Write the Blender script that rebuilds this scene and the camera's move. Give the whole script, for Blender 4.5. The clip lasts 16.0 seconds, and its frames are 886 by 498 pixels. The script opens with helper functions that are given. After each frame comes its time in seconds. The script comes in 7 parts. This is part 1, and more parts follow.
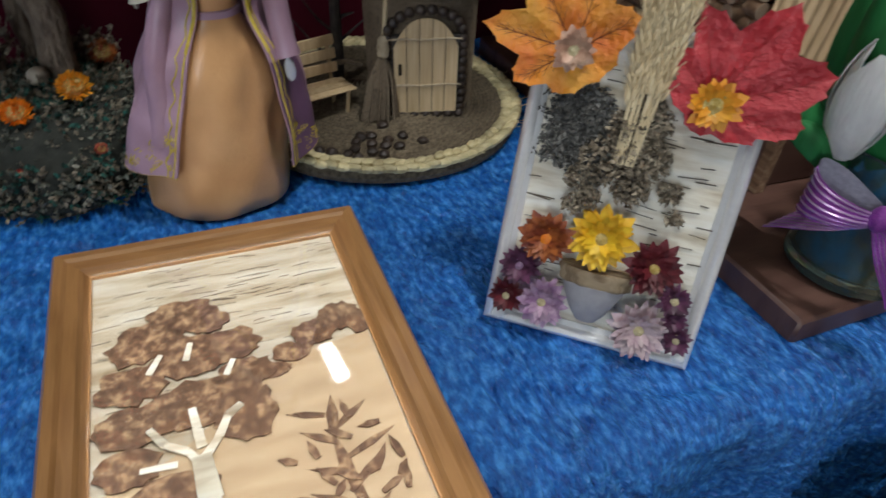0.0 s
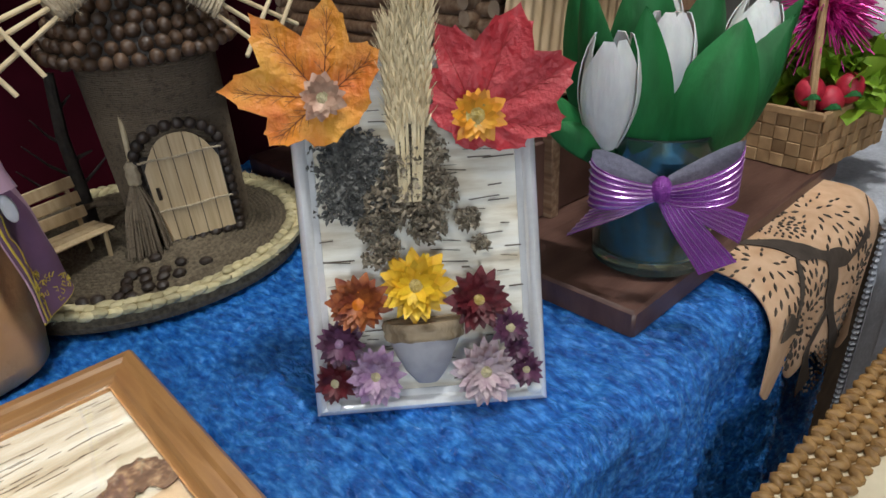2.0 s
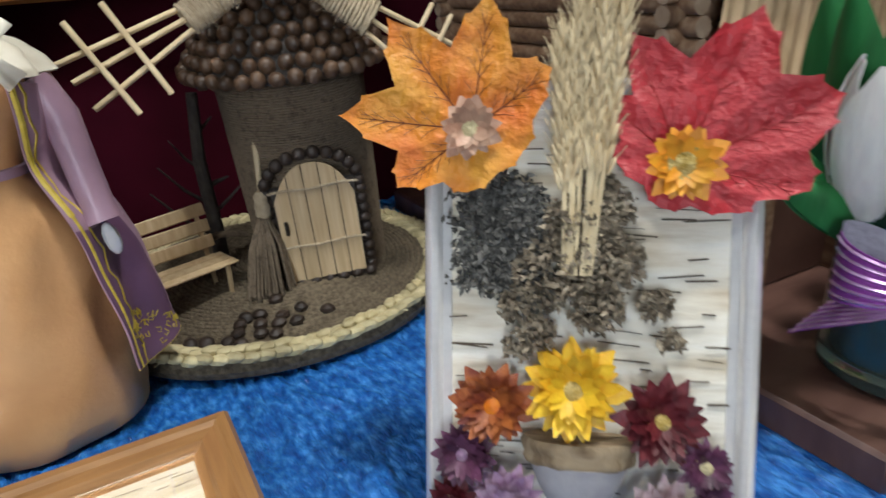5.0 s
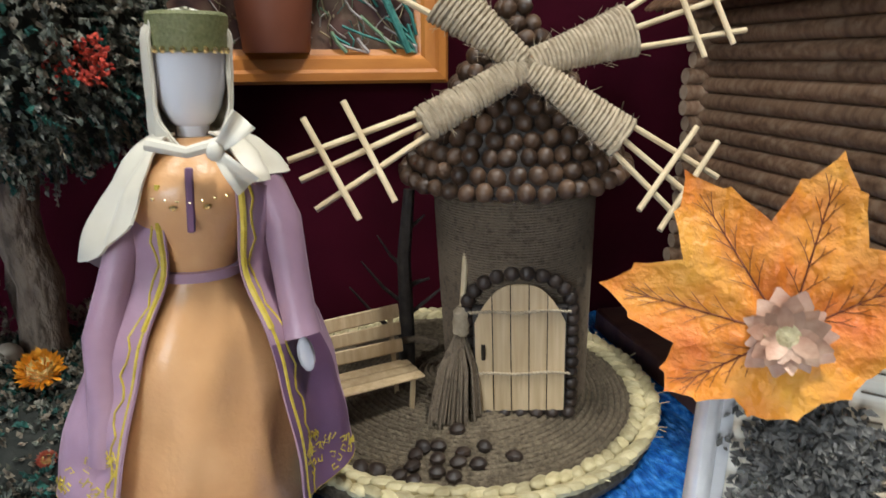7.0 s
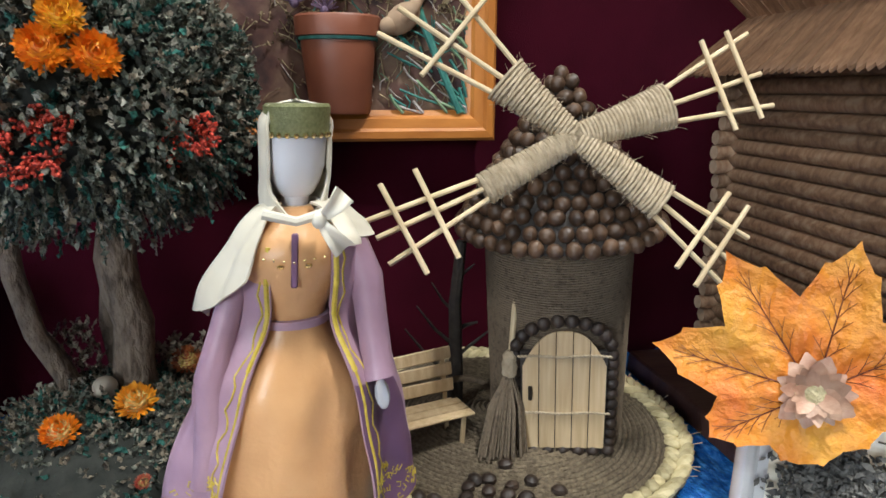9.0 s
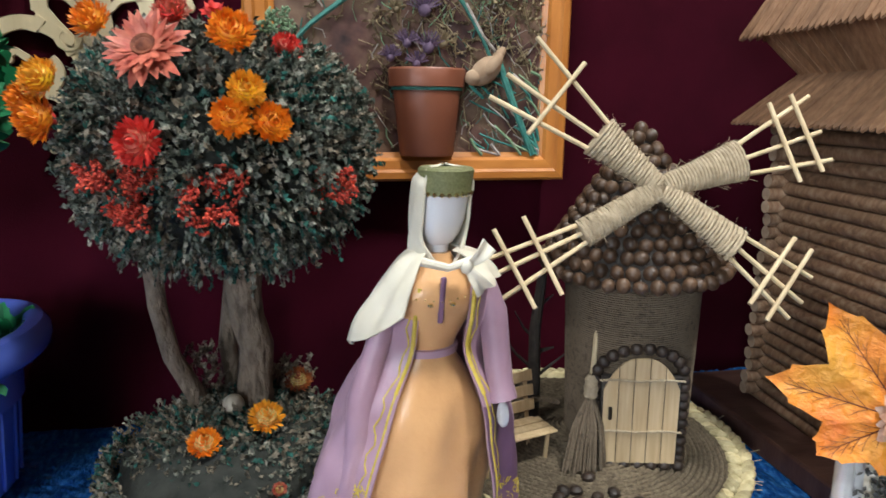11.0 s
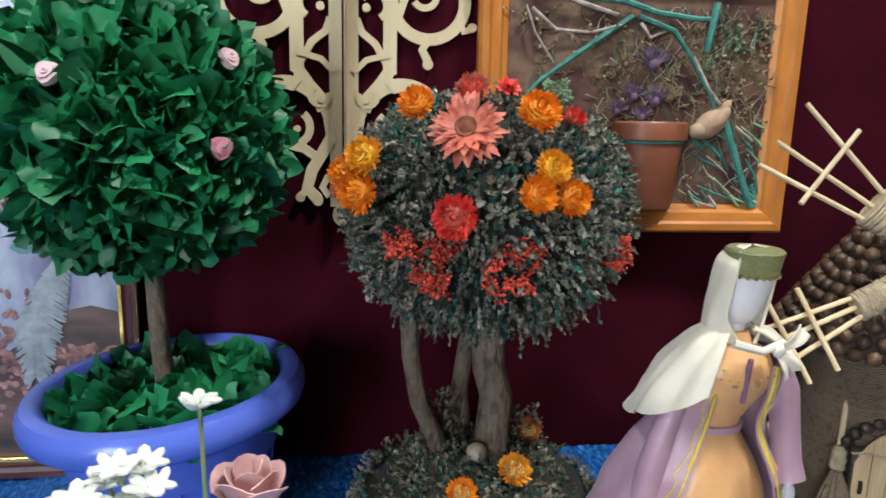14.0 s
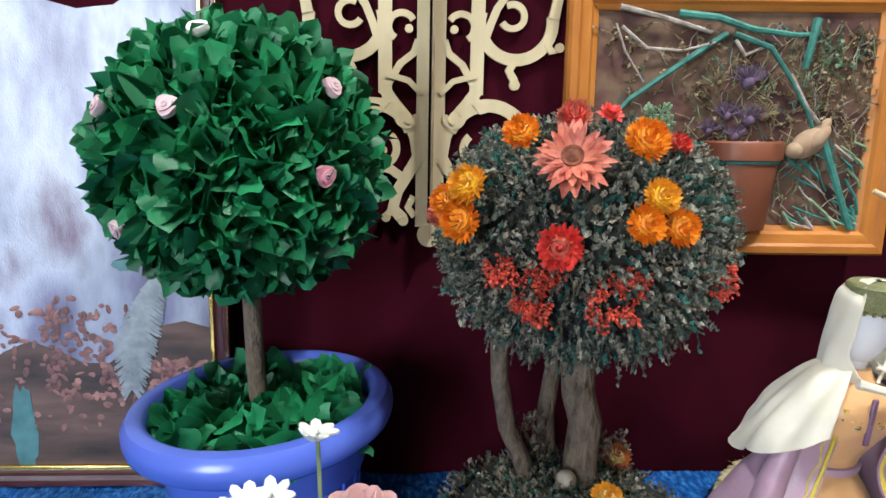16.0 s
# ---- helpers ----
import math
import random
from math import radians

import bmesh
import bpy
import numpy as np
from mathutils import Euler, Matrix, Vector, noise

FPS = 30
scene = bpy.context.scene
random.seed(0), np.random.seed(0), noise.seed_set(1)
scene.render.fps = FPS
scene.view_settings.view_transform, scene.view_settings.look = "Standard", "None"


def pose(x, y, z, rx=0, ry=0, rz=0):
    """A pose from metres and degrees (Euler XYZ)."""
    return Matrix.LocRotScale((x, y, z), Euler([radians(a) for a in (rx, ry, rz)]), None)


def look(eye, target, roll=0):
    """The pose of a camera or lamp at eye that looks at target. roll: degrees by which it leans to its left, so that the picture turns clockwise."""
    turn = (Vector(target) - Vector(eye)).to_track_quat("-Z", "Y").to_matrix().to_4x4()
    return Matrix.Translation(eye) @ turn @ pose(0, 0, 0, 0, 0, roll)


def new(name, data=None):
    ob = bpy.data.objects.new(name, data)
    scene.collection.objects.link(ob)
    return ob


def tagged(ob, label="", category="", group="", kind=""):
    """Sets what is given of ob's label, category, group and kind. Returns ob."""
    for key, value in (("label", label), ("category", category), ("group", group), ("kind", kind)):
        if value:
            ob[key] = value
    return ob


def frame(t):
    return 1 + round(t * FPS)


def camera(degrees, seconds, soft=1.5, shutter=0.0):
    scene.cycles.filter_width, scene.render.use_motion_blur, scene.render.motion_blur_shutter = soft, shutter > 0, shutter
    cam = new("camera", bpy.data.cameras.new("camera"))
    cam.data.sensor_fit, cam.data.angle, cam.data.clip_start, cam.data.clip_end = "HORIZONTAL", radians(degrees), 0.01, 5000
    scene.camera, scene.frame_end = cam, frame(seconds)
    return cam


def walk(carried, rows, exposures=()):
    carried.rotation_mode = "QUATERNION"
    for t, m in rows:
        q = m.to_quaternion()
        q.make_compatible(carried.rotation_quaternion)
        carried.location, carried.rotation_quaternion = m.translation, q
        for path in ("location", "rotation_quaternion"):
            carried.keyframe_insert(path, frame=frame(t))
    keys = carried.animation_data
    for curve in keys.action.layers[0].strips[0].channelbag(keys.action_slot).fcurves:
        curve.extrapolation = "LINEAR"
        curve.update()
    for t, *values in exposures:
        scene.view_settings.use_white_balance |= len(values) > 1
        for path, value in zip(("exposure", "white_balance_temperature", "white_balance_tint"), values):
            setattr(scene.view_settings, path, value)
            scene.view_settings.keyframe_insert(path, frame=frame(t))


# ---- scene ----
cam = camera(68.8, 16.0, shutter=0.5)
PATH = [
    (0, (0.008, 0.076, 1.099), (0.78, 1.42, -0.165), 4.7),
    (0.5, (0.011, 0.068, 1.091), (0.93, 1.4, -0.084), 3.1),
    (1, (0.019, 0.071, 1.068), (1.138, 1.371, 0.04), 1.4),
    (1.5, (0.034, 0.076, 1.046), (1.282, 1.32, 0.099), -1.2),
    (2, (0.034, 0.077, 1.036), (1.335, 1.291, 0.122), -3.3),
    (2.5, (0.033, 0.08, 1.039), (1.343, 1.301, 0.148), -3.6),
    (3, (0.03, 0.084, 1.039), (1.33, 1.33, 0.169), -4.0),
    (3.2, (0.031, 0.085, 1.04), (1.328, 1.336, 0.174), -4.0),
    (5.5, (0.113, 0.185, 1.002), (0.966, 1.848, 0.29), -2.9),
    (6, (0.116, 0.216, 1.0), (0.825, 1.976, 0.369), -1.2),
    (6.5, (0.107, 0.234, 1.016), (0.741, 2.033, 0.415), -0.6),
    (7, (0.106, 0.235, 1.028), (0.68, 2.068, 0.47), 0.2),
    (7.5, (0.099, 0.224, 1.039), (0.643, 2.075, 0.509), 0.4),
    (8, (0.092, 0.216, 1.045), (0.606, 2.081, 0.539), 0.6),
    (10.3, (0.019, 0.181, 1.073), (0.555, 2.055, 0.625), 0.9),
    (10.5, (0.009, 0.177, 1.077), (0.537, 2.054, 0.63), 1.1),
    (11, (-0.018, 0.172, 1.084), (0.501, 2.055, 0.653), 1.2),
    (11.5, (-0.039, 0.176, 1.094), (0.46, 2.066, 0.673), 1.2),
    (12, (-0.064, 0.186, 1.108), (0.398, 2.087, 0.694), 1.1),
    (12.5, (-0.091, 0.195, 1.119), (0.329, 2.104, 0.7), 1.2),
    (13, (-0.113, 0.2, 1.118), (0.259, 2.121, 0.703), 1.3),
    (13.5, (-0.134, 0.2, 1.121), (0.193, 2.129, 0.703), 1.5),
    (14, (-0.156, 0.197, 1.124), (0.123, 2.134, 0.712), 1.5),
    (14.5, (-0.173, 0.204, 1.128), (0.06, 2.146, 0.714), 1.5),
    (15, (-0.185, 0.207, 1.132), (-0.003, 2.157, 0.724), 1.5),
    (15.5, (-0.187, 0.205, 1.136), (-0.04, 2.16, 0.738), 1.2),
    (16, (-0.19, 0.205, 1.138), (-0.064, 2.161, 0.738), 1.1),
]
walk(cam, [(t, look(eye, target, roll)) for t, eye, target, roll in PATH], exposures=[(0, -1.02), (1.2, -0.88), (2.5, -0.62), (3.2, -0.56), (5.5, -0.44), (8, -0.06), (11, 0.0), (13, -0.08), (16, 0.2)])

# ---- world and lights ----
world = bpy.data.worlds.new("world")
scene.world = world
world.use_nodes = True
sky = world.node_tree.nodes.new("ShaderNodeTexSky")
sky.sky_type, sky.sun_disc, sky.sun_elevation, sky.sun_rotation = 'NISHITA', False, radians(35), radians(200)
world.node_tree.nodes["Background"].inputs["Strength"].default_value = 0.1
world.node_tree.links.new(sky.outputs[0], world.node_tree.nodes["Background"].inputs["Color"])


def area_lamp(name, m, sx, sy, watts, colour):
    d = bpy.data.lights.new(name, 'AREA')
    d.shape, d.size, d.size_y, d.energy, d.color = 'RECTANGLE', sx, sy, watts, colour
    ob = new(name, d)
    ob.matrix_world = m
    return ob


# daylight of the window in the wall behind the camera
area_lamp("window_light", look((-2.2, -2.9, 1.6), (-0.2, 0.8, 1.0)), 1.7, 1.4, 96, (0.77, 0.89, 1.0))
# ceiling lamps
for lx, ly, w in ((-0.75, 0.0, 18), (0.55, 0.0, 41), (-1.1, 2.0, 6), (0.59, 2.04, 8)):
    area_lamp("ceiling_lamp_light", pose(lx, ly, 2.755), 0.07, 0.28, w, (0.97, 0.99, 0.97))


# ---- materials ----
def mat(name, cols, rough=0.6, scale=60, bump=0.0, bscale=None, metal=0.0, sheen=0.0, stretch=(1, 1, 1), spec=0.5,
        detail=4, trans=0.0, island=0.0, obj=0.0, coat=0.0, emit=None, kind='noise', spots=None, rvar=0.0, sss=0.0, bdist=0.002):
    m = bpy.data.materials.new(name)
    m.use_nodes = True
    nt = m.node_tree
    N, L = nt.nodes, nt.links
    b = N["Principled BSDF"]
    tc, mp = N.new("ShaderNodeTexCoord"), N.new("ShaderNodeMapping")
    mp.inputs["Scale"].default_value = stretch
    L.new(tc.outputs["Object"], mp.inputs["Vector"])
    if kind == 'voronoi':
        tx = N.new("ShaderNodeTexVoronoi")
        tx.inputs["Scale"].default_value = scale
        fac = tx.outputs["Distance"]
    elif kind == 'wave':
        tx = N.new("ShaderNodeTexWave")
        tx.inputs["Scale"].default_value = scale
        tx.inputs["Distortion"].default_value = 6
        tx.inputs["Detail"].default_value = 4
        fac = tx.outputs["Fac"]
    else:
        tx = N.new("ShaderNodeTexNoise")
        tx.inputs["Scale"].default_value, tx.inputs["Detail"].default_value = scale, detail
        fac = tx.outputs["Fac"]
    L.new(mp.outputs[0], tx.inputs["Vector"])
    ramp = N.new("ShaderNodeValToRGB")
    el = ramp.color_ramp.elements
    lo, hi = (0.3, 0.7) if kind == 'noise' else (0.0, 1.0)
    while len(el) < len(cols):
        el.new(0.5)
    for k, c in enumerate(cols):
        el[k].position = lo + (hi - lo) * k / max(1, len(cols) - 1)
        el[k].color = (*c, 1)
    L.new(fac, ramp.inputs[0])
    out = ramp.outputs[0]
    # a second, larger scale of change
    t2 = N.new("ShaderNodeTexNoise")
    t2.inputs["Scale"].default_value, t2.inputs["Detail"].default_value = scale * 0.13, 3
    L.new(tc.outputs["Object"], t2.inputs["Vector"])
    hs = N.new("ShaderNodeHueSaturation")
    mr = N.new("ShaderNodeMapRange")
    mr.inputs["From Min"].default_value, mr.inputs["From Max"].default_value = 0.3, 0.7
    mr.inputs["To Min"].default_value, mr.inputs["To Max"].default_value = 0.84, 1.16
    L.new(t2.outputs["Fac"], mr.inputs["Value"])
    val = mr.outputs[0]
    for amount, node, sock in ((island, "ShaderNodeNewGeometry", "Random Per Island"), (obj, "ShaderNodeObjectInfo", "Random")):
        if amount:
            nd, r2, mu = N.new(node), N.new("ShaderNodeMapRange"), N.new("ShaderNodeMath")
            r2.inputs["To Min"].default_value, r2.inputs["To Max"].default_value = 1 - amount, 1 + amount
            L.new(nd.outputs[sock], r2.inputs["Value"])
            mu.operation = 'MULTIPLY'
            L.new(val, mu.inputs[0])
            L.new(r2.outputs[0], mu.inputs[1])
            val = mu.outputs[0]
    L.new(val, hs.inputs["Value"])
    L.new(out, hs.inputs["Color"])
    L.new(hs.outputs[0], b.inputs["Base Color"])
    b.inputs["Roughness"].default_value, b.inputs["Metallic"].default_value = rough, metal
    b.inputs["Specular IOR Level"].default_value = spec
    if rvar:
        rr = N.new("ShaderNodeMapRange")
        rr.inputs["To Min"].default_value, rr.inputs["To Max"].default_value = rough - rvar, rough + rvar
        L.new(t2.outputs["Fac"], rr.inputs["Value"])
        L.new(rr.outputs[0], b.inputs["Roughness"])
    if sheen:
        b.inputs["Sheen Weight"].default_value = sheen
        b.inputs["Sheen Roughness"].default_value = 0.35
        b.inputs["Sheen Tint"].default_value = (*[min(1, c * 2.2 + 0.1) for c in cols[-1]], 1)
    if trans:
        b.inputs["Transmission Weight"].default_value = trans
        b.inputs["IOR"].default_value = 1.45
    if coat:
        b.inputs["Coat Weight"].default_value, b.inputs["Coat Roughness"].default_value = coat, 0.12
    if sss:
        b.inputs["Subsurface Weight"].default_value, b.inputs["Subsurface Scale"].default_value = sss, 0.004
    if emit:
        b.inputs["Emission Color"].default_value, b.inputs["Emission Strength"].default_value = (*emit[0], 1), emit[1]
    if bump:
        t3, bp = N.new("ShaderNodeTexNoise"), N.new("ShaderNodeBump")
        t3.inputs["Scale"].default_value, t3.inputs["Detail"].default_value = bscale or scale * 2, 5
        L.new(mp.outputs[0], t3.inputs["Vector"])
        bp.inputs["Strength"].default_value, bp.inputs["Distance"].default_value = bump, bdist
        L.new(t3.outputs["Fac"], bp.inputs["Height"])
        L.new(bp.outputs[0], b.inputs["Normal"])
    return m


M = {}
M['wall'] = mat("burgundy_fabric", [(0.030, 0.0016, 0.006), (0.044, 0.0026, 0.009)], 0.95, 14, 0.25, 900, spec=0.08)
# the ramp paints crinkle highlights and crease shade into the blue
M['cloth'] = mat("blue_crushed_velvet", [(0.004, 0.055, 0.26), (0.013, 0.135, 0.49), (0.06, 0.3, 0.76)], 0.25, 190, 0.9, 300, sheen=0.12, stretch=(1, 0.5, 1), rvar=0.06, bdist=0.006)
M['paint'] = mat("room_paint", [(0.2, 0.19, 0.17), (0.26, 0.245, 0.22)], 0.8, 6, 0.1, 200)
M['floorwood'] = mat("floor_boards", [(0.12, 0.07, 0.04), (0.2, 0.12, 0.07)], 0.5, 8, 0.1, 60, stretch=(1, 8, 1))
M['plaster'] = mat("ceiling_white", [(0.5, 0.5, 0.48), (0.56, 0.56, 0.54)], 0.9, 5)
M['pine'] = mat("varnished_pine", [(0.25, 0.115, 0.038), (0.38, 0.19, 0.07), (0.3, 0.14, 0.052)], 0.35, 40, 0.12, 160, stretch=(0.25, 3, 3), coat=0.3, obj=0.1)
M['pine2'] = mat("varnished_pine_upright", [(0.25, 0.115, 0.038), (0.38, 0.19, 0.07), (0.3, 0.14, 0.052)], 0.35, 40, 0.12, 160, stretch=(3, 0.25, 3), coat=0.3, obj=0.1)
M['picwood'] = mat("amber_varnished_wood", [(0.4, 0.13, 0.02), (0.56, 0.21, 0.04)], 0.45, 30, 0.1, 120, stretch=(0.6, 2, 2), coat=0.12)
M['glass'] = mat("clear_glass", [(1, 1, 1), (1, 1, 1)], 0.03, 10, trans=1.0)
M['jarglass'] = mat("green_tinted_glass", [(0.4, 0.62, 0.58), (0.5, 0.7, 0.66)], 0.04, 10, trans=0.95)
M['silver'] = mat("brushed_silver_moulding", [(0.9, 0.9, 0.92), (0.96, 0.96, 0.97)], 0.16, 40, 0.03, 300, metal=0.4, stretch=(8, 0.3, 8))
M['kraft'] = mat("unfinished_fibre_edge", [(0.3, 0.22, 0.15), (0.38, 0.28, 0.2)], 0.8, 90)
M['barkskin'] = mat("white_birch_bark", [(0.36, 0.28, 0.18), (0.52, 0.45, 0.34), (0.64, 0.6, 0.51)], 0.6, 45, 0.35, 130, stretch=(0.35, 2.2, 1), spec=0.3)
M['barkpale'] = mat("pale_birch_bark", [(0.56, 0.47, 0.34), (0.82, 0.77, 0.66), (0.9, 0.88, 0.82)], 0.55, 45, 0.35, 130, stretch=(0.35, 2.2, 1), spec=0.3)
M['rosepaint'] = mat("rose_oil_dabs", [(0.16, 0.07, 0.07), (0.42, 0.2, 0.17)], 0.6, 60, 0.3, 200, island=0.3)
M['slit'] = mat("dark_bark_line", [(0.06, 0.045, 0.03), (0.13, 0.1, 0.07)], 0.8, 80)
M['barktan'] = mat("tan_inner_bark", [(0.42, 0.29, 0.17), (0.54, 0.4, 0.25)], 0.6, 40, 0.2, 130, stretch=(0.4, 2, 1))
M['barkbrown'] = mat("brown_inner_bark", [(0.07, 0.03, 0.014), (0.15, 0.075, 0.038), (0.42, 0.27, 0.15)], 0.7, 170, 0.5, 260, detail=6)
M['lichen'] = mat("grey_lichen", [(0.1, 0.08, 0.055), (0.26, 0.21, 0.15), (0.42, 0.36, 0.27)], 0.95, 160, 0.5, 400, island=0.35)
M['lichendark'] = mat("charcoal_moss", [(0.05, 0.048, 0.045), (0.13, 0.125, 0.115), (0.24, 0.23, 0.21)], 0.95, 160, 0.5, 400, island=0.35)
M['fungus_top'] = mat("banded_bracket_fungus", [(0.16, 0.1, 0.05), (0.36, 0.27, 0.17), (0.22, 0.15, 0.08)], 0.8, 60, 0.4, 200, stretch=(0.4, 0.4, 5))
M['fungus'] = mat("grey_fungus_underside", [(0.36, 0.34, 0.36), (0.5, 0.48, 0.48)], 0.85, 60, 0.2, 200)
M['wheat'] = mat("dry_wheat", [(0.58, 0.45, 0.26), (0.76, 0.64, 0.42)], 0.65, 90, island=0.2)
M['orange_leaf'] = mat("orange_fabric_leaf", [(0.62, 0.1, 0.015), (0.72, 0.24, 0.02), (0.78, 0.38, 0.05)], 0.45, 26, 0.8, 150, bdist=0.004)
M['red_leaf'] = mat("red_fabric_leaf", [(0.4, 0.014, 0.025), (0.56, 0.05, 0.06)], 0.42, 40, 0.8, 150, bdist=0.004)
M['vein'] = mat("dark_leaf_vein", [(0.12, 0.03, 0.01), (0.2, 0.05, 0.015)], 0.7, 90)
M['redvein'] = mat("pale_red_vein", [(0.3, 0.015, 0.02), (0.38, 0.03, 0.03)], 0.7, 90)


def petal_mat(name, a, b, r=0.5):
    return mat(name, [a, b], r, 160, 0.25, 300, stretch=(1, 1, 0.4), island=0.2)


M['p_yellow'] = petal_mat("yellow_petal", (0.72, 0.36, 0.01), (0.85, 0.56, 0.03))
M['p_orange'] = petal_mat("orange_petal", (0.72, 0.15, 0.005), (0.82, 0.27, 0.01))
M['p_amber'] = petal_mat("amber_petal", (0.72, 0.25, 0.01), (0.8, 0.38, 0.03))
M['p_rust'] = petal_mat("rust_petal", (0.14, 0.015, 0.012), (0.42, 0.12, 0.025))
M['p_maroon'] = petal_mat("maroon_petal", (0.06, 0.005, 0.01), (0.15, 0.015, 0.022))
M['p_plum'] = petal_mat("plum_petal", (0.05, 0.012, 0.03), (0.16, 0.05, 0.11))
M['p_lilac'] = petal_mat("pale_lilac_petal", (0.4, 0.25, 0.3), (0.66, 0.53, 0.53))
M['p_mauve'] = petal_mat("mauve_petal", (0.26, 0.12, 0.26), (0.52, 0.36, 0.46))
M['p_pink'] = petal_mat("dusty_pink_petal", (0.4, 0.2, 0.13), (0.58, 0.38, 0.27))
M['p_coral'] = petal_mat("coral_petal", (0.38, 0.05, 0.035), (0.6, 0.18, 0.11))
M['p_red'] = petal_mat("red_petal", (0.6, 0.02, 0.02), (0.75, 0.07, 0.05))
M['p_centre'] = mat("dried_flower_centre", [(0.4, 0.26, 0.04), (0.62, 0.5, 0.22)], 0.8, 300, 0.8, 600)
M['p_pale'] = mat("pale_flower_centre", [(0.5, 0.42, 0.22), (0.68, 0.6, 0.38)], 0.8, 300, 0.8, 600)
M['p_brown'] = mat("brown_flower_centre", [(0.12, 0.03, 0.015), (0.24, 0.07, 0.03)], 0.8, 200, 0.5)
M['berry'] = mat("red_dried_florets", [(0.34, 0.02, 0.014), (0.6, 0.08, 0.04)], 0.7, 160, island=0.5)
M['gluewhite'] = mat("dried_glue", [(0.75, 0.74, 0.72), (0.85, 0.84, 0.82)], 0.3, 60)
M['jute'] = mat("jute_twine", [(0.085, 0.062, 0.04), (0.17, 0.125, 0.083), (0.13, 0.095, 0.06)], 0.9, 190, 0.7, 500, stretch=(1, 1, 1))
M['jutelight'] = mat("light_jute_twine", [(0.36, 0.28, 0.18), (0.52, 0.42, 0.29)], 0.9, 190, 0.7, 500)
M['jutedark'] = mat("grey_jute_base", [(0.075, 0.055, 0.034), (0.2, 0.155, 0.1)], 0.9, 260, 1.0, 420)
M['straw'] = mat("pale_straw_braid", [(0.4, 0.33, 0.17), (0.6, 0.52, 0.31)], 0.7, 120, 0.4, 300, island=0.25)
M['nut'] = mat("brown_nut", [(0.045, 0.024, 0.014), (0.1, 0.055, 0.03)], 0.45, 70, 0.3, 260, obj=0.4, rvar=0.12)
M['bean'] = mat("dark_seed", [(0.018, 0.011, 0.008), (0.04, 0.025, 0.017)], 0.5, 90, 0.3, 260, obj=0.3)
M['skewer'] = mat("bamboo_stick", [(0.6, 0.45, 0.26), (0.72, 0.58, 0.37)], 0.6, 60, 0.1, stretch=(1, 1, 1), obj=0.08)
M['slat'] = mat("pale_craft_stick", [(0.46, 0.32, 0.17), (0.6, 0.45, 0.27)], 0.6, 60, 0.15, 200, stretch=(4, 4, 0.25), obj=0.16)
M['twig'] = mat("dark_twig", [(0.025, 0.02, 0.018), (0.06, 0.05, 0.042)], 0.8, 120, 0.6)
M['iron'] = mat("dark_metal_handle", [(0.03, 0.025, 0.02), (0.05, 0.04, 0.03)], 0.5, 60, metal=0.6)
M['log'] = mat("stained_round_log", [(0.13, 0.068, 0.038), (0.25, 0.145, 0.085), (0.36, 0.25, 0.165)], 0.5, 50, 0.3, 180, stretch=(3, 0.3, 3), obj=0.3, coat=0.15)
M['logend'] = mat("pale_log_end", [(0.3, 0.2, 0.13), (0.42, 0.31, 0.22)], 0.7, 120, 0.3, obj=0.15)
M['shingle'] = mat("reddish_wood_shingle", [(0.22, 0.11, 0.055), (0.36, 0.2, 0.11)], 0.65, 60, 0.2, 200, stretch=(3, 3, 0.4), obj=0.2)
M['plank'] = mat("brown_stained_board", [(0.075, 0.034, 0.026), (0.145, 0.074, 0.056)], 0.42, 20, 0.2, 120, stretch=(0.6, 3, 1), rvar=0.1)
M['corr'] = mat("tan_corrugated_board", [(0.5, 0.34, 0.19), (0.6, 0.43, 0.26)], 0.7, 50, 0.1)
M['tulipleaf'] = mat("green_crepe_paper", [(0.006, 0.1, 0.02), (0.012, 0.17, 0.04)], 0.7, 90, 0.3, 400, stretch=(1, 1, 0.3), obj=0.15)
M['tulip'] = mat("white_crepe_paper", [(0.62, 0.6, 0.6), (0.76, 0.75, 0.73)], 0.7, 120, 0.35, 500, stretch=(1, 1, 0.25), sss=0.1)
M['ribbon'] = mat("purple_glitter_ribbon", [(0.2, 0.03, 0.26), (0.34, 0.07, 0.42)], 0.35, 700, 0.6, 900, metal=0.25)
M['ribbonback'] = mat("grey_ribbon_back", [(0.2, 0.19, 0.24), (0.28, 0.27, 0.33)], 0.5, 300, 0.2)
M['glitter'] = mat("silver_purple_thread", [(0.6, 0.3, 0.7), (0.85, 0.6, 0.9)], 0.25, 900, metal=0.7)
M['bluepaper'] = mat("blue_craft_filling", [(0.004, 0.05, 0.14), (0.01, 0.14, 0.36), (0.06, 0.07, 0.06)], 0.6, 60, 0.5, 160)
M['wicker'] = mat("woven_wood_strip", [(0.3, 0.17, 0.08), (0.48, 0.3, 0.15)], 0.6, 60, 0.2, obj=0.2)
M['lime'] = mat("lime_paper", [(0.16, 0.3, 0.01), (0.27, 0.42, 0.03)], 0.6, 60, island=0.25)
M['magenta'] = mat("magenta_foil", [(0.45, 0.01, 0.16), (0.6, 0.03, 0.3)], 0.35, 200, metal=0.3, island=0.3)
M['crimson'] = mat("crimson_petal", [(0.4, 0.01, 0.03), (0.55, 0.03, 0.06)], 0.5, 80)
M['lace'] = mat("peach_cut_leather", [(0.56, 0.33, 0.19), (0.68, 0.45, 0.29)], 0.7, 60, 0.2)
M['lacedark'] = mat("dark_leather_lining", [(0.04, 0.028, 0.022), (0.075, 0.055, 0.042)], 0.7, 60, 0.3)
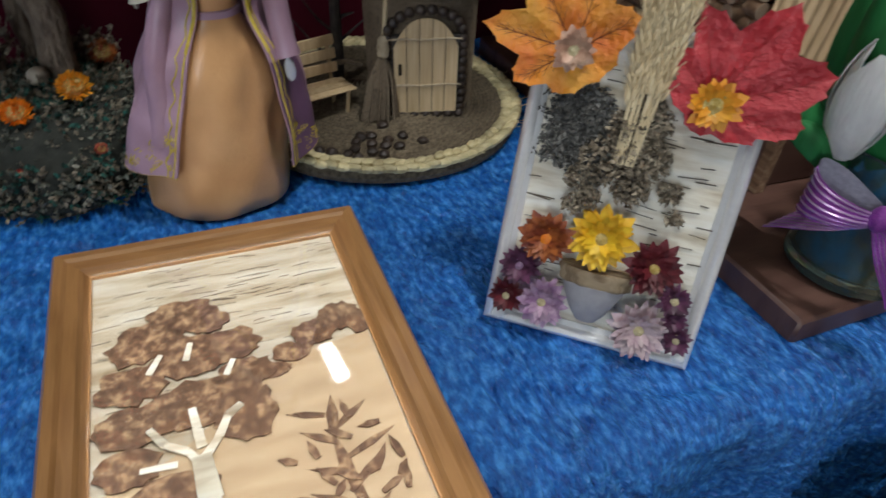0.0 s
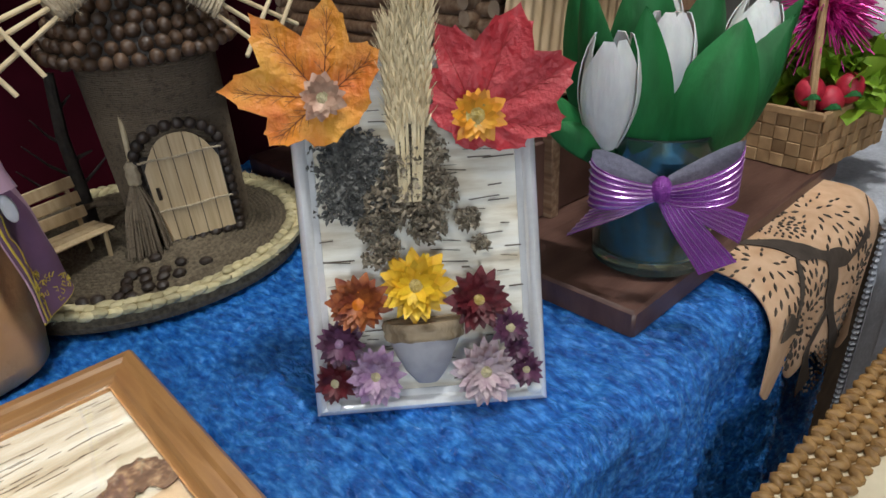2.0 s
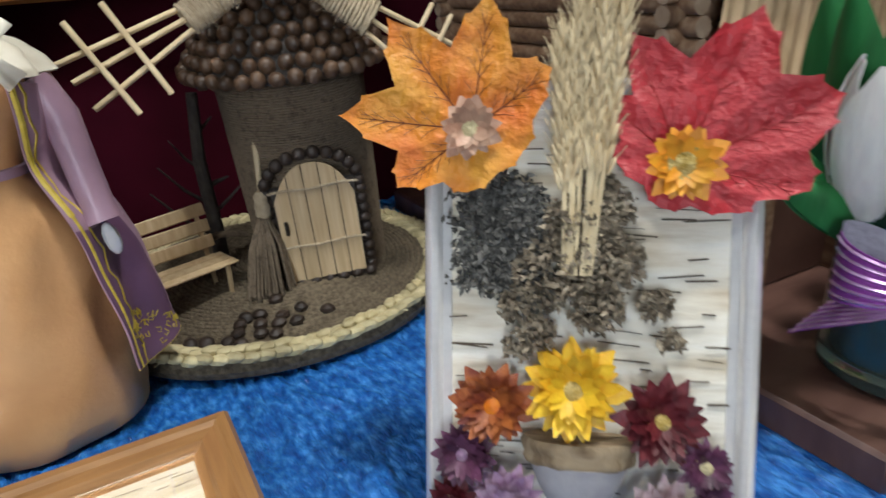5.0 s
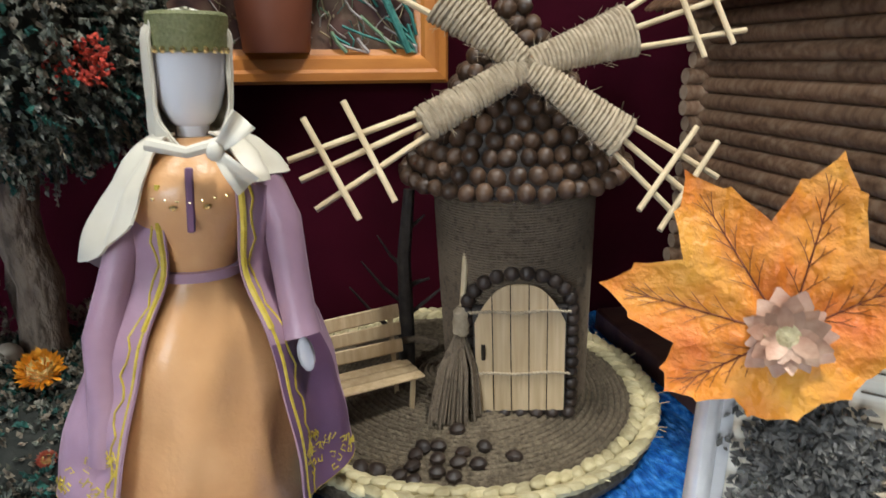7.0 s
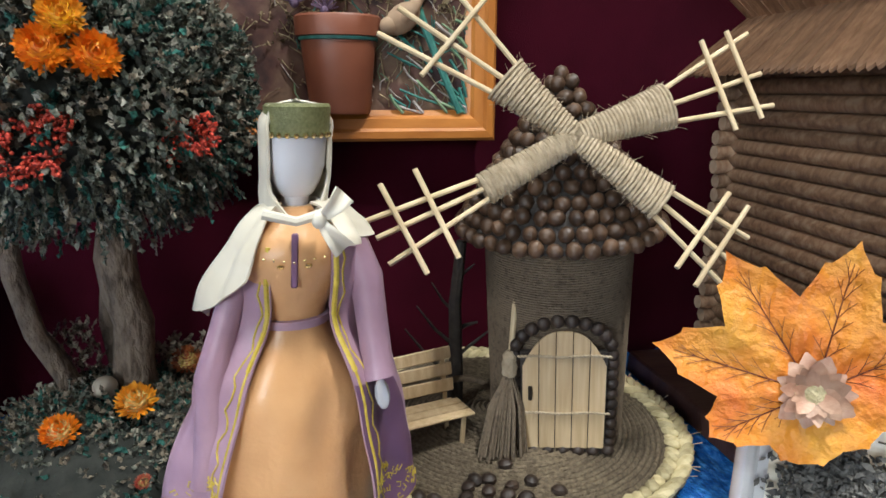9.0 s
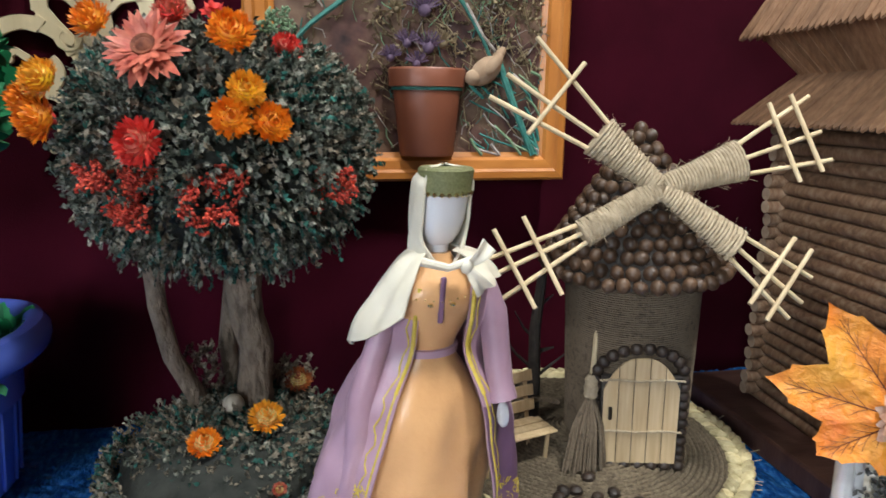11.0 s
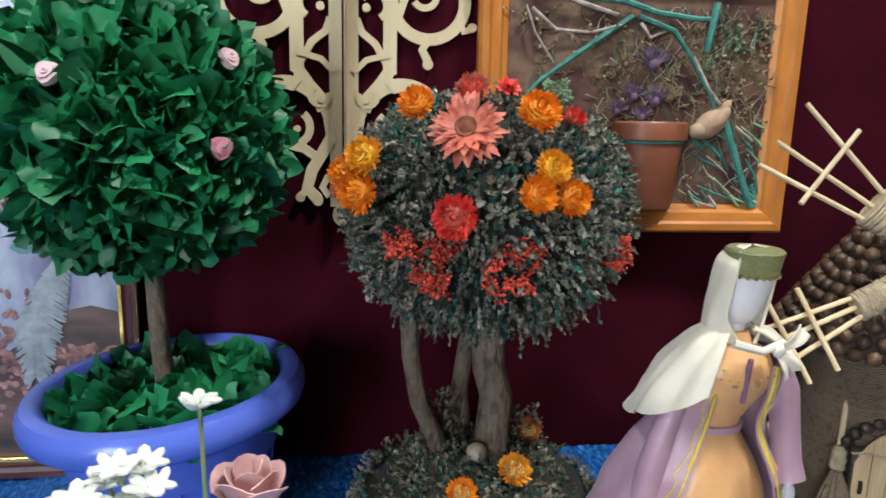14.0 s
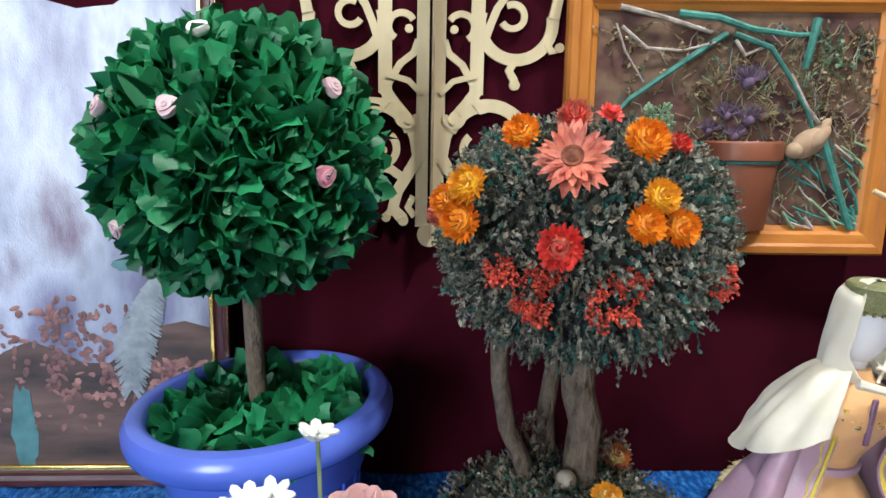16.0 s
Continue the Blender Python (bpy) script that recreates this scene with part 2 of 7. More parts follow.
M['whitecloth'] = mat("pale_grey_cloth", [(0.4, 0.41, 0.46), (0.52, 0.53, 0.58)], 0.8, 200, 0.3)
M['cane'] = mat("golden_braid_trim", [(0.2, 0.1, 0.03), (0.38, 0.21, 0.07)], 0.55, 120, 0.4, island=0.2)
M['creampanel'] = mat("cream_panel", [(0.6, 0.5, 0.34), (0.7, 0.6, 0.43)], 0.6, 40, 0.1)
M['dress'] = mat("gold_satin", [(0.56, 0.29, 0.125), (0.67, 0.37, 0.17)], 0.3, 25, 0.2, 240, sheen=0.2)
M['coat'] = mat("mauve_satin", [(0.32, 0.19, 0.25), (0.44, 0.28, 0.36)], 0.36, 25, 0.12, 300, sheen=0.3)
M['coatdark'] = mat("dark_mauve_satin", [(0.13, 0.062, 0.12), (0.19, 0.095, 0.17)], 0.45, 25, 0.1, 300)
M['trimgold'] = mat("yellow_gold_trim", [(0.5, 0.36, 0.03), (0.65, 0.5, 0.08)], 0.4, 200, 0.4)
M['scarf'] = mat("ivory_silk", [(0.66, 0.6, 0.47), (0.76, 0.71, 0.6)], 0.45, 30, 0.1, 200, sheen=0.2)
M['porcelain'] = mat("white_porcelain", [(0.72, 0.72, 0.76), (0.78, 0.78, 0.8)], 0.25, 20, coat=0.4)
M['olive'] = mat("olive_brocade", [(0.13, 0.14, 0.05), (0.22, 0.22, 0.1)], 0.5, 600, 0.4)
M['sequin'] = mat("gold_sequin", [(0.8, 0.66, 0.3), (0.9, 0.8, 0.5)], 0.2, 100, metal=1.0)
M['moss'] = mat("grey_green_dried_moss", [(0.03, 0.042, 0.032), (0.12, 0.13, 0.1), (0.36, 0.33, 0.27)], 0.9, 120, 0.3, 400, island=0.5)
M['mossteal'] = mat("teal_dyed_moss", [(0.01, 0.06, 0.05), (0.03, 0.13, 0.1)], 0.9, 120, island=0.4)
M['mossbrown'] = mat("brown_dried_moss", [(0.1, 0.08, 0.055), (0.32, 0.27, 0.2)], 0.9, 120, island=0.4)
# near-black colour stands in for the shade deep between the moss sprigs
M['mosscore'] = mat("moss_core_shade", [(0.012, 0.014, 0.011), (0.03, 0.032, 0.026)], 0.95, 90, 0.8)
M['trunk'] = mat("grey_brown_bark", [(0.08, 0.056, 0.038), (0.21, 0.155, 0.11), (0.13, 0.092, 0.064)], 0.85, 90, 1.0, 160, stretch=(1, 1, 0.5), bdist=0.006)
M['walnut'] = mat("pale_snail_shell", [(0.4, 0.33, 0.24), (0.58, 0.5, 0.4)], 0.5, 60, 0.3)
M['paper'] = mat("green_tissue_paper", [(0.008, 0.15, 0.052), (0.018, 0.25, 0.095)], 0.48, 40, 0.25, 200, island=0.3, obj=0.3)
# the paper's green darkened, to paint the shade between the folded leaves
M['papercore'] = mat("paper_core_shade", [(0.003, 0.04, 0.015), (0.006, 0.06, 0.022)], 0.8, 40)
M['rose'] = mat("pale_pink_paper_rose", [(0.6, 0.36, 0.4), (0.76, 0.6, 0.62)], 0.6, 100, island=0.15)
M['rosepink'] = mat("pink_paper_rose", [(0.6, 0.2, 0.27), (0.72, 0.36, 0.42)], 0.6, 100, island=0.15)
M['pot'] = mat("blue_glossy_plastic", [(0.085, 0.14, 0.58), (0.1, 0.165, 0.64)], 0.27, 8, 0.03, 60, coat=0.3)
M['soil'] = mat("dry_soil", [(0.05, 0.035, 0.025), (0.13, 0.09, 0.065)], 0.95, 160, 0.9)
M['ply'] = mat("pale_cut_plywood", [(0.52, 0.42, 0.25), (0.64, 0.53, 0.34)], 0.6, 25, 0.1, 200, stretch=(2, 1, 0.3))
M['plyedge'] = mat("brown_plywood_edge", [(0.2, 0.13, 0.08), (0.4, 0.3, 0.2)], 0.7, 90, stretch=(2, 2, 0.3))
M['collage'] = mat("mottled_dried_leaf_collage", [(0.025, 0.01, 0.01), (0.1, 0.04, 0.03), (0.17, 0.1, 0.06), (0.05, 0.018, 0.018)], 0.7, 26, 0.5, 60, detail=8)
M['tealtwig'] = mat("teal_painted_twig", [(0.02, 0.13, 0.11), (0.06, 0.25, 0.2)], 0.6, 120, 0.4, obj=0.25)
M['greytwig'] = mat("whitewashed_twig", [(0.2, 0.16, 0.13), (0.48, 0.42, 0.38)], 0.7, 120, 0.4)
M['terracotta'] = mat("terracotta_plastic", [(0.2, 0.06, 0.03), (0.26, 0.085, 0.045)], 0.45, 20, 0.1)
M['thistle'] = mat("purple_dried_thistle", [(0.1, 0.06, 0.12), (0.24, 0.16, 0.24)], 0.8, 120, island=0.4)
M['drygrass'] = mat("dried_brown_sprigs", [(0.14, 0.1, 0.05), (0.34, 0.26, 0.15)], 0.8, 120, island=0.4)
M['sage'] = mat("sage_lichen", [(0.12, 0.2, 0.11), (0.24, 0.34, 0.2)], 0.9, 120, island=0.3)
M['beige'] = mat("beige_felt_shape", [(0.32, 0.2, 0.12), (0.45, 0.31, 0.2)], 0.85, 60, 0.3)
M['canvas'] = mat("misty_violet_painting", [(0.09, 0.07, 0.13), (0.24, 0.25, 0.4), (0.48, 0.53, 0.66), (0.2, 0.15, 0.22)], 0.32, 9, 0.3, 500, detail=9, coat=0.3, stretch=(1.6, 0.7, 1))
M['canvaslow'] = mat("brown_lower_painting", [(0.02, 0.013, 0.014), (0.09, 0.05, 0.04), (0.2, 0.11, 0.09)], 0.5, 16, 0.3, 500, detail=8, stretch=(0.5, 2.5, 1))
M['featherpaint'] = mat("grey_painted_feather", [(0.22, 0.26, 0.28), (0.4, 0.44, 0.47)], 0.5, 90, 0.3)
M['tealpaint'] = mat("teal_painted_stroke", [(0.05, 0.16, 0.17), (0.1, 0.26, 0.27)], 0.5, 60)
M['maroonframe'] = mat("maroon_lacquered_frame", [(0.05, 0.008, 0.012), (0.08, 0.014, 0.02)], 0.3, 20, coat=0.4)
M['goldslip'] = mat("gilded_slip", [(0.65, 0.45, 0.12), (0.8, 0.6, 0.22)], 0.25, 60, metal=0.9)
M['petalwhite'] = mat("white_fabric_petal", [(0.66, 0.68, 0.62), (0.78, 0.78, 0.74)], 0.6, 90, island=0.1)
M['petalpink'] = mat("blush_fabric_petal", [(0.66, 0.36, 0.36), (0.78, 0.5, 0.48)], 0.6, 90, island=0.1)
M['stem'] = mat("pale_green_stem", [(0.2, 0.3, 0.12), (0.34, 0.42, 0.22)], 0.6, 60)
M['lampglass'] = mat("lamp_diffuser", [(0.9, 0.9, 0.9), (0.9, 0.9, 0.9)], 0.5, 10, emit=((1.0, 0.95, 0.87), 14.0))
M['daylight'] = mat("daylight_pane", [(0.8, 0.85, 0.9), (0.8, 0.85, 0.9)], 0.5, 10, emit=((0.85, 0.92, 1.0), 5.0))
M['whiteframe'] = mat("white_window_paint", [(0.72, 0.72, 0.7), (0.8, 0.8, 0.78)], 0.4, 20)


# ---- geometry helpers ----
class Geo:
    """Collects faces of one mesh."""

    def __init__(self):
        self.v, self.f, self.m = [], [], []
        self.k = 0

    def add(self, vs, fs):
        o = len(self.v)
        self.v += [tuple(p) for p in vs]
        self.f += [tuple(o + i for i in q) for q in fs]
        self.m += [self.k] * len(fs)
        return self

    def box(self, sx, sy, sz, m=None, c=0.0):
        """A box with edges cut off by c, at the pose m."""
        m = m or Matrix()
        x, y, z = sx / 2, sy / 2, sz / 2
        c = min(c, x * 0.9, y * 0.9, z * 0.9)
        if c <= 0:
            vs = [Vector((i, j, k)) for i in (-x, x) for j in (-y, y) for k in (-z, z)]
            fs = [(0, 1, 3, 2), (4, 6, 7, 5), (0, 4, 5, 1), (2, 3, 7, 6), (0, 2, 6, 4), (1, 5, 7, 3)]
        else:
            loop = [(-x + c, -y), (x - c, -y), (x, -y + c), (x, y - c), (x - c, y), (-x + c, y), (-x, y - c), (-x, -y + c)]
            lo = [(-x + c, -y + c), (x - c, -y + c), (x - c, -y + c), (x - c, y - c), (x - c, y - c), (-x + c, y - c), (-x + c, y - c), (-x + c, -y + c)]
            vs = [Vector((*p, -z)) for p in lo] + [Vector((*p, -z + c)) for p in loop] + [Vector((*p, z - c)) for p in loop] + [Vector((*p, z)) for p in lo]
            fs = [(r * 8 + i, r * 8 + (i + 1) % 8, r * 8 + 8 + (i + 1) % 8, r * 8 + 8 + i) for r in range(3) for i in range(8)]
            fs += [tuple(range(7, -1, -1)), tuple(range(24, 32))]
        return self.add([m @ p for p in vs], fs)

    def tube(self, pts, r, n=6, cap=True):
        """A tube along points; r is one radius or one for each point."""
        pts = [Vector(p) for p in pts]
        rs = r if isinstance(r, (list, tuple)) else [r] * len(pts)
        vs, up = [], None
        for i, p in enumerate(pts):
            d = (pts[min(i + 1, len(pts) - 1)] - pts[max(i - 1, 0)]).normalized()
            if up is None:
                up = Vector((0, 0, 1)) if abs(d.z) < 0.9 else Vector((1, 0, 0))
            a = d.cross(up).normalized()
            up = a.cross(d).normalized()
            vs += [p + rs[i] * (math.cos(t) * a + math.sin(t) * up) for t in (2 * math.pi * j / n for j in range(n))]
        fs = [(i * n + j, i * n + (j + 1) % n, (i + 1) * n + (j + 1) % n, (i + 1) * n + j) for i in range(len(pts) - 1) for j in range(n)]
        if cap:
            fs += [tuple(range(n - 1, -1, -1)), tuple(range((len(pts) - 1) * n, len(pts) * n))]
        return self.add(vs, fs)

    def lathe(self, prof, n=32, m=None, sx=1.0, sy=1.0, wob=None):
        """Turns (radius, height) pairs round z."""
        m = m or Matrix()
        vs = []
        for r, z in prof:
            for j in range(n):
                t = 2 * math.pi * j / n
                k = wob(t, z) if wob else 1.0
                vs.append(m @ Vector((r * k * sx * math.cos(t), r * k * sy * math.sin(t), z)))
        fs = [(i * n + j, i * n + (j + 1) % n, (i + 1) * n + (j + 1) % n, (i + 1) * n + j) for i in range(len(prof) - 1) for j in range(n)]
        if prof[0][0] > 1e-6:
            fs.append(tuple(range(n - 1, -1, -1)))
        if prof[-1][0] > 1e-6:
            fs.append(tuple(range((len(prof) - 1) * n, len(prof) * n)))
        return self.add(vs, fs)

    def ball(self, c, rx, ry=None, rz=None, n=8, rows=5, m=None):
        ry, rz = ry or rx, rz or rx
        prof = [(math.sin(math.pi * i / rows), -math.cos(math.pi * i / rows)) for i in range(rows + 1)]
        mm = Matrix.Translation(c) @ (m or Matrix()) @ Matrix.Diagonal((rx, ry, rz, 1))
        vs = [mm @ Vector((0, 0, -1)), mm @ Vector((0, 0, 1))]
        for r, z in prof[1:-1]:
            vs += [mm @ Vector((r * math.cos(2 * math.pi * j / n), r * math.sin(2 * math.pi * j / n), z)) for j in range(n)]
        k = rows - 1
        fs = [(0, 2 + (j + 1) % n, 2 + j) for j in range(n)]
        fs += [(2 + i * n + j, 2 + i * n + (j + 1) % n, 2 + (i + 1) * n + (j + 1) % n, 2 + (i + 1) * n + j) for i in range(k - 1) for j in range(n)]
        fs += [(1, 2 + (k - 1) * n + j, 2 + (k - 1) * n + (j + 1) % n) for j in range(n)]
        return self.add(vs, fs)

    def plate(self, outline, t, m=None, flat=True):
        """A flat plate of thickness t with the outline in x, y; its front is at z = t."""
        m = m or Matrix()
        n = len(outline)
        vs = [m @ Vector((x, y, 0)) for x, y in outline] + [m @ Vector((x, y, t)) for x, y in outline]
        fs = [(i, (i + 1) % n, n + (i + 1) % n, n + i) for i in range(n)]
        return self.add(vs, fs + [tuple(range(n - 1, -1, -1)), tuple(range(n, 2 * n))])

    def grid(self, fn, nu, nv, thick=None):
        """A sheet fn(u, v) for u, v from 0 to 1; thick gives it a second side along its normals."""
        P = [[Vector(fn(i / nu, j / nv)) for i in range(nu + 1)] for j in range(nv + 1)]
        w = nu + 1
        vs = [p for row in P for p in row]
        fs = [(j * w + i, j * w + i + 1, (j + 1) * w + i + 1, (j + 1) * w + i) for j in range(nv) for i in range(nu)]
        if thick:
            o = len(vs)
            for j in range(nv + 1):
                for i in range(w):
                    a = P[j][min(i + 1, nu)] - P[j][max(i - 1, 0)]
                    b = P[min(j + 1, nv)][i] - P[max(j - 1, 0)][i]
                    nn = a.cross(b)
                    nn = nn.normalized() if nn.length > 1e-12 else Vector((0, 0, 1))
                    vs.append(P[j][i] - thick * nn)
            fs += [tuple(o + k for k in reversed(q)) for q in list(fs)]
            edge = [i for i in range(w)] + [j * w + nu for j in range(1, nv + 1)] + [nv * w + i for i in range(nu - 1, -1, -1)] + [j * w for j in range(nv - 1, 0, -1)]
            fs += [(edge[k], o + edge[k], o + edge[(k + 1) % len(edge)], edge[(k + 1) % len(edge)]) for k in range(len(edge))]
        return self.add(vs, fs)

    def mesh(self, name, mats, smooth=True):
        me = bpy.data.meshes.new(name)
        me.from_pydata([tuple(p) for p in self.v], [], self.f)
        for mm in (mats if isinstance(mats, (list, tuple)) else [mats]):
            me.materials.append(mm)
        if self.k or any(self.m):
            me.polygons.foreach_set("material_index", self.m)
        if smooth:
            me.shade_smooth()
            me.set_sharp_from_angle(angle=radians(40))
        me.update()
        return me


def part(name, g, material, parent=None, label="", smooth=True, m=None):
    me = g if isinstance(g, bpy.types.Mesh) else g.mesh(name, material, smooth)
    ob = new(name, me)
    if parent:
        ob.parent = parent
    if m is not None:
        ob.matrix_basis = m
    if label:
        tagged(ob, label)
    return ob


def thing(name, m, label, category, group="", kind=""):
    ob = new(name)
    ob.empty_display_size = 0.02
    ob.matrix_basis = m
    return tagged(ob, label, category, group, kind)


def rnd(a, b):
    return random.uniform(a, b)


def facing(normal, up=(0, 0, 1), at=(0, 0, 0)):
    """A pose whose z looks along normal and whose y is as near to up as can be."""
    z = Vector(normal).normalized()
    y = Vector(up)
    y = (y - y.dot(z) * z)
    y = y.normalized() if y.length > 1e-4 else Vector((0, 1, 0))
    x = y.cross(z)
    return Matrix.Translation(at) @ Matrix((x, y, z)).transposed().to_4x4()


def dry_flower(parent, at, normal, r, petal, centre, rows=2, n=14, open_=0.6, name="dried_flower", label="", cr=0.36, spin=0.0, curl=0.35):
    """A straw flower: rings of pointed petals, each lifted less than the ring inside it, round a button centre."""
    fl = part(name, Geo().lathe([(cr * r * 0.6, -0.12 * r), (cr * r, 0.05 * r), (cr * r * 0.9, 0.2 * r), (cr * r * 0.62, 0.16 * r), (cr * r * 0.3, 0.24 * r), (0, 0.26 * r)], 14), centre, parent, label,
              m=facing(normal, (0.1, 0.2, 1), at) @ pose(0, 0, 0, 0, 0, spin))
    g = Geo()
    for k in range(rows):
        lift = open_ * (k + 0.35) / rows
        for j in range(n):
            a = 2 * math.pi * (j + 0.5 * (k % 2)) / n + rnd(-0.12, 0.12)
            ln = r * rnd(0.85, 1.08) * (1 - 0.14 * k)
            w = ln * 2.6 / n * rnd(0.9, 1.25)
            tilt = lift + rnd(-0.1, 0.12)
            pts = []
            for s, wd in ((0.15, 0.5), (0.45, 0.95), (0.75, 0.85), (1.0, 0.12)):
                rr, zz = ln * s * math.cos(tilt), ln * (s * math.sin(tilt) + curl * (s - 0.5) ** 2 * (1 if k else -0.4))
                for e, dz in ((-1, 0.06), (0, 0.0), (1, 0.06)):
                    pts.append((rr * math.cos(a) - e * w * wd * math.sin(a), rr * math.sin(a) + e * w * wd * math.cos(a), zz + dz * w * wd * 3 + 0.02 * r * k))
            fs = [(i * 3 + q, i * 3 + q + 1, i * 3 + q + 4, i * 3 + q + 3) for i in range(3) for q in range(2)]
            g.add(pts, fs)
    part("corolla", g, petal, fl)
    return fl


def pompom(parent, at, normal, r, petal, centre, label=""):
    """A closed straw flower: many short pointed scales in rings over a dome."""
    fl = part("dried_flower", Geo().ball((0, 0, 0.1 * r), 0.72 * r, 0.72 * r, 0.6 * r, 12, 8), centre, parent, label, m=facing(normal, (0.1, 0.2, 1), at))
    g = Geo()
    for k in range(7):
        th = radians(100 - 14 * k)
        n = max(6, int(27 * math.sin(th)))
        for j in range(n):
            a = 2 * math.pi * (j + 0.5 * (k % 2)) / n + rnd(-0.1, 0.1)
            ln, w = r * rnd(0.38, 0.62), r * 0.1
            c = Vector((math.sin(th) * math.cos(a), math.sin(th) * math.sin(a), 0.85 * math.cos(th))) * 0.7 * r
            up = Vector((-math.cos(th) * math.cos(a), -math.cos(th) * math.sin(a), math.sin(th)))
            d = (c.normalized() * rnd(0.7, 1.0) + up * rnd(0.25, 0.6)).normalized()
            side = Vector((-math.sin(a), math.cos(a), 0)) * w
            o = c.normalized() * r * 0.05
            pts = [c - side * 0.7, c + side * 0.7, c + d * ln * 0.55 + side + o, c + d * ln * 0.55 - side + o, c + d * ln + side * 0.15, c + d * ln - side * 0.15, c + d * ln * 0.5 + o * 2.2]
            g.add(pts, [(0, 1, 6), (1, 2, 6), (2, 4, 6), (4, 5, 6), (5, 3, 6), (3, 0, 6)])
    part("corolla", g, petal, fl)
    return fl


def clump(g, c, r, n, size, squash=1.0, out=None):
    """Many small curled flakes in a rounded heap."""
    for _ in range(n):
        d = Vector((rnd(-1, 1), rnd(-1, 1), rnd(-1, 1)))
        if d.length > 1 or d.length < 0.1:
            continue
        p = Vector(c) + Vector((d.x * r, d.y * r, d.z * r * squash))
        m = Matrix.Translation(p) @ Euler((rnd(0, 6.3), rnd(0, 6.3), rnd(0, 6.3))).to_matrix().to_4x4()
        s = size * rnd(0.6, 1.4)
        g.add([m @ Vector(q) for q in ((-s, 0, 0), (0, -s * 0.45, s * 0.3), (s, 0, 0.1 * s), (0, s * 0.45, s * 0.3), (0, 0, -s * 0.4))],
              [(0, 1, 4), (1, 2, 4), (2, 3, 4), (3, 0, 4), (0, 3, 1), (3, 2, 1)])
    return g


# ---- the room ----
def slab(name, sx, sy, sz, m, material, label):
    return tagged(part(name, Geo().box(sx, sy, sz, m), material, smooth=False), label, name.split("_")[0], kind="structure")


slab("floor", 7.4, 7.4, 0.1, pose(0, 0.6, -0.05), M['floorwood'], "dark wooden floor of the exhibition room")
slab("ceiling", 7.4, 7.4, 0.1, pose(0, 0.6, 2.85), M['plaster'], "plain white ceiling of the exhibition room")
slab("wall_east", 0.15, 7.4, 2.8, pose(3.625, 0.6, 1.4), M['paint'], "plain cream painted room wall")
slab("wall_west", 0.15, 7.4, 2.8, pose(-3.625, 0.6, 1.4), M['paint'], "plain cream painted room wall")
slab("wall_far", 7.1, 0.15, 2.8, pose(0, 4.225, 1.4), M['paint'], "plain cream painted room wall")
south = Geo()
south.box(0.4, 0.15, 2.8, pose(-3.35, -3.025, 1.4)).box(4.85, 0.15, 2.8, pose(1.125, -3.025, 1.4))
south.box(1.85, 0.15, 0.85, pose(-2.225, -3.025, 0.425)).box(1.85, 0.15, 0.4, pose(-2.225, -3.025, 2.6))
tagged(part("wall_south", south, M['paint'], smooth=False), "cream room wall with a window opening", "wall", kind="structure")
win = thing("window_1", pose(-2.225, -3.04, 1.625), "white framed window with bright daylight", "window", kind="structure")
for wx in (-0.89, 0, 0.89):
    part("window_frame", Geo().box(0.06, 0.06, 1.55, pose(wx, 0, 0), 0.006), M['whiteframe'], win)
for wz in (-0.745, 0.745):
    part("window_frame", Geo().box(1.72, 0.05, 0.06, pose(0, 0, wz), 0.006), M['whiteframe'], win)
part("pane", Geo().box(1.8, 0.006, 1.45, pose(0, -0.045, 0)), M['daylight'], win)
for lx, ly in ((-0.75, 0.0), (0.55, 0.0), (-1.1, 2.0), (0.59, 2.04)):
    cl = thing("ceiling_light", pose(lx, ly, 2.8), "small white rectangular lit ceiling light", "ceiling light", "ceiling lights")
    part("housing", Geo().box(0.11, 0.34, 0.03, pose(0, 0, -0.016), 0.004), M['whiteframe'], cl)
    part("diffuser", Geo().box(0.07, 0.28, 0.006, pose(0, 0, -0.0345), 0.001), M['lampglass'], cl)

WALL = pose(-0.09, 0.859, 0, 0, 0, -0.8)   # x along the partition, y away from the table


def wall_folds(u, v):
    x = -2.2 + 4.4 * u
    return WALL @ Vector((x, 0.004 * noise.noise((x * 2.3, 0, v * 1.1)) + 0.0015 * noise.noise((x * 9, 3, v * 3)), 1.3 * v))


tagged(part("wall_north", Geo().grid(wall_folds, 130, 30, thick=0.03), M['wall']), "burgundy fabric covered display partition", "partition", kind="structure")

# ---- table and cloth ----
TA = -5.0
TAB = pose(0.2, 0.214, 0, 0, 0, TA)  # x along the front edge, y towards the partition
table = thing("display_table", TAB, "long display table under a blue cloth", "table")
part("tabletop", Geo().box(1.95, 0.48, 0.03, pose(-0.42, 0.265, 0.731), 0.004), M['pine'], table)
for lx, ly in ((-1.33, 0.08), (0.49, 0.08), (-1.33, 0.46), (0.49, 0.46)):
    part("leg", Geo().box(0.045, 0.045, 0.716, pose(lx, ly, 0.358), 0.004), M['pine2'], table)


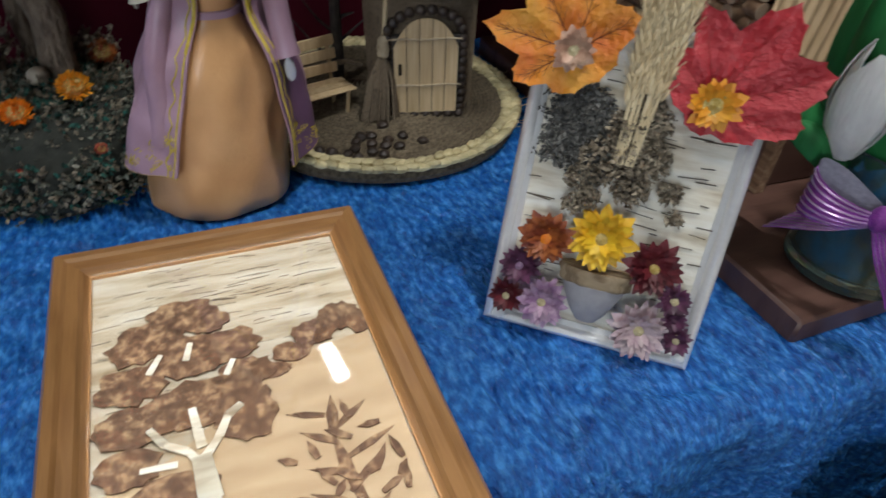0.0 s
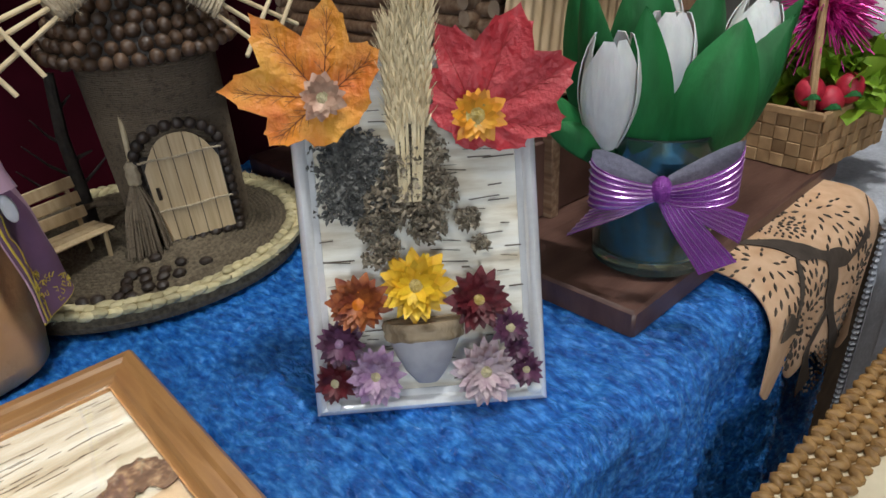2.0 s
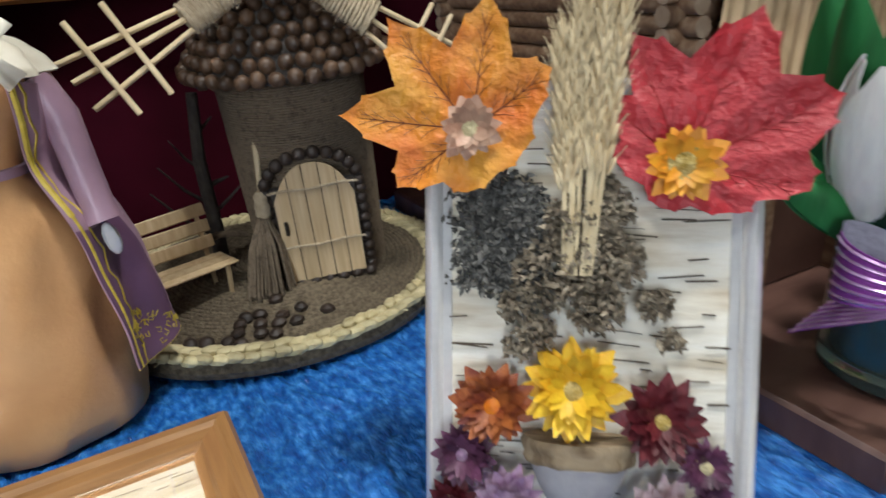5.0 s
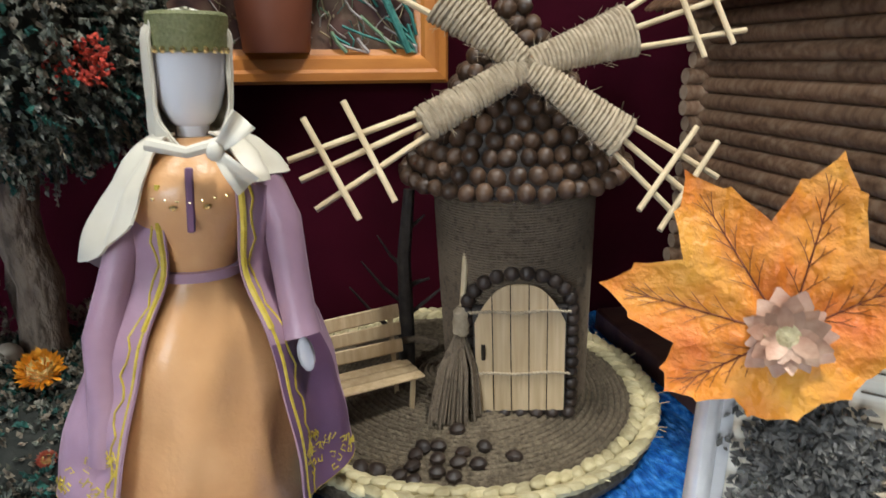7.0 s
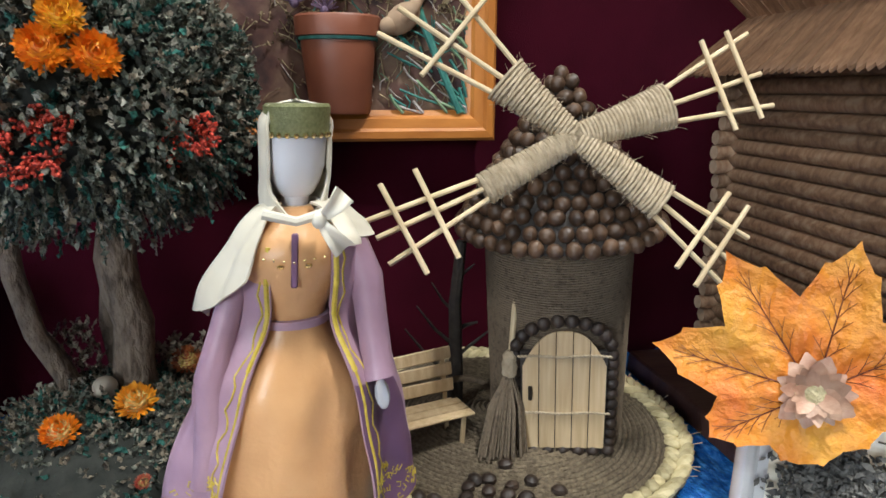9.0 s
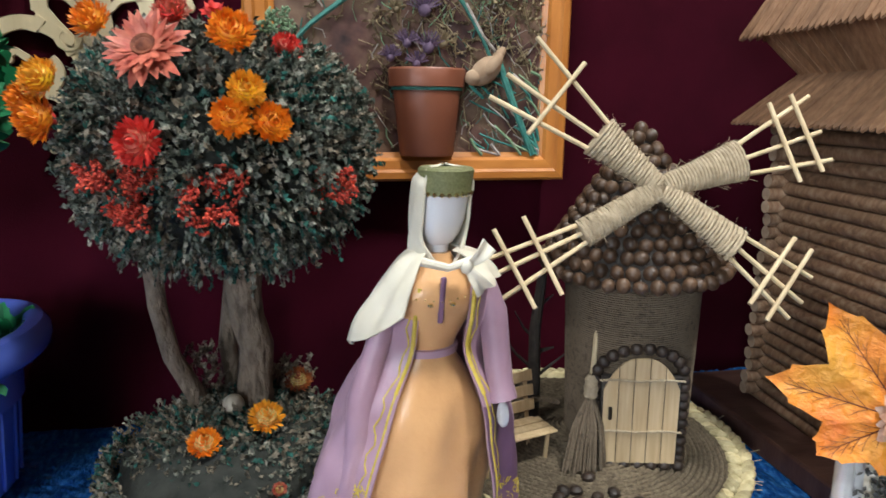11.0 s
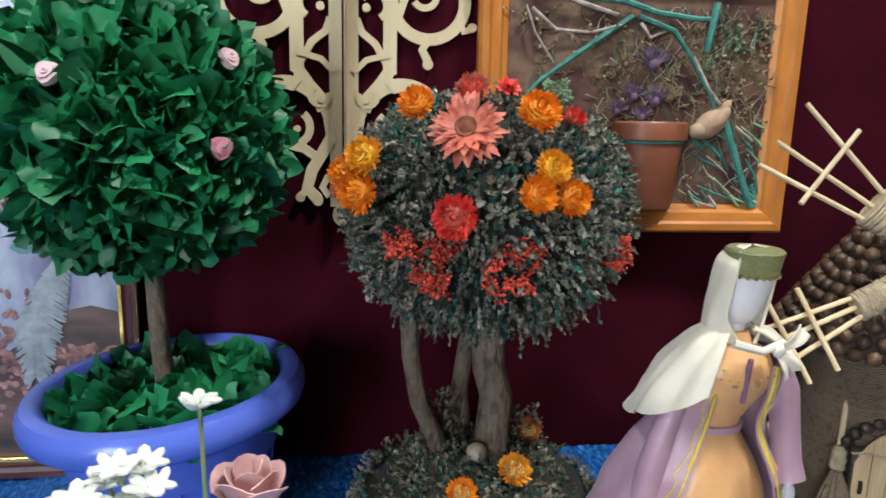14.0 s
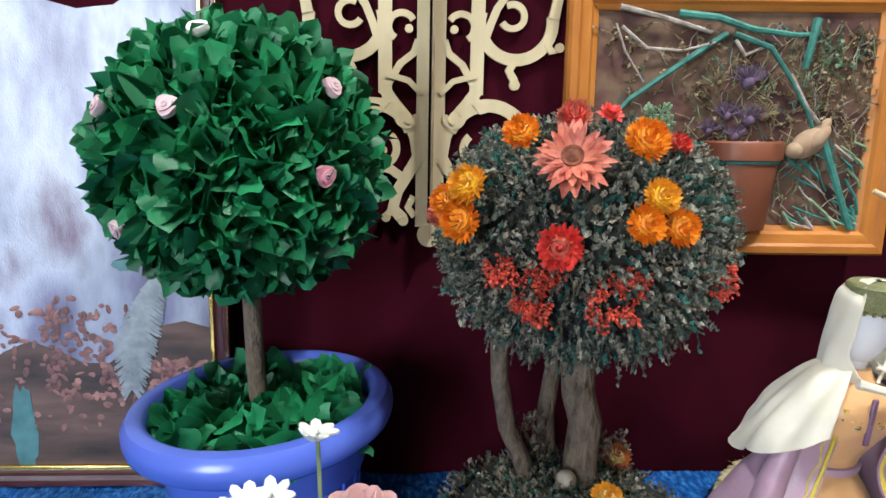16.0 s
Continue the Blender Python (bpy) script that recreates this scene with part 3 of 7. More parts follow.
def cloth_fn(u, v):
    s = -1.45 + 1.1 * u / 0.22 if u < 0.22 else -0.35 + 0.92 * (u - 0.22) / 0.78      # finer where it is seen
    d = -0.62 + 0.37 * v / 0.16 if v < 0.16 else -0.25 + 0.888 * (v - 0.16) / 0.84      # distance along the cloth: hanging below 0, lying above
    r = 0.028
    a = r * math.pi / 2
    if d > 0:
        y, z, ny, nz = r + d, 0.0, 0.0, 1.0
    elif d > -a:
        t = -d / r
        y, z, ny, nz = r - r * math.sin(t), -r + r * math.cos(t), -math.sin(t), math.cos(t)
    else:
        y, z, ny, nz = 0.0, -r + (d + a), -1.0, 0.0
    w = noise.noise((s * 16, d * 9, 1.3)) * 0.0022
    q = abs(noise.noise((s * 96 + 9 * noise.noise((s * 9, d * 9, 0)), d * 34, 7.7)))
    q2 = abs(noise.noise((s * 150, d * 70 + 6 * noise.noise((s * 14, d * 14, 4)), 2.1)))
    w += 0.0062 * (0.3 - q) + 0.0036 * (0.3 - q2)
    if d < 0:
        w += min(1, -d / 0.08) * (0.008 * math.sin(s * 42 + 3 * noise.noise((s * 4, d * 2, 2))) + 0.004 * noise.noise((s * 90, d * 6, 5)))
    p = TAB @ Vector((s, y + w * ny, 0.7495 + z + w * nz))
    p.y = min(p.y, 0.855 - 0.014 * (p.x + 0.09))      # tucked against the partition
    return p


tagged(part("tablecloth", Geo().grid(cloth_fn, 560, 350, thick=-0.0015), M['cloth']), "crinkled shiny blue velvet tablecloth over the table", "tablecloth")

# neighbouring table with a pale cloth
nb = thing("side_table", TAB @ pose(1.18, 0.3, 0), "neighbouring table below a pale cloth", "table")
part("tabletop", Geo().box(1.1, 0.6, 0.03, pose(0, 0, 0.715), 0.004), M['pine'], nb)
for lx, ly in ((-0.5, -0.25), (0.5, -0.25), (-0.5, 0.25), (0.5, 0.25)):
    part("leg", Geo().box(0.045, 0.045, 0.7, pose(lx, ly, 0.35), 0.004), M['pine2'], nb)


def pale_fn(u, v):
    s, d = 0.60 + 1.15 * u, -0.5 + 1.1 * v
    fold = 0.006 * math.sin(s * 60) * min(1, max(0, -d / 0.1))
    y, z = (0.0 + d, 0.0) if d > 0 else (-0.012 + fold, d)
    return TAB @ Vector((s, y, 0.7335 + z + 0.001 * noise.noise((s * 20, d * 20, 0))))


tagged(part("pale_tablecloth", Geo().grid(pale_fn, 60, 50, thick=-0.0012), M['whitecloth']), "pale grey cloth over the neighbouring table", "tablecloth")
edge = Geo()
for k in range(60):
    edge.ball(TAB @ Vector((0.597, -0.014, 0.73 - 0.0078 * k)), 0.006, 0.004, 0.0036, 6, 4)
tagged(part("lace_edging", edge, M['whitecloth']), "grey white lace edging of the pale cloth", "lace edging")


# ---- brown base board with the log house ----
PB = pose(0.4095, 0.243, 0.752, 0, 0, -4.5)
base_board = part("base_board", Geo().box(0.42, 0.56, 0.024, pose(0.21, 0.28, 0.012), 0.0025), M['plank'], m=PB)
tagged(base_board, "brown stained wooden base board on the blue cloth", "board")

HB = pose(0.497, 0.720, 0.776, 0, 0, -7)     # far left corner; the long wall runs towards -y
house = thing("log_house", HB, "model log house of round brown sticks on a board", "model house")
HL, HD, LOGR, NLOG = 0.30, 0.2, 0.0069, 23
wall_l = part("wall", Geo().box(0.012, HL - 0.01, 0.295, pose(0.006, -HL / 2, 0.1475)), M['log'], house)
wall_f = part("wall", Geo().box(HD - 0.01, 0.012, 0.295, pose(HD / 2, -HL + 0.006, 0.1475)), M['log'], house)
wall_b = part("wall", Geo().box(HD - 0.01, 0.012, 0.295, pose(HD / 2, -0.006, 0.1475)), M['log'], house)


def log_mesh(length):
    g = Geo()
    g.lathe([(LOGR * 0.97, -length / 2), (LOGR, -length / 2 + 0.002), (LOGR, length / 2 - 0.002), (LOGR * 0.97, length / 2)], 9)
    me = g.mesh("log", [M['log'], M['logend']])
    for p in me.polygons:
        if abs(p.normal.z) > 0.9:
            p.material_index = 1
    return me


log_long, log_short = log_mesh(HL + 0.036), log_mesh(HD + 0.036)
for i in range(NLOG):
    z = LOGR + i * LOGR * 1.93
    part("log", log_long, None, wall_l, m=pose(0.0 + rnd(-0.0006, 0.0006), -HL / 2 + rnd(-0.003, 0.003), z, 90, 0, 0) @ pose(0, 0, 0, 0, 0, rnd(0, 360)))
    for w, yy in ((wall_f, -HL), (wall_b, 0.0)):
        part("log", log_short, None, w, m=pose(HD / 2 + rnd(-0.003, 0.003), yy, z + LOGR, 0, 90, 0) @ pose(0, 0, 0, 0, 0, rnd(0, 360)))


def shingles(parent, p0, p1, p2, p3, n, jag=0.004):
    """Upright strips side by side between the lower edge p0-p1 and the upper edge p3-p2, with pointed ends below."""
    p0, p1, p2, p3 = (Vector(p) for p in (p0, p1, p2, p3))
    nrm = (p1 - p0).cross(p3 - p0).normalized()
    for i in range(n):
        a, b, c, d = p0.lerp(p1, i / n), p0.lerp(p1, (i + 0.94) / n), p3.lerp(p2, (i + 0.94) / n), p3.lerp(p2, i / n)
        tip = a.lerp(b, 0.5) + (a - d).normalized() * (jag + rnd(0, 0.002))
        th = nrm * (0.002 + rnd(0, 0.0012))
        q = [a, tip, b, c, d]
        part("shingle", Geo().add(q + [x + th for x in q], [(4, 3, 2, 1, 0), (5, 6, 7, 8, 9), (0, 1, 6, 5), (1, 2, 7, 6), (2, 3, 8, 7), (3, 4, 9, 8), (4, 0, 5, 9)]), M['shingle'], parent, smooth=False)


ZE = 0.303
roof = part("roof", Geo().box(HD + 0.004, HL + 0.004, 0.01, pose(HD / 2, -HL / 2, ZE + 0.03)), M['shingle'], house)
# lower eaves sloping out, a waist, and the flared body above it
shingles(roof, (-0.037, 0.045, ZE - 0.005), (-0.037, -HL - 0.045, ZE - 0.005), (0.0, -HL - 0.0, ZE + 0.042), (0.0, 0.0, ZE + 0.042), 50)
shingles(roof, (-0.037, -HL - 0.045, ZE - 0.005), (HD + 0.045, -HL - 0.045, ZE - 0.005), (HD, -HL, ZE + 0.042), (0, -HL, ZE + 0.042), 36)
shingles(roof, (HD + 0.045, 0.045, ZE - 0.005), (-0.037, 0.045, ZE - 0.005), (0, 0, ZE + 0.042), (HD, 0, ZE + 0.042), 36)
upper = part("upper_roof", Geo().box(HD - 0.01, HL - 0.01, 0.09, pose(HD / 2, -HL / 2, ZE + 0.09)), M['shingle'], house)
shingles(upper, (0.0, 0.0, ZE + 0.043), (0.0, -HL, ZE + 0.043), (-0.026, -HL - 0.04, ZE + 0.088), (-0.026, 0.04, ZE + 0.088), 50, 0.0)
shingles(upper, (0.0, 0.0, ZE + 0.043), (HD, 0.0, ZE + 0.043), (HD + 0.04, 0.04, ZE + 0.088), (-0.026, 0.04, ZE + 0.088), 34, 0.0)
shingles(upper, (-0.036, 0.05, ZE + 0.082), (-0.036, -HL - 0.05, ZE + 0.082), (0.02, -HL - 0.01, ZE + 0.2), (0.02, 0.01, ZE + 0.2), 50)
shingles(upper, (HD + 0.05, 0.05, ZE + 0.082), (-0.036, 0.05, ZE + 0.082), (0.02, 0.01, ZE + 0.2), (HD - 0.02, 0.01, ZE + 0.2), 36)
# corrugated board leaning as a second roof slope at the near end
c_a, c_b, c_up = Vector((0.450, 0.392, 0.936)), Vector((0.655, 0.361, 0.824)), Vector((0.05, 0.018, 0.125))


def corr_fn(u, v):
    p = c_a.lerp(c_b, u) + c_up * v * 1.4
    return HB.inverted() @ (p + Vector((0, -0.0012, 0.0016)) * math.sin(u * 110))


part("side_roof", Geo().grid(corr_fn, 220, 4, thick=0.002), M['corr'], house, "tan corrugated board side roof")
for px, pz in ((0.06, 0.115), (0.15, 0.07)):
    part("post", Geo().box(0.012, 0.012, pz, pose(px, -HL - 0.03, pz / 2), 0.001), M['log'], house)
part("porch_box", Geo().box(0.17, 0.03, 0.075, pose(0.1, -HL - 0.012, 0.0375), 0.002), M['plank'], house)


# ---- windmill model ----
MX, MY = 0.262, 0.695
MILL = pose(MX, MY, 0.752)
LEAN = pose(0.311 - MX, 0.684 - MY, 0, 3.6, -4.0, 0)       # the tower leans a little on the tray
mill = thing("windmill", MILL, "craft windmill of jute twine, nuts and sticks on a round tray", "model windmill")
TR = 0.155
prof = [(TR - 0.012, 0), (TR, 0.004), (TR + 0.002, 0.010), (TR - 0.002, 0.0165)]
rr = TR - 0.004
while rr > 0.004:
    dm = 0.0165 + 0.016 * (1 - rr / TR)
    prof += [(rr, dm), (rr - 0.001, dm + 0.0018), (rr - 0.0023, dm + 0.0026), (rr - 0.0036, dm + 0.0018), (rr - 0.0045, dm)]
    rr -= 0.0046
prof.append((0, 0.0325))
part("tray", Geo().lathe(prof, 72, wob=lambda t, z: 1 + 0.004 * math.sin(5 * t + 1)), M['jutedark'], mill, "round tray coiled from grey brown jute")
braid = Geo()
NB = 92
for k in range(NB):
    for side in (-1, 1):
        t = 2 * math.pi * (k + 0.25 * side) / NB
        d = Vector((math.cos(t), math.sin(t), 0))
        tang = Vector((-math.sin(t), math.cos(t), 0))
        c = d * (TR - 0.005 + 0.0052 * side) + Vector((0, 0, 0.0205 + rnd(-0.0014, 0.0014)))
        dirn = (tang * 1.0 + side * d * 0.55 + Vector((0, 0, 0.3 * side))).normalized()
        braid.ball(c, 0.0054, 0.0042, 0.0105, 7, 5, facing(dirn))
for k in range(90):
    t = rnd(0, 6.28)
    d = Vector((math.cos(t), math.sin(t), 0))
    p = d * (TR - 0.002) + Vector((0, 0, 0.02))
    braid.tube([p, p + d * rnd(0.003, 0.01) + Vector((rnd(-.008, .008), rnd(-.008, .008), rnd(0, 0.007)))], 0.0004, 3)
tagged(part("braid", braid, M['straw'], mill, "pale plaited straw rim"), kind="stuff")

T0, T1 = 0.0165, 0.205
prof, z = [], T0
while z < T1:
    r = 0.0565 + 0.0035 * (z - T0) / (T1 - T0)
    prof += [(r - 0.0007, z), (r + 0.0001, z + 0.0006), (r + 0.0002, z + 0.0011), (r - 0.0007, z + 0.0018)]
    z += 0.002
part("tower", Geo().lathe(prof, 64, LEAN, wob=lambda t, z: 1 + 0.004 * noise.noise((t * 2, z * 160, 0))), M['jute'], mill, "tower wound with brown jute twine")
RB, RTOP, RZ0, RZ1 = 0.084, 0.006, 0.2, 0.318
roofc = part("roof", Geo().lathe([(0.05, RZ0 + 0.004), (RB - 0.007, RZ0), (RB - 0.006, RZ0 + 0.004), (RTOP, RZ1 - 0.008), (0, RZ1)], 40, LEAN), M['twig'], mill, "cone roof covered with brown nuts")
nut_meshes = [Geo().ball((0, 0, 0), 0.0062, 0.0062, 0.0068, 8, 5).mesh("nut", M['nut']), Geo().ball((0, 0, 0), 0.0058, 0.0065, 0.0061, 8, 5).mesh("nut", M['nut'])]
k, row = 0, 0
zz = RZ0 + 0.004
while zz < RZ1 - 0.006:
    r = RB - 0.002 + (RTOP - RB) * (zz - RZ0) / (RZ1 - RZ0)
    n = max(3, int(2 * math.pi * r / 0.0122))
    for j in range(n):
        if k >= 292:
            break
        t = 2 * math.pi * (j + 0.5 * (row % 2)) / n + rnd(-0.02, 0.02)
        part("nut", nut_meshes[k % 2], None, roofc, m=LEAN @ pose(r * math.cos(t), r * math.sin(t), zz + rnd(-0.001, 0.001), rnd(0, 360), rnd(0, 40), rnd(0, 360)))
        k += 1
    zz += 0.0098 * (1 if row else 1.0)
    row += 1
part("nut", nut_meshes[0], None, roofc, m=LEAN @ pose(0, 0, RZ1))

# sails: they lean back on the cone of the roof; x and z are their places from the hub as seen from the front
HUBX, HUBZ = 0.276, 1.026
SAIL = Matrix.Translation((HUBX - MX, 0.609 - MY, HUBZ - 0.752))


def on_sail(x, z, lift=0.0):
    return Vector((x - HUBX, -0.12 * (x - HUBX) + 0.36 * (z - HUBZ) - lift, z - HUBZ))


def sail(tips, wrap, bars):
    s = part("sail", Geo().ball((0, 0, 0), 0.006, 0.006, 0.006, 8, 5), M['jutelight'], mill, m=SAIL)
    a, b = on_sail(*wrap[0]), on_sail(*wrap[1])
    c, half = (a + b) / 2, (a - b).length / 2
    ln = c.length
    fz = facing(c, (0, 1, -0.36))
    g, zz = Geo(), 0.004
    while zz < ln:                       # turns of twine, each a little skew
        w = 0.0078 + (half + 0.001 - 0.0078) * min(1, zz / ln) ** 1.3
        tilt = rnd(-0.05, 0.05)
        g.tube([fz @ Vector((w * math.cos(q), 0.55 * w * math.sin(q), zz + tilt * w * math.cos(q) + rnd(-0.0003, 0.0003))) for q in [2 * math.pi * i / 16 for i in range(17)]], 0.00155, 5, False)
        zz += 0.0029
    g.lathe([(0.0072, 0.003), (half - 0.0005, ln)], 16, fz, sx=1.0, sy=0.55)
    for _ in range(110):
        t, q = rnd(0, 6.28), rnd(0.1, 1) * ln
        w = 0.0085 + (half - 0.0065) * (q / ln) ** 1.3
        p = Vector((w * math.cos(t), 0.55 * w * math.sin(t), q))
        e = p + Vector((rnd(-.5, 1) * 0.007 * math.cos(t), 0.007 * math.sin(t), rnd(-.008, .008)))
        g.tube([fz @ p, fz @ e], 0.00016, 3, False)
    tagged(part("winding", g, M['jutelight'], s, "light jute twine winding"), kind="stuff")
    for i, (tx, tz) in enumerate(tips):
        f = i / (len(tips) - 1)
        part("stick", Geo().tube([a.lerp(b, f * 0.8 + 0.1) * 0.9, on_sail(tx, tz, rnd(-0.002, 0.002))], 0.0019, 8), M['skewer'], s)
    for p, q in bars:
        part("cross_stick", Geo().tube([on_sail(*p, 0.0042), on_sail(*q, 0.0042)], 0.0019, 8), M['skewer'], s)


sail([(0.131, 0.974), (0.137, 0.963), (0.144, 0.947)], ((0.206, 1.000), (0.212, 0.984)), [((0.141, 0.997), (0.167, 0.942)), ((0.164, 1.006), (0.188, 0.951))])
sail([(0.189, 1.138), (0.162, 1.109), (0.147, 1.092)], ((0.241, 1.076), (0.219, 1.052)), [((0.223, 1.119), (0.173, 1.065))])
sail([(0.411, 1.098), (0.418, 1.070), (0.425, 1.048)], ((0.344, 1.061), (0.346, 1.033)), [((0.373, 1.092), (0.391, 1.031)), ((0.393, 1.099), (0.412, 1.039))])
sail([(0.393, 0.958), (0.381, 0.940), (0.368, 0.929)], ((0.341, 0.992), (0.323, 0.973)), [((0.380, 0.989), (0.335, 0.941)), ((0.393, 0.980), (0.347, 0.929))])
part("axle", Geo().tube([(HUBX - MX, 0.612 - MY, 0.274), LEAN @ Vector((0, 0, 0.27))], 0.004, 8), M['skewer'], mill)

# door on the tower, facing the door's way
DA = -20.0
DOOR = LEAN @ pose(0, 0, 0, 0, 0, DA)   # its front is towards local -y
door = part("door", Geo().box(0.066, 0.006, 0.094, pose(0, -0.0565, 0.0165 + 0.053)), M['twig'], mill, m=DOOR)
DW, DZ0, DH = 0.064, 0.0345, 0.101
for i in range(5):
    x0, x1 = -DW / 2 + i * DW / 5 + 0.0004, -DW / 2 + (i + 1) * DW / 5 - 0.0004

    def arch(x):
        return DZ0 + DH - 0.03 * (abs(x) / (DW / 2)) ** 2.6
    pts = [(x0, DZ0), (x1, DZ0)] + [(x0 + (x1 - x0) * q, arch(x0 + (x1 - x0) * q)) for q in (1, 0.66, 0.33, 0)]
    part("board", Geo().plate(pts, 0.0016, Matrix.Translation((0, -0.0612, 0)) @ pose(0, 0, 0, 90, 0, 0)), M['slat'], door, smooth=False)
for z in (DZ0 + 0.032, DZ0 + 0.081):
    g = Geo()
    for q in range(26):
        x = -DW / 2 - 0.002 + (DW + 0.004) * q / 25
        g.ball((x, -0.0637, z + 0.0006 * math.sin(q * 0.4)), 0.0021, 0.0011, 0.0011, 6, 4, pose(0, 0, 0, 0, 25, 0))
    tagged(part("cord", g, M['jutelight'], door), kind="stuff")
part("handle", Geo().tube([(-DW / 2 + 0.006, -0.065, DZ0 + 0.045), (-DW / 2 + 0.006, -0.066, DZ0 + 0.05), (-DW / 2 + 0.006, -0.065, DZ0 + 0.056)], 0.0017, 6), M['iron'], door)
nutdoor = [Geo().ball((0, 0, 0), 0.0057, 0.0045, 0.0055, 8, 5).mesh("nut", M['bean'])]
for q in range(30):
    s = q / 29
    P = 2 * (DH - 0.02) + DW + 0.03
    dist = s * P
    if dist < DH - 0.022:
        x, z = -DW / 2 - 0.0055, DZ0 + dist
    elif dist > P - (DH - 0.022):
        x, z = DW / 2 + 0.0055, DZ0 + (P - dist)
    else:
        f = (dist - (DH - 0.022)) / (P - 2 * (DH - 0.022))
        a = math.pi * (1 - f)
        x, z = (DW / 2 + 0.0055) * math.cos(a), DZ0 + DH - 0.024 + 0.031 * math.sin(a)
    part("nut", nutdoor[0], None, door, m=pose(x, -0.059 + 0.012 * (abs(x) / 0.043) ** 2 * 0.6, z, rnd(-20, 20), rnd(-20, 20), rnd(-20, 20)))
for q in range(7):
    part("nut", nutdoor[0], None, door, m=pose(-0.035 + q * 0.0117, -0.0605, DZ0 - 0.003, 90, 0, rnd(-20, 20)))

# seeds strewn in front of the door
bean = Geo().ball((0, 0, 0), 0.0062, 0.0055, 0.0042, 8, 5).mesh("seed", M['bean'])
for x, y in ((0.250, 0.607), (0.232, 0.594), (0.262, 0.585), (0.246, 0.583), (0.240, 0.575), (0.228, 0.582), (0.215, 0.590), (0.222, 0.596), (0.210, 0.580),
             (0.224, 0.570), (0.252, 0.570), (0.2, 0.574), (0.188, 0.584), (0.233, 0.563), (0.278, 0.571), (0.207, 0.566), (0.178, 0.590)):
    part("seed", bean, None, mill, m=pose(x - 0.014 - MX, y + 0.008 - MY, 0.0205 + 0.016 * (1 - math.hypot(x - MX, y - MY) / TR), rnd(-20, 20), rnd(-20, 20), rnd(0, 180)))

# bench, broom, twig tree on the tray
bench = part("bench", Geo().box(0.07, 0.004, 0.003, pose(0, 0.014, 0.034)), M['slat'], mill, "little bench of pale craft sticks", m=pose(0.181 - MX, 0.660 - MY, 0.0175, 0, 0, 12))
for q in range(3):
    part("slat", Geo().box(0.078, 0.0095, 0.0022, pose(0, -0.014 + q * 0.0105, 0.036), 0.0008), M['slat'], bench)
for q in range(3):
    part("slat", Geo().box(0.076, 0.0022, 0.0105, pose(0, 0.018 + q * 0.003, 0.047 + q * 0.0125, -12, rnd(-2, 2), 0), 0.0008), M['slat'], bench)
for lx in (-0.03, 0.03):
    part("leg", Geo().box(0.004, 0.0022, 0.038, pose(lx, -0.014, 0.018, 6, 0, 0), 0.0005), M['slat'], bench)
    part("leg", Geo().box(0.004, 0.0022, 0.078, pose(lx, 0.018, 0.038, -10, 0, 0), 0.0005), M['slat'], bench)
broom = part("broom", Geo().tube([(0.255 - MX, 0.650 - MY, 0.186), (0.247 - MX, 0.641 - MY, 0.094)], 0.0023, 7), M['skewer'], mill, "twine broom leaning on the tower")
g = Geo()
for q in range(70):
    a, b = rnd(0, 6.28), rnd(0, 1) ** 0.6
    top = Vector((0.246 - MX, 0.640 - MY, 0.096))
    e = Vector((0.238 - MX + 0.021 * b * math.cos(a), 0.628 - MY + 0.012 * b * math.sin(a), 0.025 + rnd(0, 0.006)))
    mid = top.lerp(e, 0.5) + Vector((0.004 * b * math.cos(a), 0.004 * b * math.sin(a), 0.004))
    g.tube([top, mid, e], 0.001, 4)
tagged(part("brush", g, M['jute'], broom), kind="stuff")
part("binding", Geo().lathe([(0.0035, 0.086), (0.0062, 0.090), (0.0058, 0.093), (0.0066, 0.097), (0.0055, 0.101), (0.006, 0.105), (0.003, 0.109)], 12, Matrix.Translation((0.2465 - MX, 0.640 - MY, 0))), M['jutelight'], broom)
g = Geo()
tb = Vector((0.224 - MX, 0.712 - MY, 0.016))
g.tube([tb, tb + Vector((0.001, 0, 0.05)), tb + Vector((-0.001, 0, 0.11)), tb + Vector((0.004, 0, 0.165))], [0.0075, 0.0062, 0.0055, 0.0045], 9)
for z, dx, dz, r in ((0.04, -0.045, 0.05, 0.002), (0.07, -0.035, 0.04, 0.0018), (0.06, 0.035, 0.025, 0.0018), (0.1, -0.022, 0.03, 0.0016), (0.13, 0.016, 0.014, 0.002), (0.085, 0.02, 0.006, 0.0025)):
    p = tb + Vector((0, 0, z))
    g.tube([p, p + Vector((dx * 0.5, 0.004, dz * 0.4)), p + Vector((dx, 0.0, dz))], [r, r * 0.8, r * 0.35], 6)
part("twig_tree", g, M['twig'], mill, "bare dark twig standing as a tree")
g = Geo()
for q in range(30):
    t = q / 29
    g.ball((0.2 - MX + 0.045 * t, 0.70 - MY, 0.055 + 0.006 * math.sin(3 * t)), 0.0035, 0.003, 0.003, 6, 4, pose(0, 0, 0, 0, 30, 0))
part("rope_rail", g, M['jute'], mill)


# ---- wooden frame with a birch bark picture, lying on the cloth ----
FW, FH, FT = 0.231, 0.33, 0.017
WF = pose(-0.0675, 0.531, 0.754, 0, 0, -5.0)    # its far left corner; x along the far edge, picture towards -y
wf = thing("bark_picture", WF, "pine framed birch bark tree picture lying on the cloth", "picture frame")


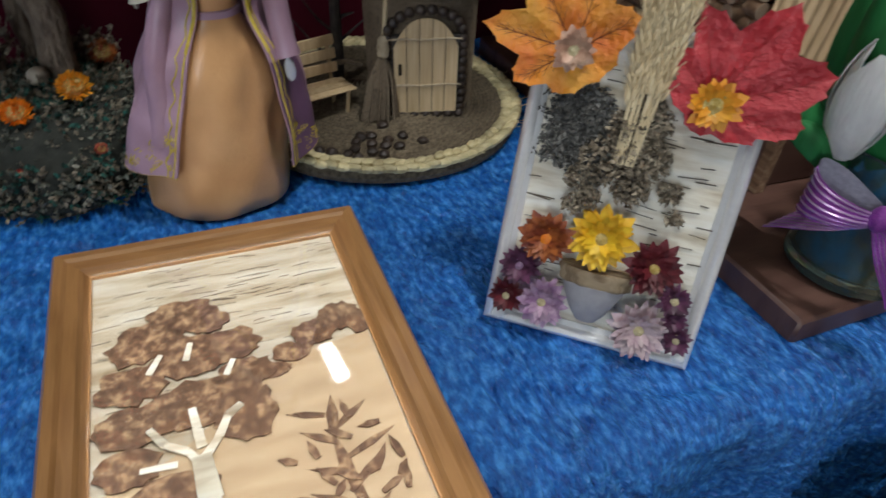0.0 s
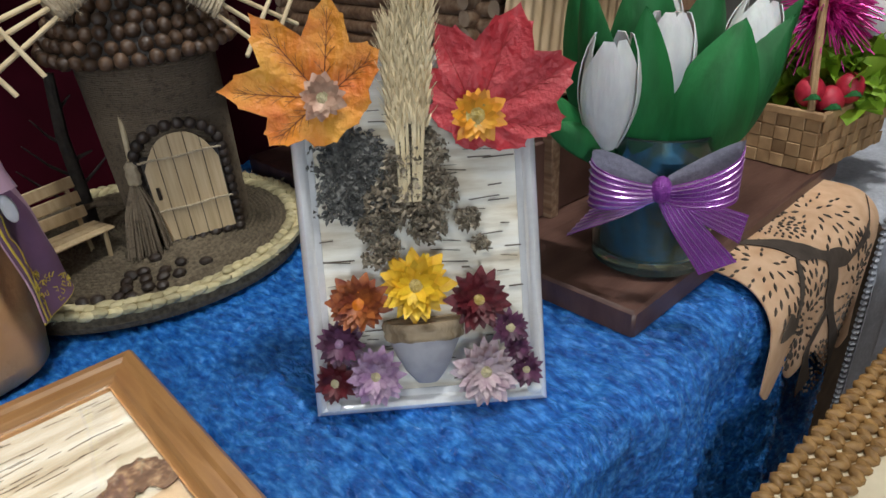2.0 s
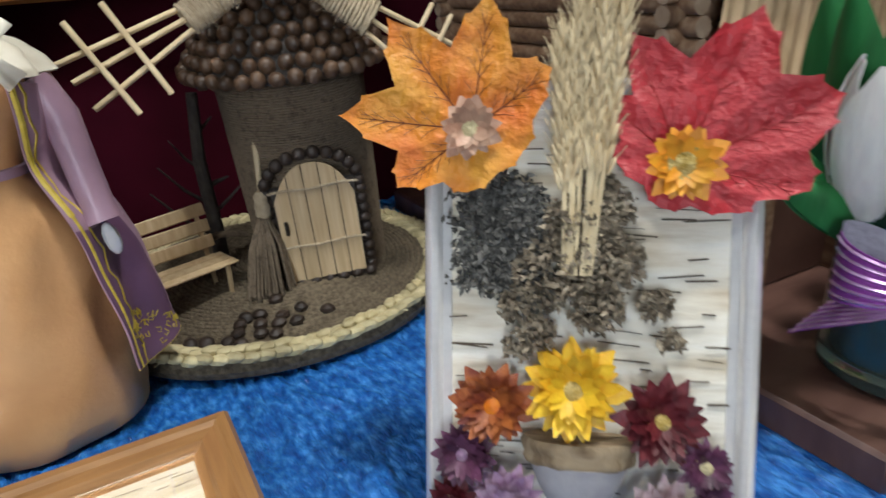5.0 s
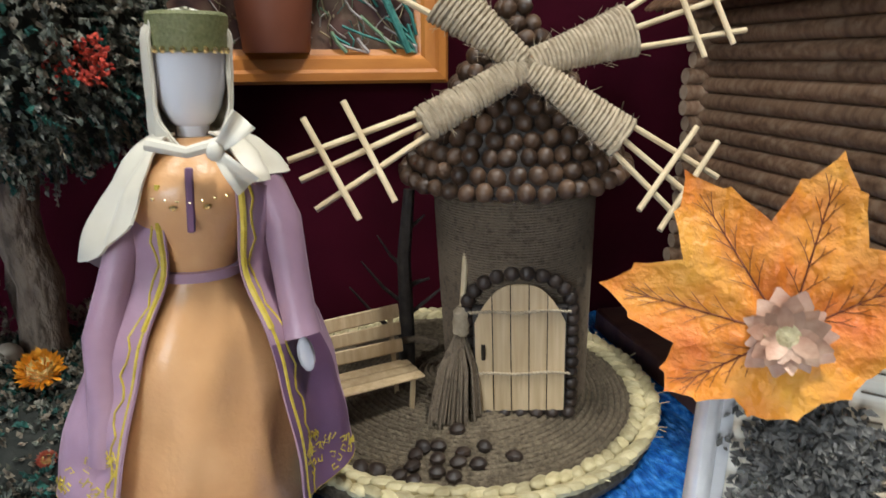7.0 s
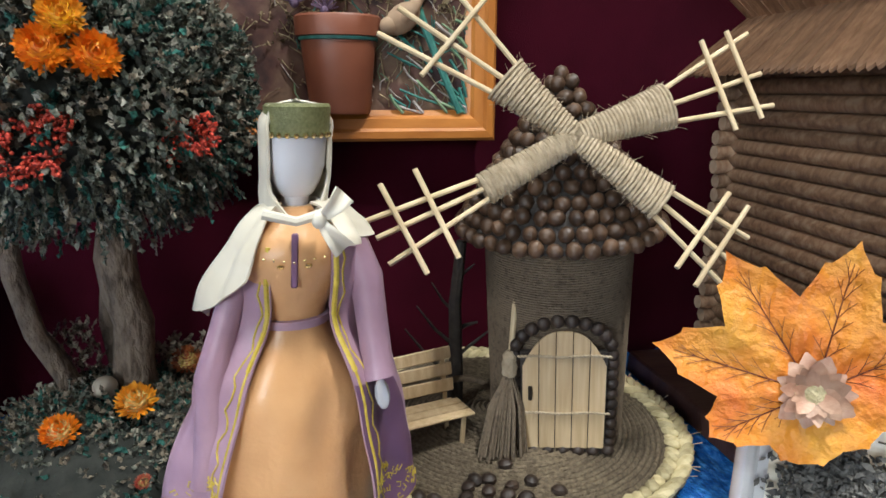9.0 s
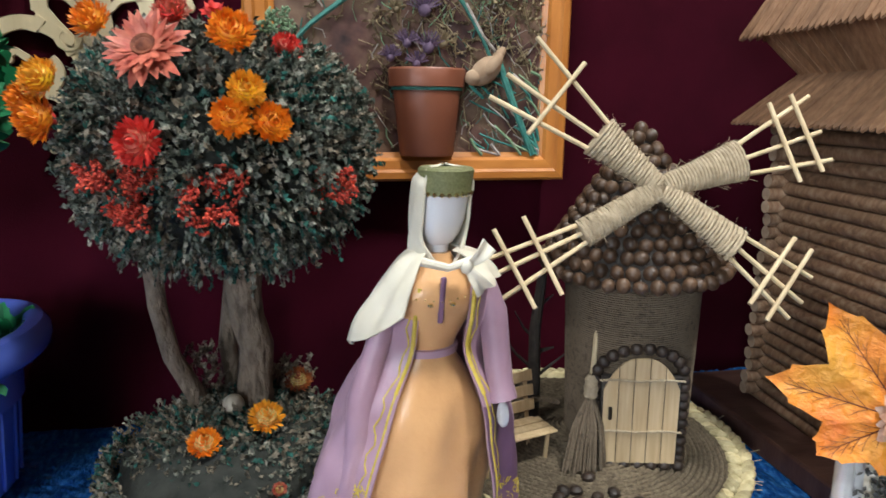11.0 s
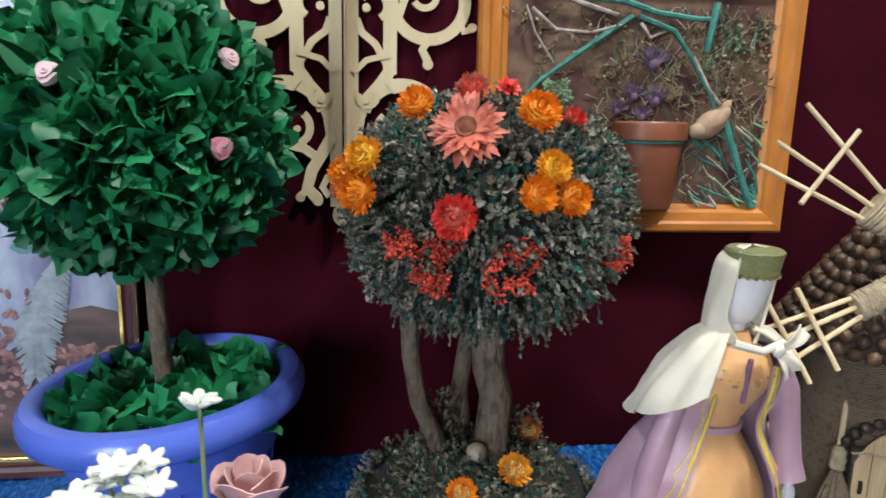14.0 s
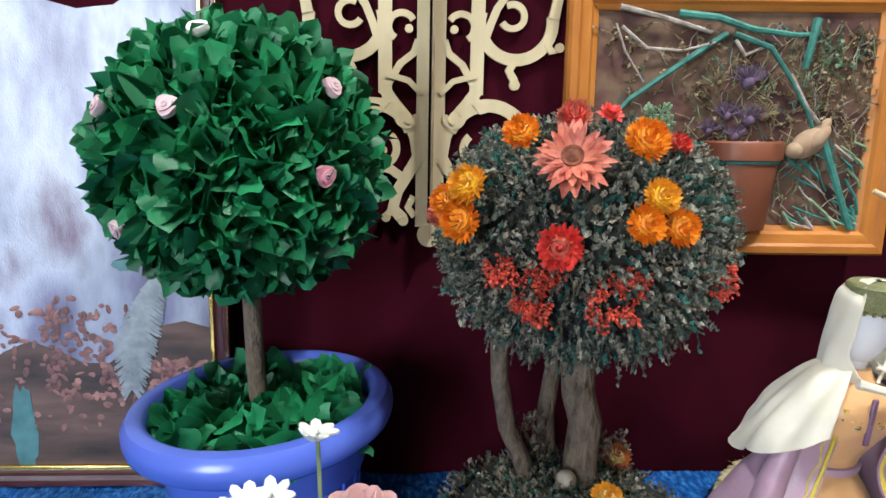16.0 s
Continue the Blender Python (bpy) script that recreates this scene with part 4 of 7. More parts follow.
def rail(parent, name, ln, w, t, m, material, lab="", half_round=False):
    """A mitred moulding: stepped section swept along x, cut at 45 degrees; its outer edge is y = 0 and it grows towards -y."""
    sec = [(0, 0), (0, t * 0.8), (w * 0.1, t), (w * 0.32, t), (w * 0.42, t * 0.86), (w * 0.72, t * 0.8), (w * 0.82, t * 0.62), (w, t * 0.5), (w, 0)]
    if half_round:
        sec = [(0, 0), (0, t * 0.55), (w * 0.06, t * 0.74), (w * 0.2, t * 0.93), (w * 0.36, t), (w * 0.52, t * 0.94), (w * 0.64, t * 0.76), (w * 0.7, t * 0.5), (w, t * 0.36), (w, 0)]
    n = len(sec)
    vs = [(y, -y, z) for y, z in sec] + [(ln - y, -y, z) for y, z in sec]
    fs = [(i, (i + 1) % n, n + (i + 1) % n, n + i) for i in range(n)] + [tuple(range(n - 1, -1, -1)), tuple(range(n, 2 * n))]
    return part(name, Geo().add(vs, fs), material, parent, lab, smooth=half_round, m=m)


def four_rails(parent, w, h, rw, t, material, z=0.0):
    """Rails round a rectangle whose top left corner is the origin."""
    for m, ln in ((pose(0, 0, z), w), (pose(w, 0, z, 0, 0, -90), h), (pose(w, -h, z, 0, 0, 180), w), (pose(0, -h, z, 0, 0, 90), h)):
        rail(parent, "rail", ln, rw, t, m, material)


four_rails(wf, FW, FH, 0.026, FT, M['pine'])
back = part("bark_panel", Geo().box(FW - 0.05, FH - 0.05, 0.003, pose(FW / 2, -FH / 2, 0.0045)), M['barkskin'], wf, "cream birch bark sheet")
g = Geo()
for _ in range(150):
    x, y = rnd(0.03, FW - 0.03), -rnd(0.03, 0.17)
    l, w, a = rnd(0.006, 0.022), rnd(0.00012, 0.00032), rnd(-0.12, 0.12)
    g.box(l, w * 2, 0.0002, pose(min(x, FW - 0.034), y, 0.0062, 0, 0, math.degrees(a)))
tagged(part("bark_grain", g, M['slit'], back, smooth=False), kind="stuff")


def patch(parent, name, c, rx, ry, t, material, z, n=26, rough=0.16, seed=0.0):
    pts = []
    for i in range(n):
        a = 2 * math.pi * i / n
        k = 1 + rough * noise.noise((3 * math.cos(a) + c[0] * 90 + seed, 3 * math.sin(a) + c[1] * 90, 1.7)) * 2 + rnd(-0.06, 0.06)
        pts.append((c[0] + rx * k * math.cos(a), c[1] + ry * k * math.sin(a)))
    return part(name, Geo().plate(pts, t, Matrix.Translation((0, 0, z))), material, parent, smooth=False)


# lower tan field, distant woods, trees
pts = [(0.027, -0.215), (0.07, -0.2), (0.12, -0.165), (0.155, -0.145), (FW - 0.027, -0.138), (FW - 0.027, -FH + 0.027), (0.027, -FH + 0.027)]
part("tan_field", Geo().plate(pts, 0.0006, Matrix.Translation((0, 0, 0.0062))), M['barktan'], wf, smooth=False)
for x, y, rx, ry in ((0.135, -0.155, 0.012, 0.006), (0.15, -0.143, 0.014, 0.009), (0.168, -0.13, 0.016, 0.011), (0.188, -0.12, 0.017, 0.014), (0.2, -0.128, 0.011, 0.012)):
    patch(wf, "woods_patch", (x, y), rx, ry, 0.0008, M['barkbrown'], 0.0064 + 0.0003 * x * 20)
for i, (x, y, rx, ry) in enumerate(((0.06, -0.105, 0.024, 0.017), (0.085, -0.085, 0.023, 0.015), (0.098, -0.094, 0.016, 0.013), (0.05, -0.14, 0.022, 0.016), (0.085, -0.125, 0.025, 0.02), (0.112, -0.125, 0.02, 0.015),
                                    (0.052, -0.172, 0.024, 0.016), (0.085, -0.165, 0.028, 0.018), (0.118, -0.152, 0.018, 0.013), (0.113, -0.182, 0.019, 0.022), (0.046, -0.2, 0.018, 0.014), (0.07, -0.225, 0.022, 0.013), (0.045, -0.245, 0.016, 0.012))):
    patch(wf, "foliage_patch", (x, y), rx, ry, 0.0009, M['barkbrown'], 0.0069 + 0.00012 * i, seed=i)
g = Geo()
for pts, r in (([(0.092, -0.302), (0.09, -0.27), (0.087, -0.235), (0.085, -0.205)], 0.0068), ([(0.085, -0.212), (0.078, -0.2), (0.066, -0.192), (0.058, -0.178)], 0.0026), ([(0.087, -0.207), (0.096, -0.196), (0.103, -0.182), (0.112, -0.176)], 0.0028),
               ([(0.086, -0.2), (0.083, -0.17)], 0.003), ([(0.072, -0.207), (0.052, -0.205)], 0.0022), ([(0.083, -0.13), (0.087, -0.115)], 0.0022), ([(0.06, -0.135), (0.068, -0.12)], 0.0022), ([(0.106, -0.15), (0.112, -0.138)], 0.002)):
    for q in range(len(pts) - 1):
        a, b = Vector(pts[q]), Vector(pts[q + 1])
        d = (b - a).normalized()
        nn = Vector((-d.y, d.x))
        g.plate([a + nn * r, a - nn * r, b - nn * r * 0.8, b + nn * r * 0.8], 0.0006, Matrix.Translation((0, 0, 0.0088 + 0.0001 * q)))
part("white_trunk", g, M['barkpale'], wf, "white bark tree trunk", smooth=False)
g = Geo()
for k, (x, y, ln, a) in enumerate([(0.165, -0.302, 0.05, 88), (0.164, -0.26, 0.05, 96), (0.16, -0.215, 0.03, 80)] + [(0.162 + rnd(-.004, .004), -0.2 - 0.011 * q, rnd(0.022, 0.036), (30 if q % 2 else 150) + rnd(-15, 15)) for q in range(9)] +
                                    [(0.165 + rnd(-0.03, 0.03), -rnd(0.2, 0.29), rnd(0.01, 0.02), rnd(0, 180)) for q in range(16)]):
    d = Vector((math.cos(radians(a)), math.sin(radians(a))))
    nn = Vector((-d.y, d.x))
    w = 0.004 if k < 3 else 0.0026
    p = Vector((x, y))
    e = p + d * ln
    e.x = min(e.x, FW - 0.03)
    g.plate([p + nn * w * 0.6, p - nn * w * 0.6, p.lerp(e, 0.5) - nn * w, e, p.lerp(e, 0.5) + nn * w], 0.0007, Matrix.Translation((0, 0, 0.0066 + 0.00007 * k)))
part("brown_shrub", g, M['barkbrown'], wf, "brown bark shrub cut-out", smooth=False)
pane = part("glass", Geo().box(FW - 0.05, FH - 0.05, 0.0012, pose(FW / 2, -FH / 2, 0.0102)), M['glass'], wf, "clear glass pane", smooth=False)
pane.visible_shadow = False

# ---- silver frame with dried flowers, leaning back on its strut ----
su, sv = Vector((0.708, -0.706, 0)).normalized(), Vector((0.230, 0.2305, 0.9455)).normalized()
sn = su.cross(sv)
SF = Matrix.Translation((0.2095, 0.360, 0.7535)) @ Matrix((su, sv, sn)).transposed().to_4x4()
sf = thing("silver_frame", SF, "silver frame with birch bark, dried flowers and fabric maple leaves", "picture frame")
SW, SH = 0.15, 0.222
for m, ln in ((pose(0, SH, -0.012), SW), (pose(SW, SH, -0.012, 0, 0, -90), SH), (pose(SW, 0, -0.012, 0, 0, 180), SW), (pose(0, 0, -0.012, 0, 0, 90), SH)):
    rail(sf, "rail", ln, 0.0125, 0.0125, m, M['silver'], half_round=True)
part("frame_side", Geo().box(SW - 0.002, SH - 0.002, 0.007, pose(SW / 2, SH / 2, -0.0158)), M['kraft'], sf, smooth=False)
part("strut", Geo().box(0.04, 0.185, 0.003, pose(SW / 2, 0.088, -0.05, 21, 0, 0), 0.001), M['kraft'], sf)
panel = part("bark_panel", Geo().grid(lambda u, v: (0.011 + 0.128 * u, 0.011 + 0.2 * v, -0.0085 + 0.0012 * noise.noise((u * 5, v * 9, 0)) + 0.0005 * noise.noise((u * 9, v * 50, 3))), 50, 70, thick=0.002), M['barkpale'], sf, "white birch bark sheet")
g = Geo()
for _ in range(120):
    x, y = rnd(0.015, 0.135), rnd(0.012, 0.2)
    g.box(min(rnd(0.004, 0.02), 2 * (x - 0.011), 2 * (0.139 - x)), rnd(0.0003, 0.0008), 0.0006, pose(x, y, -0.0073, 0, 0, rnd(-6, 6)))
tagged(part("bark_grain", g, M['slit'], panel, smooth=False), kind="stuff")
# rough dark bark and lichen heaps in the upper half
g = Geo()
for _ in range(230):
    t = rnd(0, 1)
    clump(g, (0.018 + 0.034 * t + rnd(-0.006, 0.006), 0.185 - 0.055 * rnd(0, 1) - 0.01 * t, -0.003), 0.006, 20, 0.0023, 0.6)
tagged(part("dark_moss", g, M['lichendark'], sf, "charcoal grey crumbly bark moss"), kind="stuff")
g = Geo()
for cx, cy, r, n in ((0.072, 0.155, 0.018, 900), (0.06, 0.135, 0.018, 800), (0.085, 0.14, 0.016, 700), (0.045, 0.12, 0.01, 300), (0.08, 0.12, 0.013, 420), (0.105, 0.122, 0.008, 170), (0.112, 0.106, 0.006, 120), (0.055, 0.108, 0.009, 240), (0.085, 0.165, 0.012, 400), (0.045, 0.102, 0.008, 130), (0.078, 0.175, 0.01, 250)):
    clump(g, (cx, cy, 0.0), r, n, 0.0026, 0.45)
tagged(part("lichen", g, M['lichen'], sf, "grey beige tufted lichen"), kind="stuff")
# half bracket fungus as a pot
POTM = Matrix.Translation((0.073, 0, 0.0)) @ pose(0, 0, 0, -90, 0, 0)
potg = Geo().lathe([(0.0, 0.0185), (0.0065, 0.0195), (0.0125, 0.027), (0.0185, 0.038), (0.0225, 0.049)], 28, POTM, sy=0.55, wob=lambda t, z: 1 + 0.05 * noise.noise((3 * math.cos(t), 3 * math.sin(t), z * 90)))
fung = part("fungus_pot", potg, M['fungus'], sf, "grey bracket fungus set as a flowerpot")
part("rim", Geo().lathe([(0.0222, 0.0475), (0.0246, 0.049), (0.0252, 0.0515), (0.0246, 0.0535), (0.0256, 0.0555), (0.0260, 0.058), (0.0250, 0.0602), (0.01, 0.0595), (0, 0.059)], 32, POTM, sy=0.5,
                        wob=lambda t, z: 1 + 0.03 * math.sin(7 * t + z * 300)), M['fungus_top'], fung)
for nm, x, y, r, pm, cm, cr in (("yellow", 0.070, 0.083, 0.0215, 'p_yellow', 'p_centre', 0.38), ("rust", 0.034, 0.074, 0.018, 'p_rust', 'p_orange', 0.42), ("maroon", 0.108, 0.071, 0.0185, 'p_maroon', 'p_centre', 0.34),
                                ("maroon", 0.127, 0.052, 0.0115, 'p_plum', 'p_pale', 0.46), ("pale lilac", 0.110, 0.025, 0.0205, 'p_lilac', 'p_pale', 0.3), ("mauve", 0.041, 0.027, 0.018, 'p_mauve', 'p_pale', 0.3),
                                ("dark plum", 0.015, 0.025, 0.0125, 'p_maroon', 'p_pale', 0.42), ("plum", 0.020, 0.050, 0.0145, 'p_plum', 'p_mauve', 0.34), ("plum", 0.136, 0.024, 0.0105, 'p_plum', 'p_pale', 0.42), ("plum", 0.131, 0.038, 0.0085, 'p_plum', 'p_plum', 0.42)):
    dry_flower(sf, (x, y, 0.004), (rnd(-0.15, 0.15), rnd(0, 0.2), 1), r * 1.14, M[pm], M[cm], 4 if r > 0.015 else 3, 15, 0.72, label="%s dried straw flower" % nm, cr=cr, spin=rnd(0, 90))
for x, y in ((0.012, 0.008), (0.141, 0.010), (0.124, 0.203)):
    part("glue_blob", Geo().ball((x, y, 0.001), 0.005, 0.004, 0.002, 8, 5), M['gluewhite'], sf)
# wheat ears
for k in range(19):
    f = (k - 9) / 9
    low = f < -0.55                           # a shorter bunch on one side
    x0, y0 = 0.071 + 0.006 * f + rnd(-0.002, 0.002), 0.135
    x1, y1 = 0.078 + 0.017 * f + rnd(-0.002, 0.002), rnd(0.235, 0.245) if low else rnd(0.25, 0.292)
    p0, p1 = Vector((x0, y0, 0.005)), Vector((x1, y1, 0.004 + rnd(0, 0.007)))
    ear = part("wheat_ear", Geo().tube([p0, p0.lerp(p1, 0.5), p1], 0.0007, 5), M['wheat'], sf)
    g = Geo()
    d = (p1 - p0).normalized()
    for q in range(42):
        c = p0.lerp(p1, 0.40 + 0.60 * q / 41)
        side = Vector((math.cos(q * 2.4), 0, math.sin(q * 2.4)))
        w = 0.0026 * (1.15 - 0.6 * (q / 41))
        dd = (d * 1.0 + side * 0.3).normalized()
        g.ball(c + side * w, 0.0011, 0.0011, 0.0045, 5, 4, facing(dd))
        g.tube([c + side * w + dd * 0.003, c + side * w * 1.8 + dd * rnd(0.008, 0.013)], 0.0002, 3, False)
    tagged(part("ear_head", g, M['wheat'], ear), kind="stuff")

# fabric maple leaves: each lobe is (direction, reach of its tip, reach of the notch after it)
ORANGE_LOBES = [(-94, 0.47, 0.38), (-22, 0.42, 0.46), (36, 0.74, 0.60), (82, 1.02, 0.62), (127, 1.06, 0.66), (173, 1.04, 0.58), (217, 0.72, 0.44)]
RED_LOBES = [(-42, 0.52, 0.56), (-13, 0.86, 0.80), (24, 1.13, 0.84), (65, 1.18, 0.72), (111, 1.0, 0.60), (140, 0.72, 0.46), (174, 0.48, 0.30), (245, 0.34, 0.3)]


def maple(parent, at, r, lobes, material, vein, lab, bend):
    """A cupped fabric leaf: fan of rings between the middle and the lobed outline."""
    outl = []
    for i, (a, tip, notch) in enumerate(lobes):
        a2, tip2, _ = lobes[(i + 1) % len(lobes)]
        a2 += 360 if a2 < a else 0
        mid = (a + a2) / 2
        for f, aa0, aa1, r0, r1 in ((1, a, mid, tip, notch), (-1, mid, a2, notch, tip2)):
            for q in range(9):
                k = q / 9
                e = k if f == 1 else 1 - k                       # 0 at a tip, 1 at a notch
                shape = e ** 0.85
                rr = (r0 if f == 1 else r1) * (1 - shape) + notch * shape
                rr += 0.03 * rr * math.sin(math.pi * e) + (0.06 * max(0, math.sin(e * 13 + 0.6)) * rr if 0.2 < e < 0.85 else 0)
                ang = radians(aa0 + (aa1 - aa0) * (k ** 1.25 if f == 1 else 1 - (1 - k) ** 1.25))
                outl.append((rr * math.cos(ang), rr * math.sin(ang)))
    n = len(outl)
    R = 9

    def height(x, y):
        d = math.hypot(x, y)
        a = math.degrees(math.atan2(y, x))
        near = min(abs((a - l[0] + 180) % 360 - 180) for l in lobes)
        return r * (bend * d * d + 0.10 * d * min(1, near / 22) - 0.05 * d + 0.05 * noise.noise((x * 3.2, y * 3.2, r * 90)))
    vs = [(0, 0, 0)]
    for k in range(1, R + 1):
        for x, y in outl:
            x, y = x * k / R, y * k / R
            vs.append((x * r, y * r, height(x, y)))
    fs = [(0, 1 + i, 1 + (i + 1) % n) for i in range(n)]
    fs += [(1 + k * n + i, 1 + (k + 1) * n + i, 1 + (k + 1) * n + (i + 1) % n, 1 + k * n + (i + 1) % n) for k in range(R - 1) for i in range(n)]
    o = len(vs)
    vs += [(x, y, z - 0.0006) for x, y, z in vs]
    fs += [tuple(o + i for i in reversed(q)) for q in list(fs)]
    fs += [(1 + (R - 1) * n + i, o + 1 + (R - 1) * n + i, o + 1 + (R - 1) * n + (i + 1) % n, 1 + (R - 1) * n + (i + 1) % n) for i in range(n)]
    lf = part("maple_leaf", Geo().add(vs, fs), material, parent, lab, m=Matrix.Translation(at))
    g = Geo()
    for a, tip, _ in lobes:
        if tip < 0.6:
            continue

        def pt(s, off=0.0, aa=a):
            x, y = s * math.cos(radians(aa)) - off * math.sin(radians(aa)), s * math.sin(radians(aa)) + off * math.cos(radians(aa))
            return Vector((x * r, y * r, height(x, y) + 0.0004))
        ln = tip * 0.85
        g.tube([pt(ln * q / 6) for q in range(7)], [0.00042 - 0.00005 * q for q in range(7)], 4)
        for q in range(2, 7):
            for sgn in (-1, 1):
                s0, w = ln * (q + rnd(-0.2, 0.2)) / 7, 0.13 - 0.012 * q
                g.tube([pt(s0), pt(s0 + 0.07, sgn * 0.45 * w), pt(s0 + 0.13, sgn * w)], [0.00022, 0.00017, 0.00012], 3, False)
                g.tube([pt(s0 + 0.07, sgn * 0.45 * w), pt(s0 + 0.13, sgn * 0.5 * w)], [0.00014, 0.0001], 3, False)
    part("veining", g, vein, lf)
    return lf


maple(sf, (0.0242, 0.1994, 0.007), 0.059, ORANGE_LOBES, M['orange_leaf'], M['vein'], "orange fabric maple leaf", 0.10)
maple(sf, (0.1137, 0.1833, 0.006), 0.0595, RED_LOBES, M['red_leaf'], M['redvein'], "red fabric maple leaf", 0.08)
dry_flower(sf, (0.0242, 0.1994, 0.011), (0.0, 0.0, 1), 0.0148, M['p_pink'], M['p_pale'], 3, 11, 0.62, label="dusty pink dried straw flower", cr=0.5, curl=0.6)
dry_flower(sf, (0.1137, 0.1835, 0.013), (0.0, 0.0, 1), 0.0175, M['p_amber'], M['p_centre'], 3, 13, 0.5, label="golden dried straw flower", cr=0.46)

# ---- doll: one plain mesh ----
DX, DY = 0.071, 0.600
doll_mats = [M['dress'], M['coat'], M['trimgold'], M['scarf'], M['porcelain'], M['olive'], M['sequin'], M['coatdark']]
g = Geo()
g.k = 0


def skirt_wob(t, z):
    k = (1.2 - 0.9 * math.sin(t) if math.sin(t) < 0 else 1.2) * max(0, min(1, (0.925 - z) / 0.05)) * (0.35 + 0.65 * max(0, min(1, (z - 0.76) / 0.1)))
    return 1 + k * (0.032 * math.sin(5 * t + z * 48) + 0.03 * noise.noise((t * 2.4, z * 34, 0)) + 0.018 * math.sin(9 * t - z * 70))


g.lathe([(0.0, 0.7525), (0.054, 0.7525), (0.0605, 0.757), (0.0615, 0.77), (0.0595, 0.79), (0.057, 0.81), (0.0545, 0.83), (0.0515, 0.85), (0.048, 0.868), (0.0435, 0.885), (0.037, 0.9), (0.0285, 0.913), (0.0215, 0.922), (0.0195, 0.928), (0.0200, 0.934), (0.0235, 0.943), (0.0285, 0.953), (0.0318, 0.962), (0.0305, 0.971), (0.0255, 0.98), (0.013, 0.988), (0.0095, 0.994)],
        64, Matrix.Translation((DX, DY, 0)), sy=0.86, wob=skirt_wob)
HX, HY = DX + 0.001, DY + 0.003             # the head, turned a little to its left
g.k = 4
g.lathe([(0.0075, 0.985), (0.0075, 0.999), (0.0098, 1.0005), (0.0132, 1.007), (0.0153, 1.016), (0.0160, 1.027), (0.0156, 1.038), (0.0, 1.044)], 24, Matrix.Translation((HX, HY, 0)), sy=0.95)
g.k = 5
g.lathe([(0.0160, 1.0312), (0.0170, 1.0318), (0.0173, 1.0465), (0.016, 1.048), (0, 1.0483)], 24, Matrix.Translation((HX, HY, 0)))
g.k = 6
for q in range(11):
    a = radians(-78 + (q - 5) * 15)
    g.ball((HX + 0.0172 * math.cos(a), HY + 0.0172 * math.sin(a), 1.0322), 0.0015, 0.0016, 0.0017, 6, 4)
for q in range(9):
    g.ball((DX + (q - 4) * 0.0052, DY - 0.0272 + 0.0012 * abs(q - 4), 0.967 + 0.0006 * abs(q - 4)), 0.0008, 0.0008, 0.0008, 5, 4)
g.ball((DX - 0.007, DY - 0.0268, 0.965), 0.0022, 0.0015, 0.0016, 6, 4).ball((DX + 0.007, DY - 0.0268, 0.965), 0.0022, 0.0015, 0.0016, 6, 4)
g.k = 7
g.box(0.0036, 0.0025, 0.03, pose(DX, DY - 0.0262, 0.968, -8, 0, 0), 0.0008)
g.k = 2


# coat: open in front, with hanging folds, longer and wider to its sides
def coat_fn(u, v, off=0.0):
    gap = 26 + 11 * v
    ang = radians(-90 + gap + (360 - 2 * gap) * u)
    z = 0.975 - 0.166 * v
    if u < 0.5:
        z -= 0.010 * v * (1 - 2 * u)
    front = math.cos(ang + math.pi / 2)
    r = 0.029 + 0.0455 * v ** 1.2 + 0.003 * math.sin(math.pi * v) - 0.011 * math.exp(-((v - 0.26) / 0.13) ** 2)
    r += 0.005 * v * math.sin(ang * 7 + 1.0 + v * 2) + 0.003 * noise.noise((ang * 2.5, v * 6, 2))
    wx, wy = 1.16 - 0.14 * v, 0.80
    return (DX + 0.004 + (r + off) * wx * math.cos(ang), DY + (r + off) * wy * math.sin(ang), z + 0.004 * math.sin(3 * ang))


g.k = 1
n0 = len(g.f)
g.grid(coat_fn, 72, 30, thick=0.0014)
for i in range(72 * 30):                     # the lower panel along one front edge gets the darker mauve
    if i % 72 < 11 and i // 72 > 13:
        g.m[n0 + i] = g.m[n0 + 72 * 30 + i] = 7
g.k = 2
for u0 in (0.0, 1.0):
    for k in range(24):                          # a flat band of gold braid
        g.tube([Vector(coat_fn(abs(u0 - 0.012), k / 24, 0.0012)), Vector(coat_fn(abs(u0 - 0.012), (k + 1) / 24, 0.0012))], 0.0017 - 0.0006 * (k > 9), 6)
g.tube([coat_fn(q / 60, 1.0, 0.0008) for q in range(61)], 0.0008, 5)
for u0, s in ((0.035, 1), (0.965, -1)):
    for q in range(26):
        a = coat_fn(u0 + s * 0.008 * math.sin(q * 1.9), q / 26, 0.0016)
        b = coat_fn(u0 + s * 0.008 * math.sin((q + 1) * 1.9), (q + 1) / 26, 0.0016)
        g.tube([a, b], 0.0007, 4, False)
for u0, s in ((0.0, 1), (1.0, -1)):
    for q in range(34):
        v0 = 0.80 + 0.17 * random.random()
        uu = u0 + s * (0.02 + 0.15 * random.random() * (v0 - 0.72) / 0.25)
        a = rnd(0, 6.3)
        g.tube([coat_fn(uu + 0.009 * math.cos(a + 1.6 * k) * (1 - 0.2 * k), v0 + 0.018 * math.sin(a + 1.6 * k) * (1 - 0.2 * k), 0.0016) for k in range(4)], 0.00055, 4, False)
g.k = 1
g.lathe([(0.0198, 0.924), (0.0222, 0.9245), (0.0224, 0.9275), (0.0222, 0.9295), (0.0202, 0.930)], 40, Matrix.Translation((DX, DY, 0)), sy=0.87)
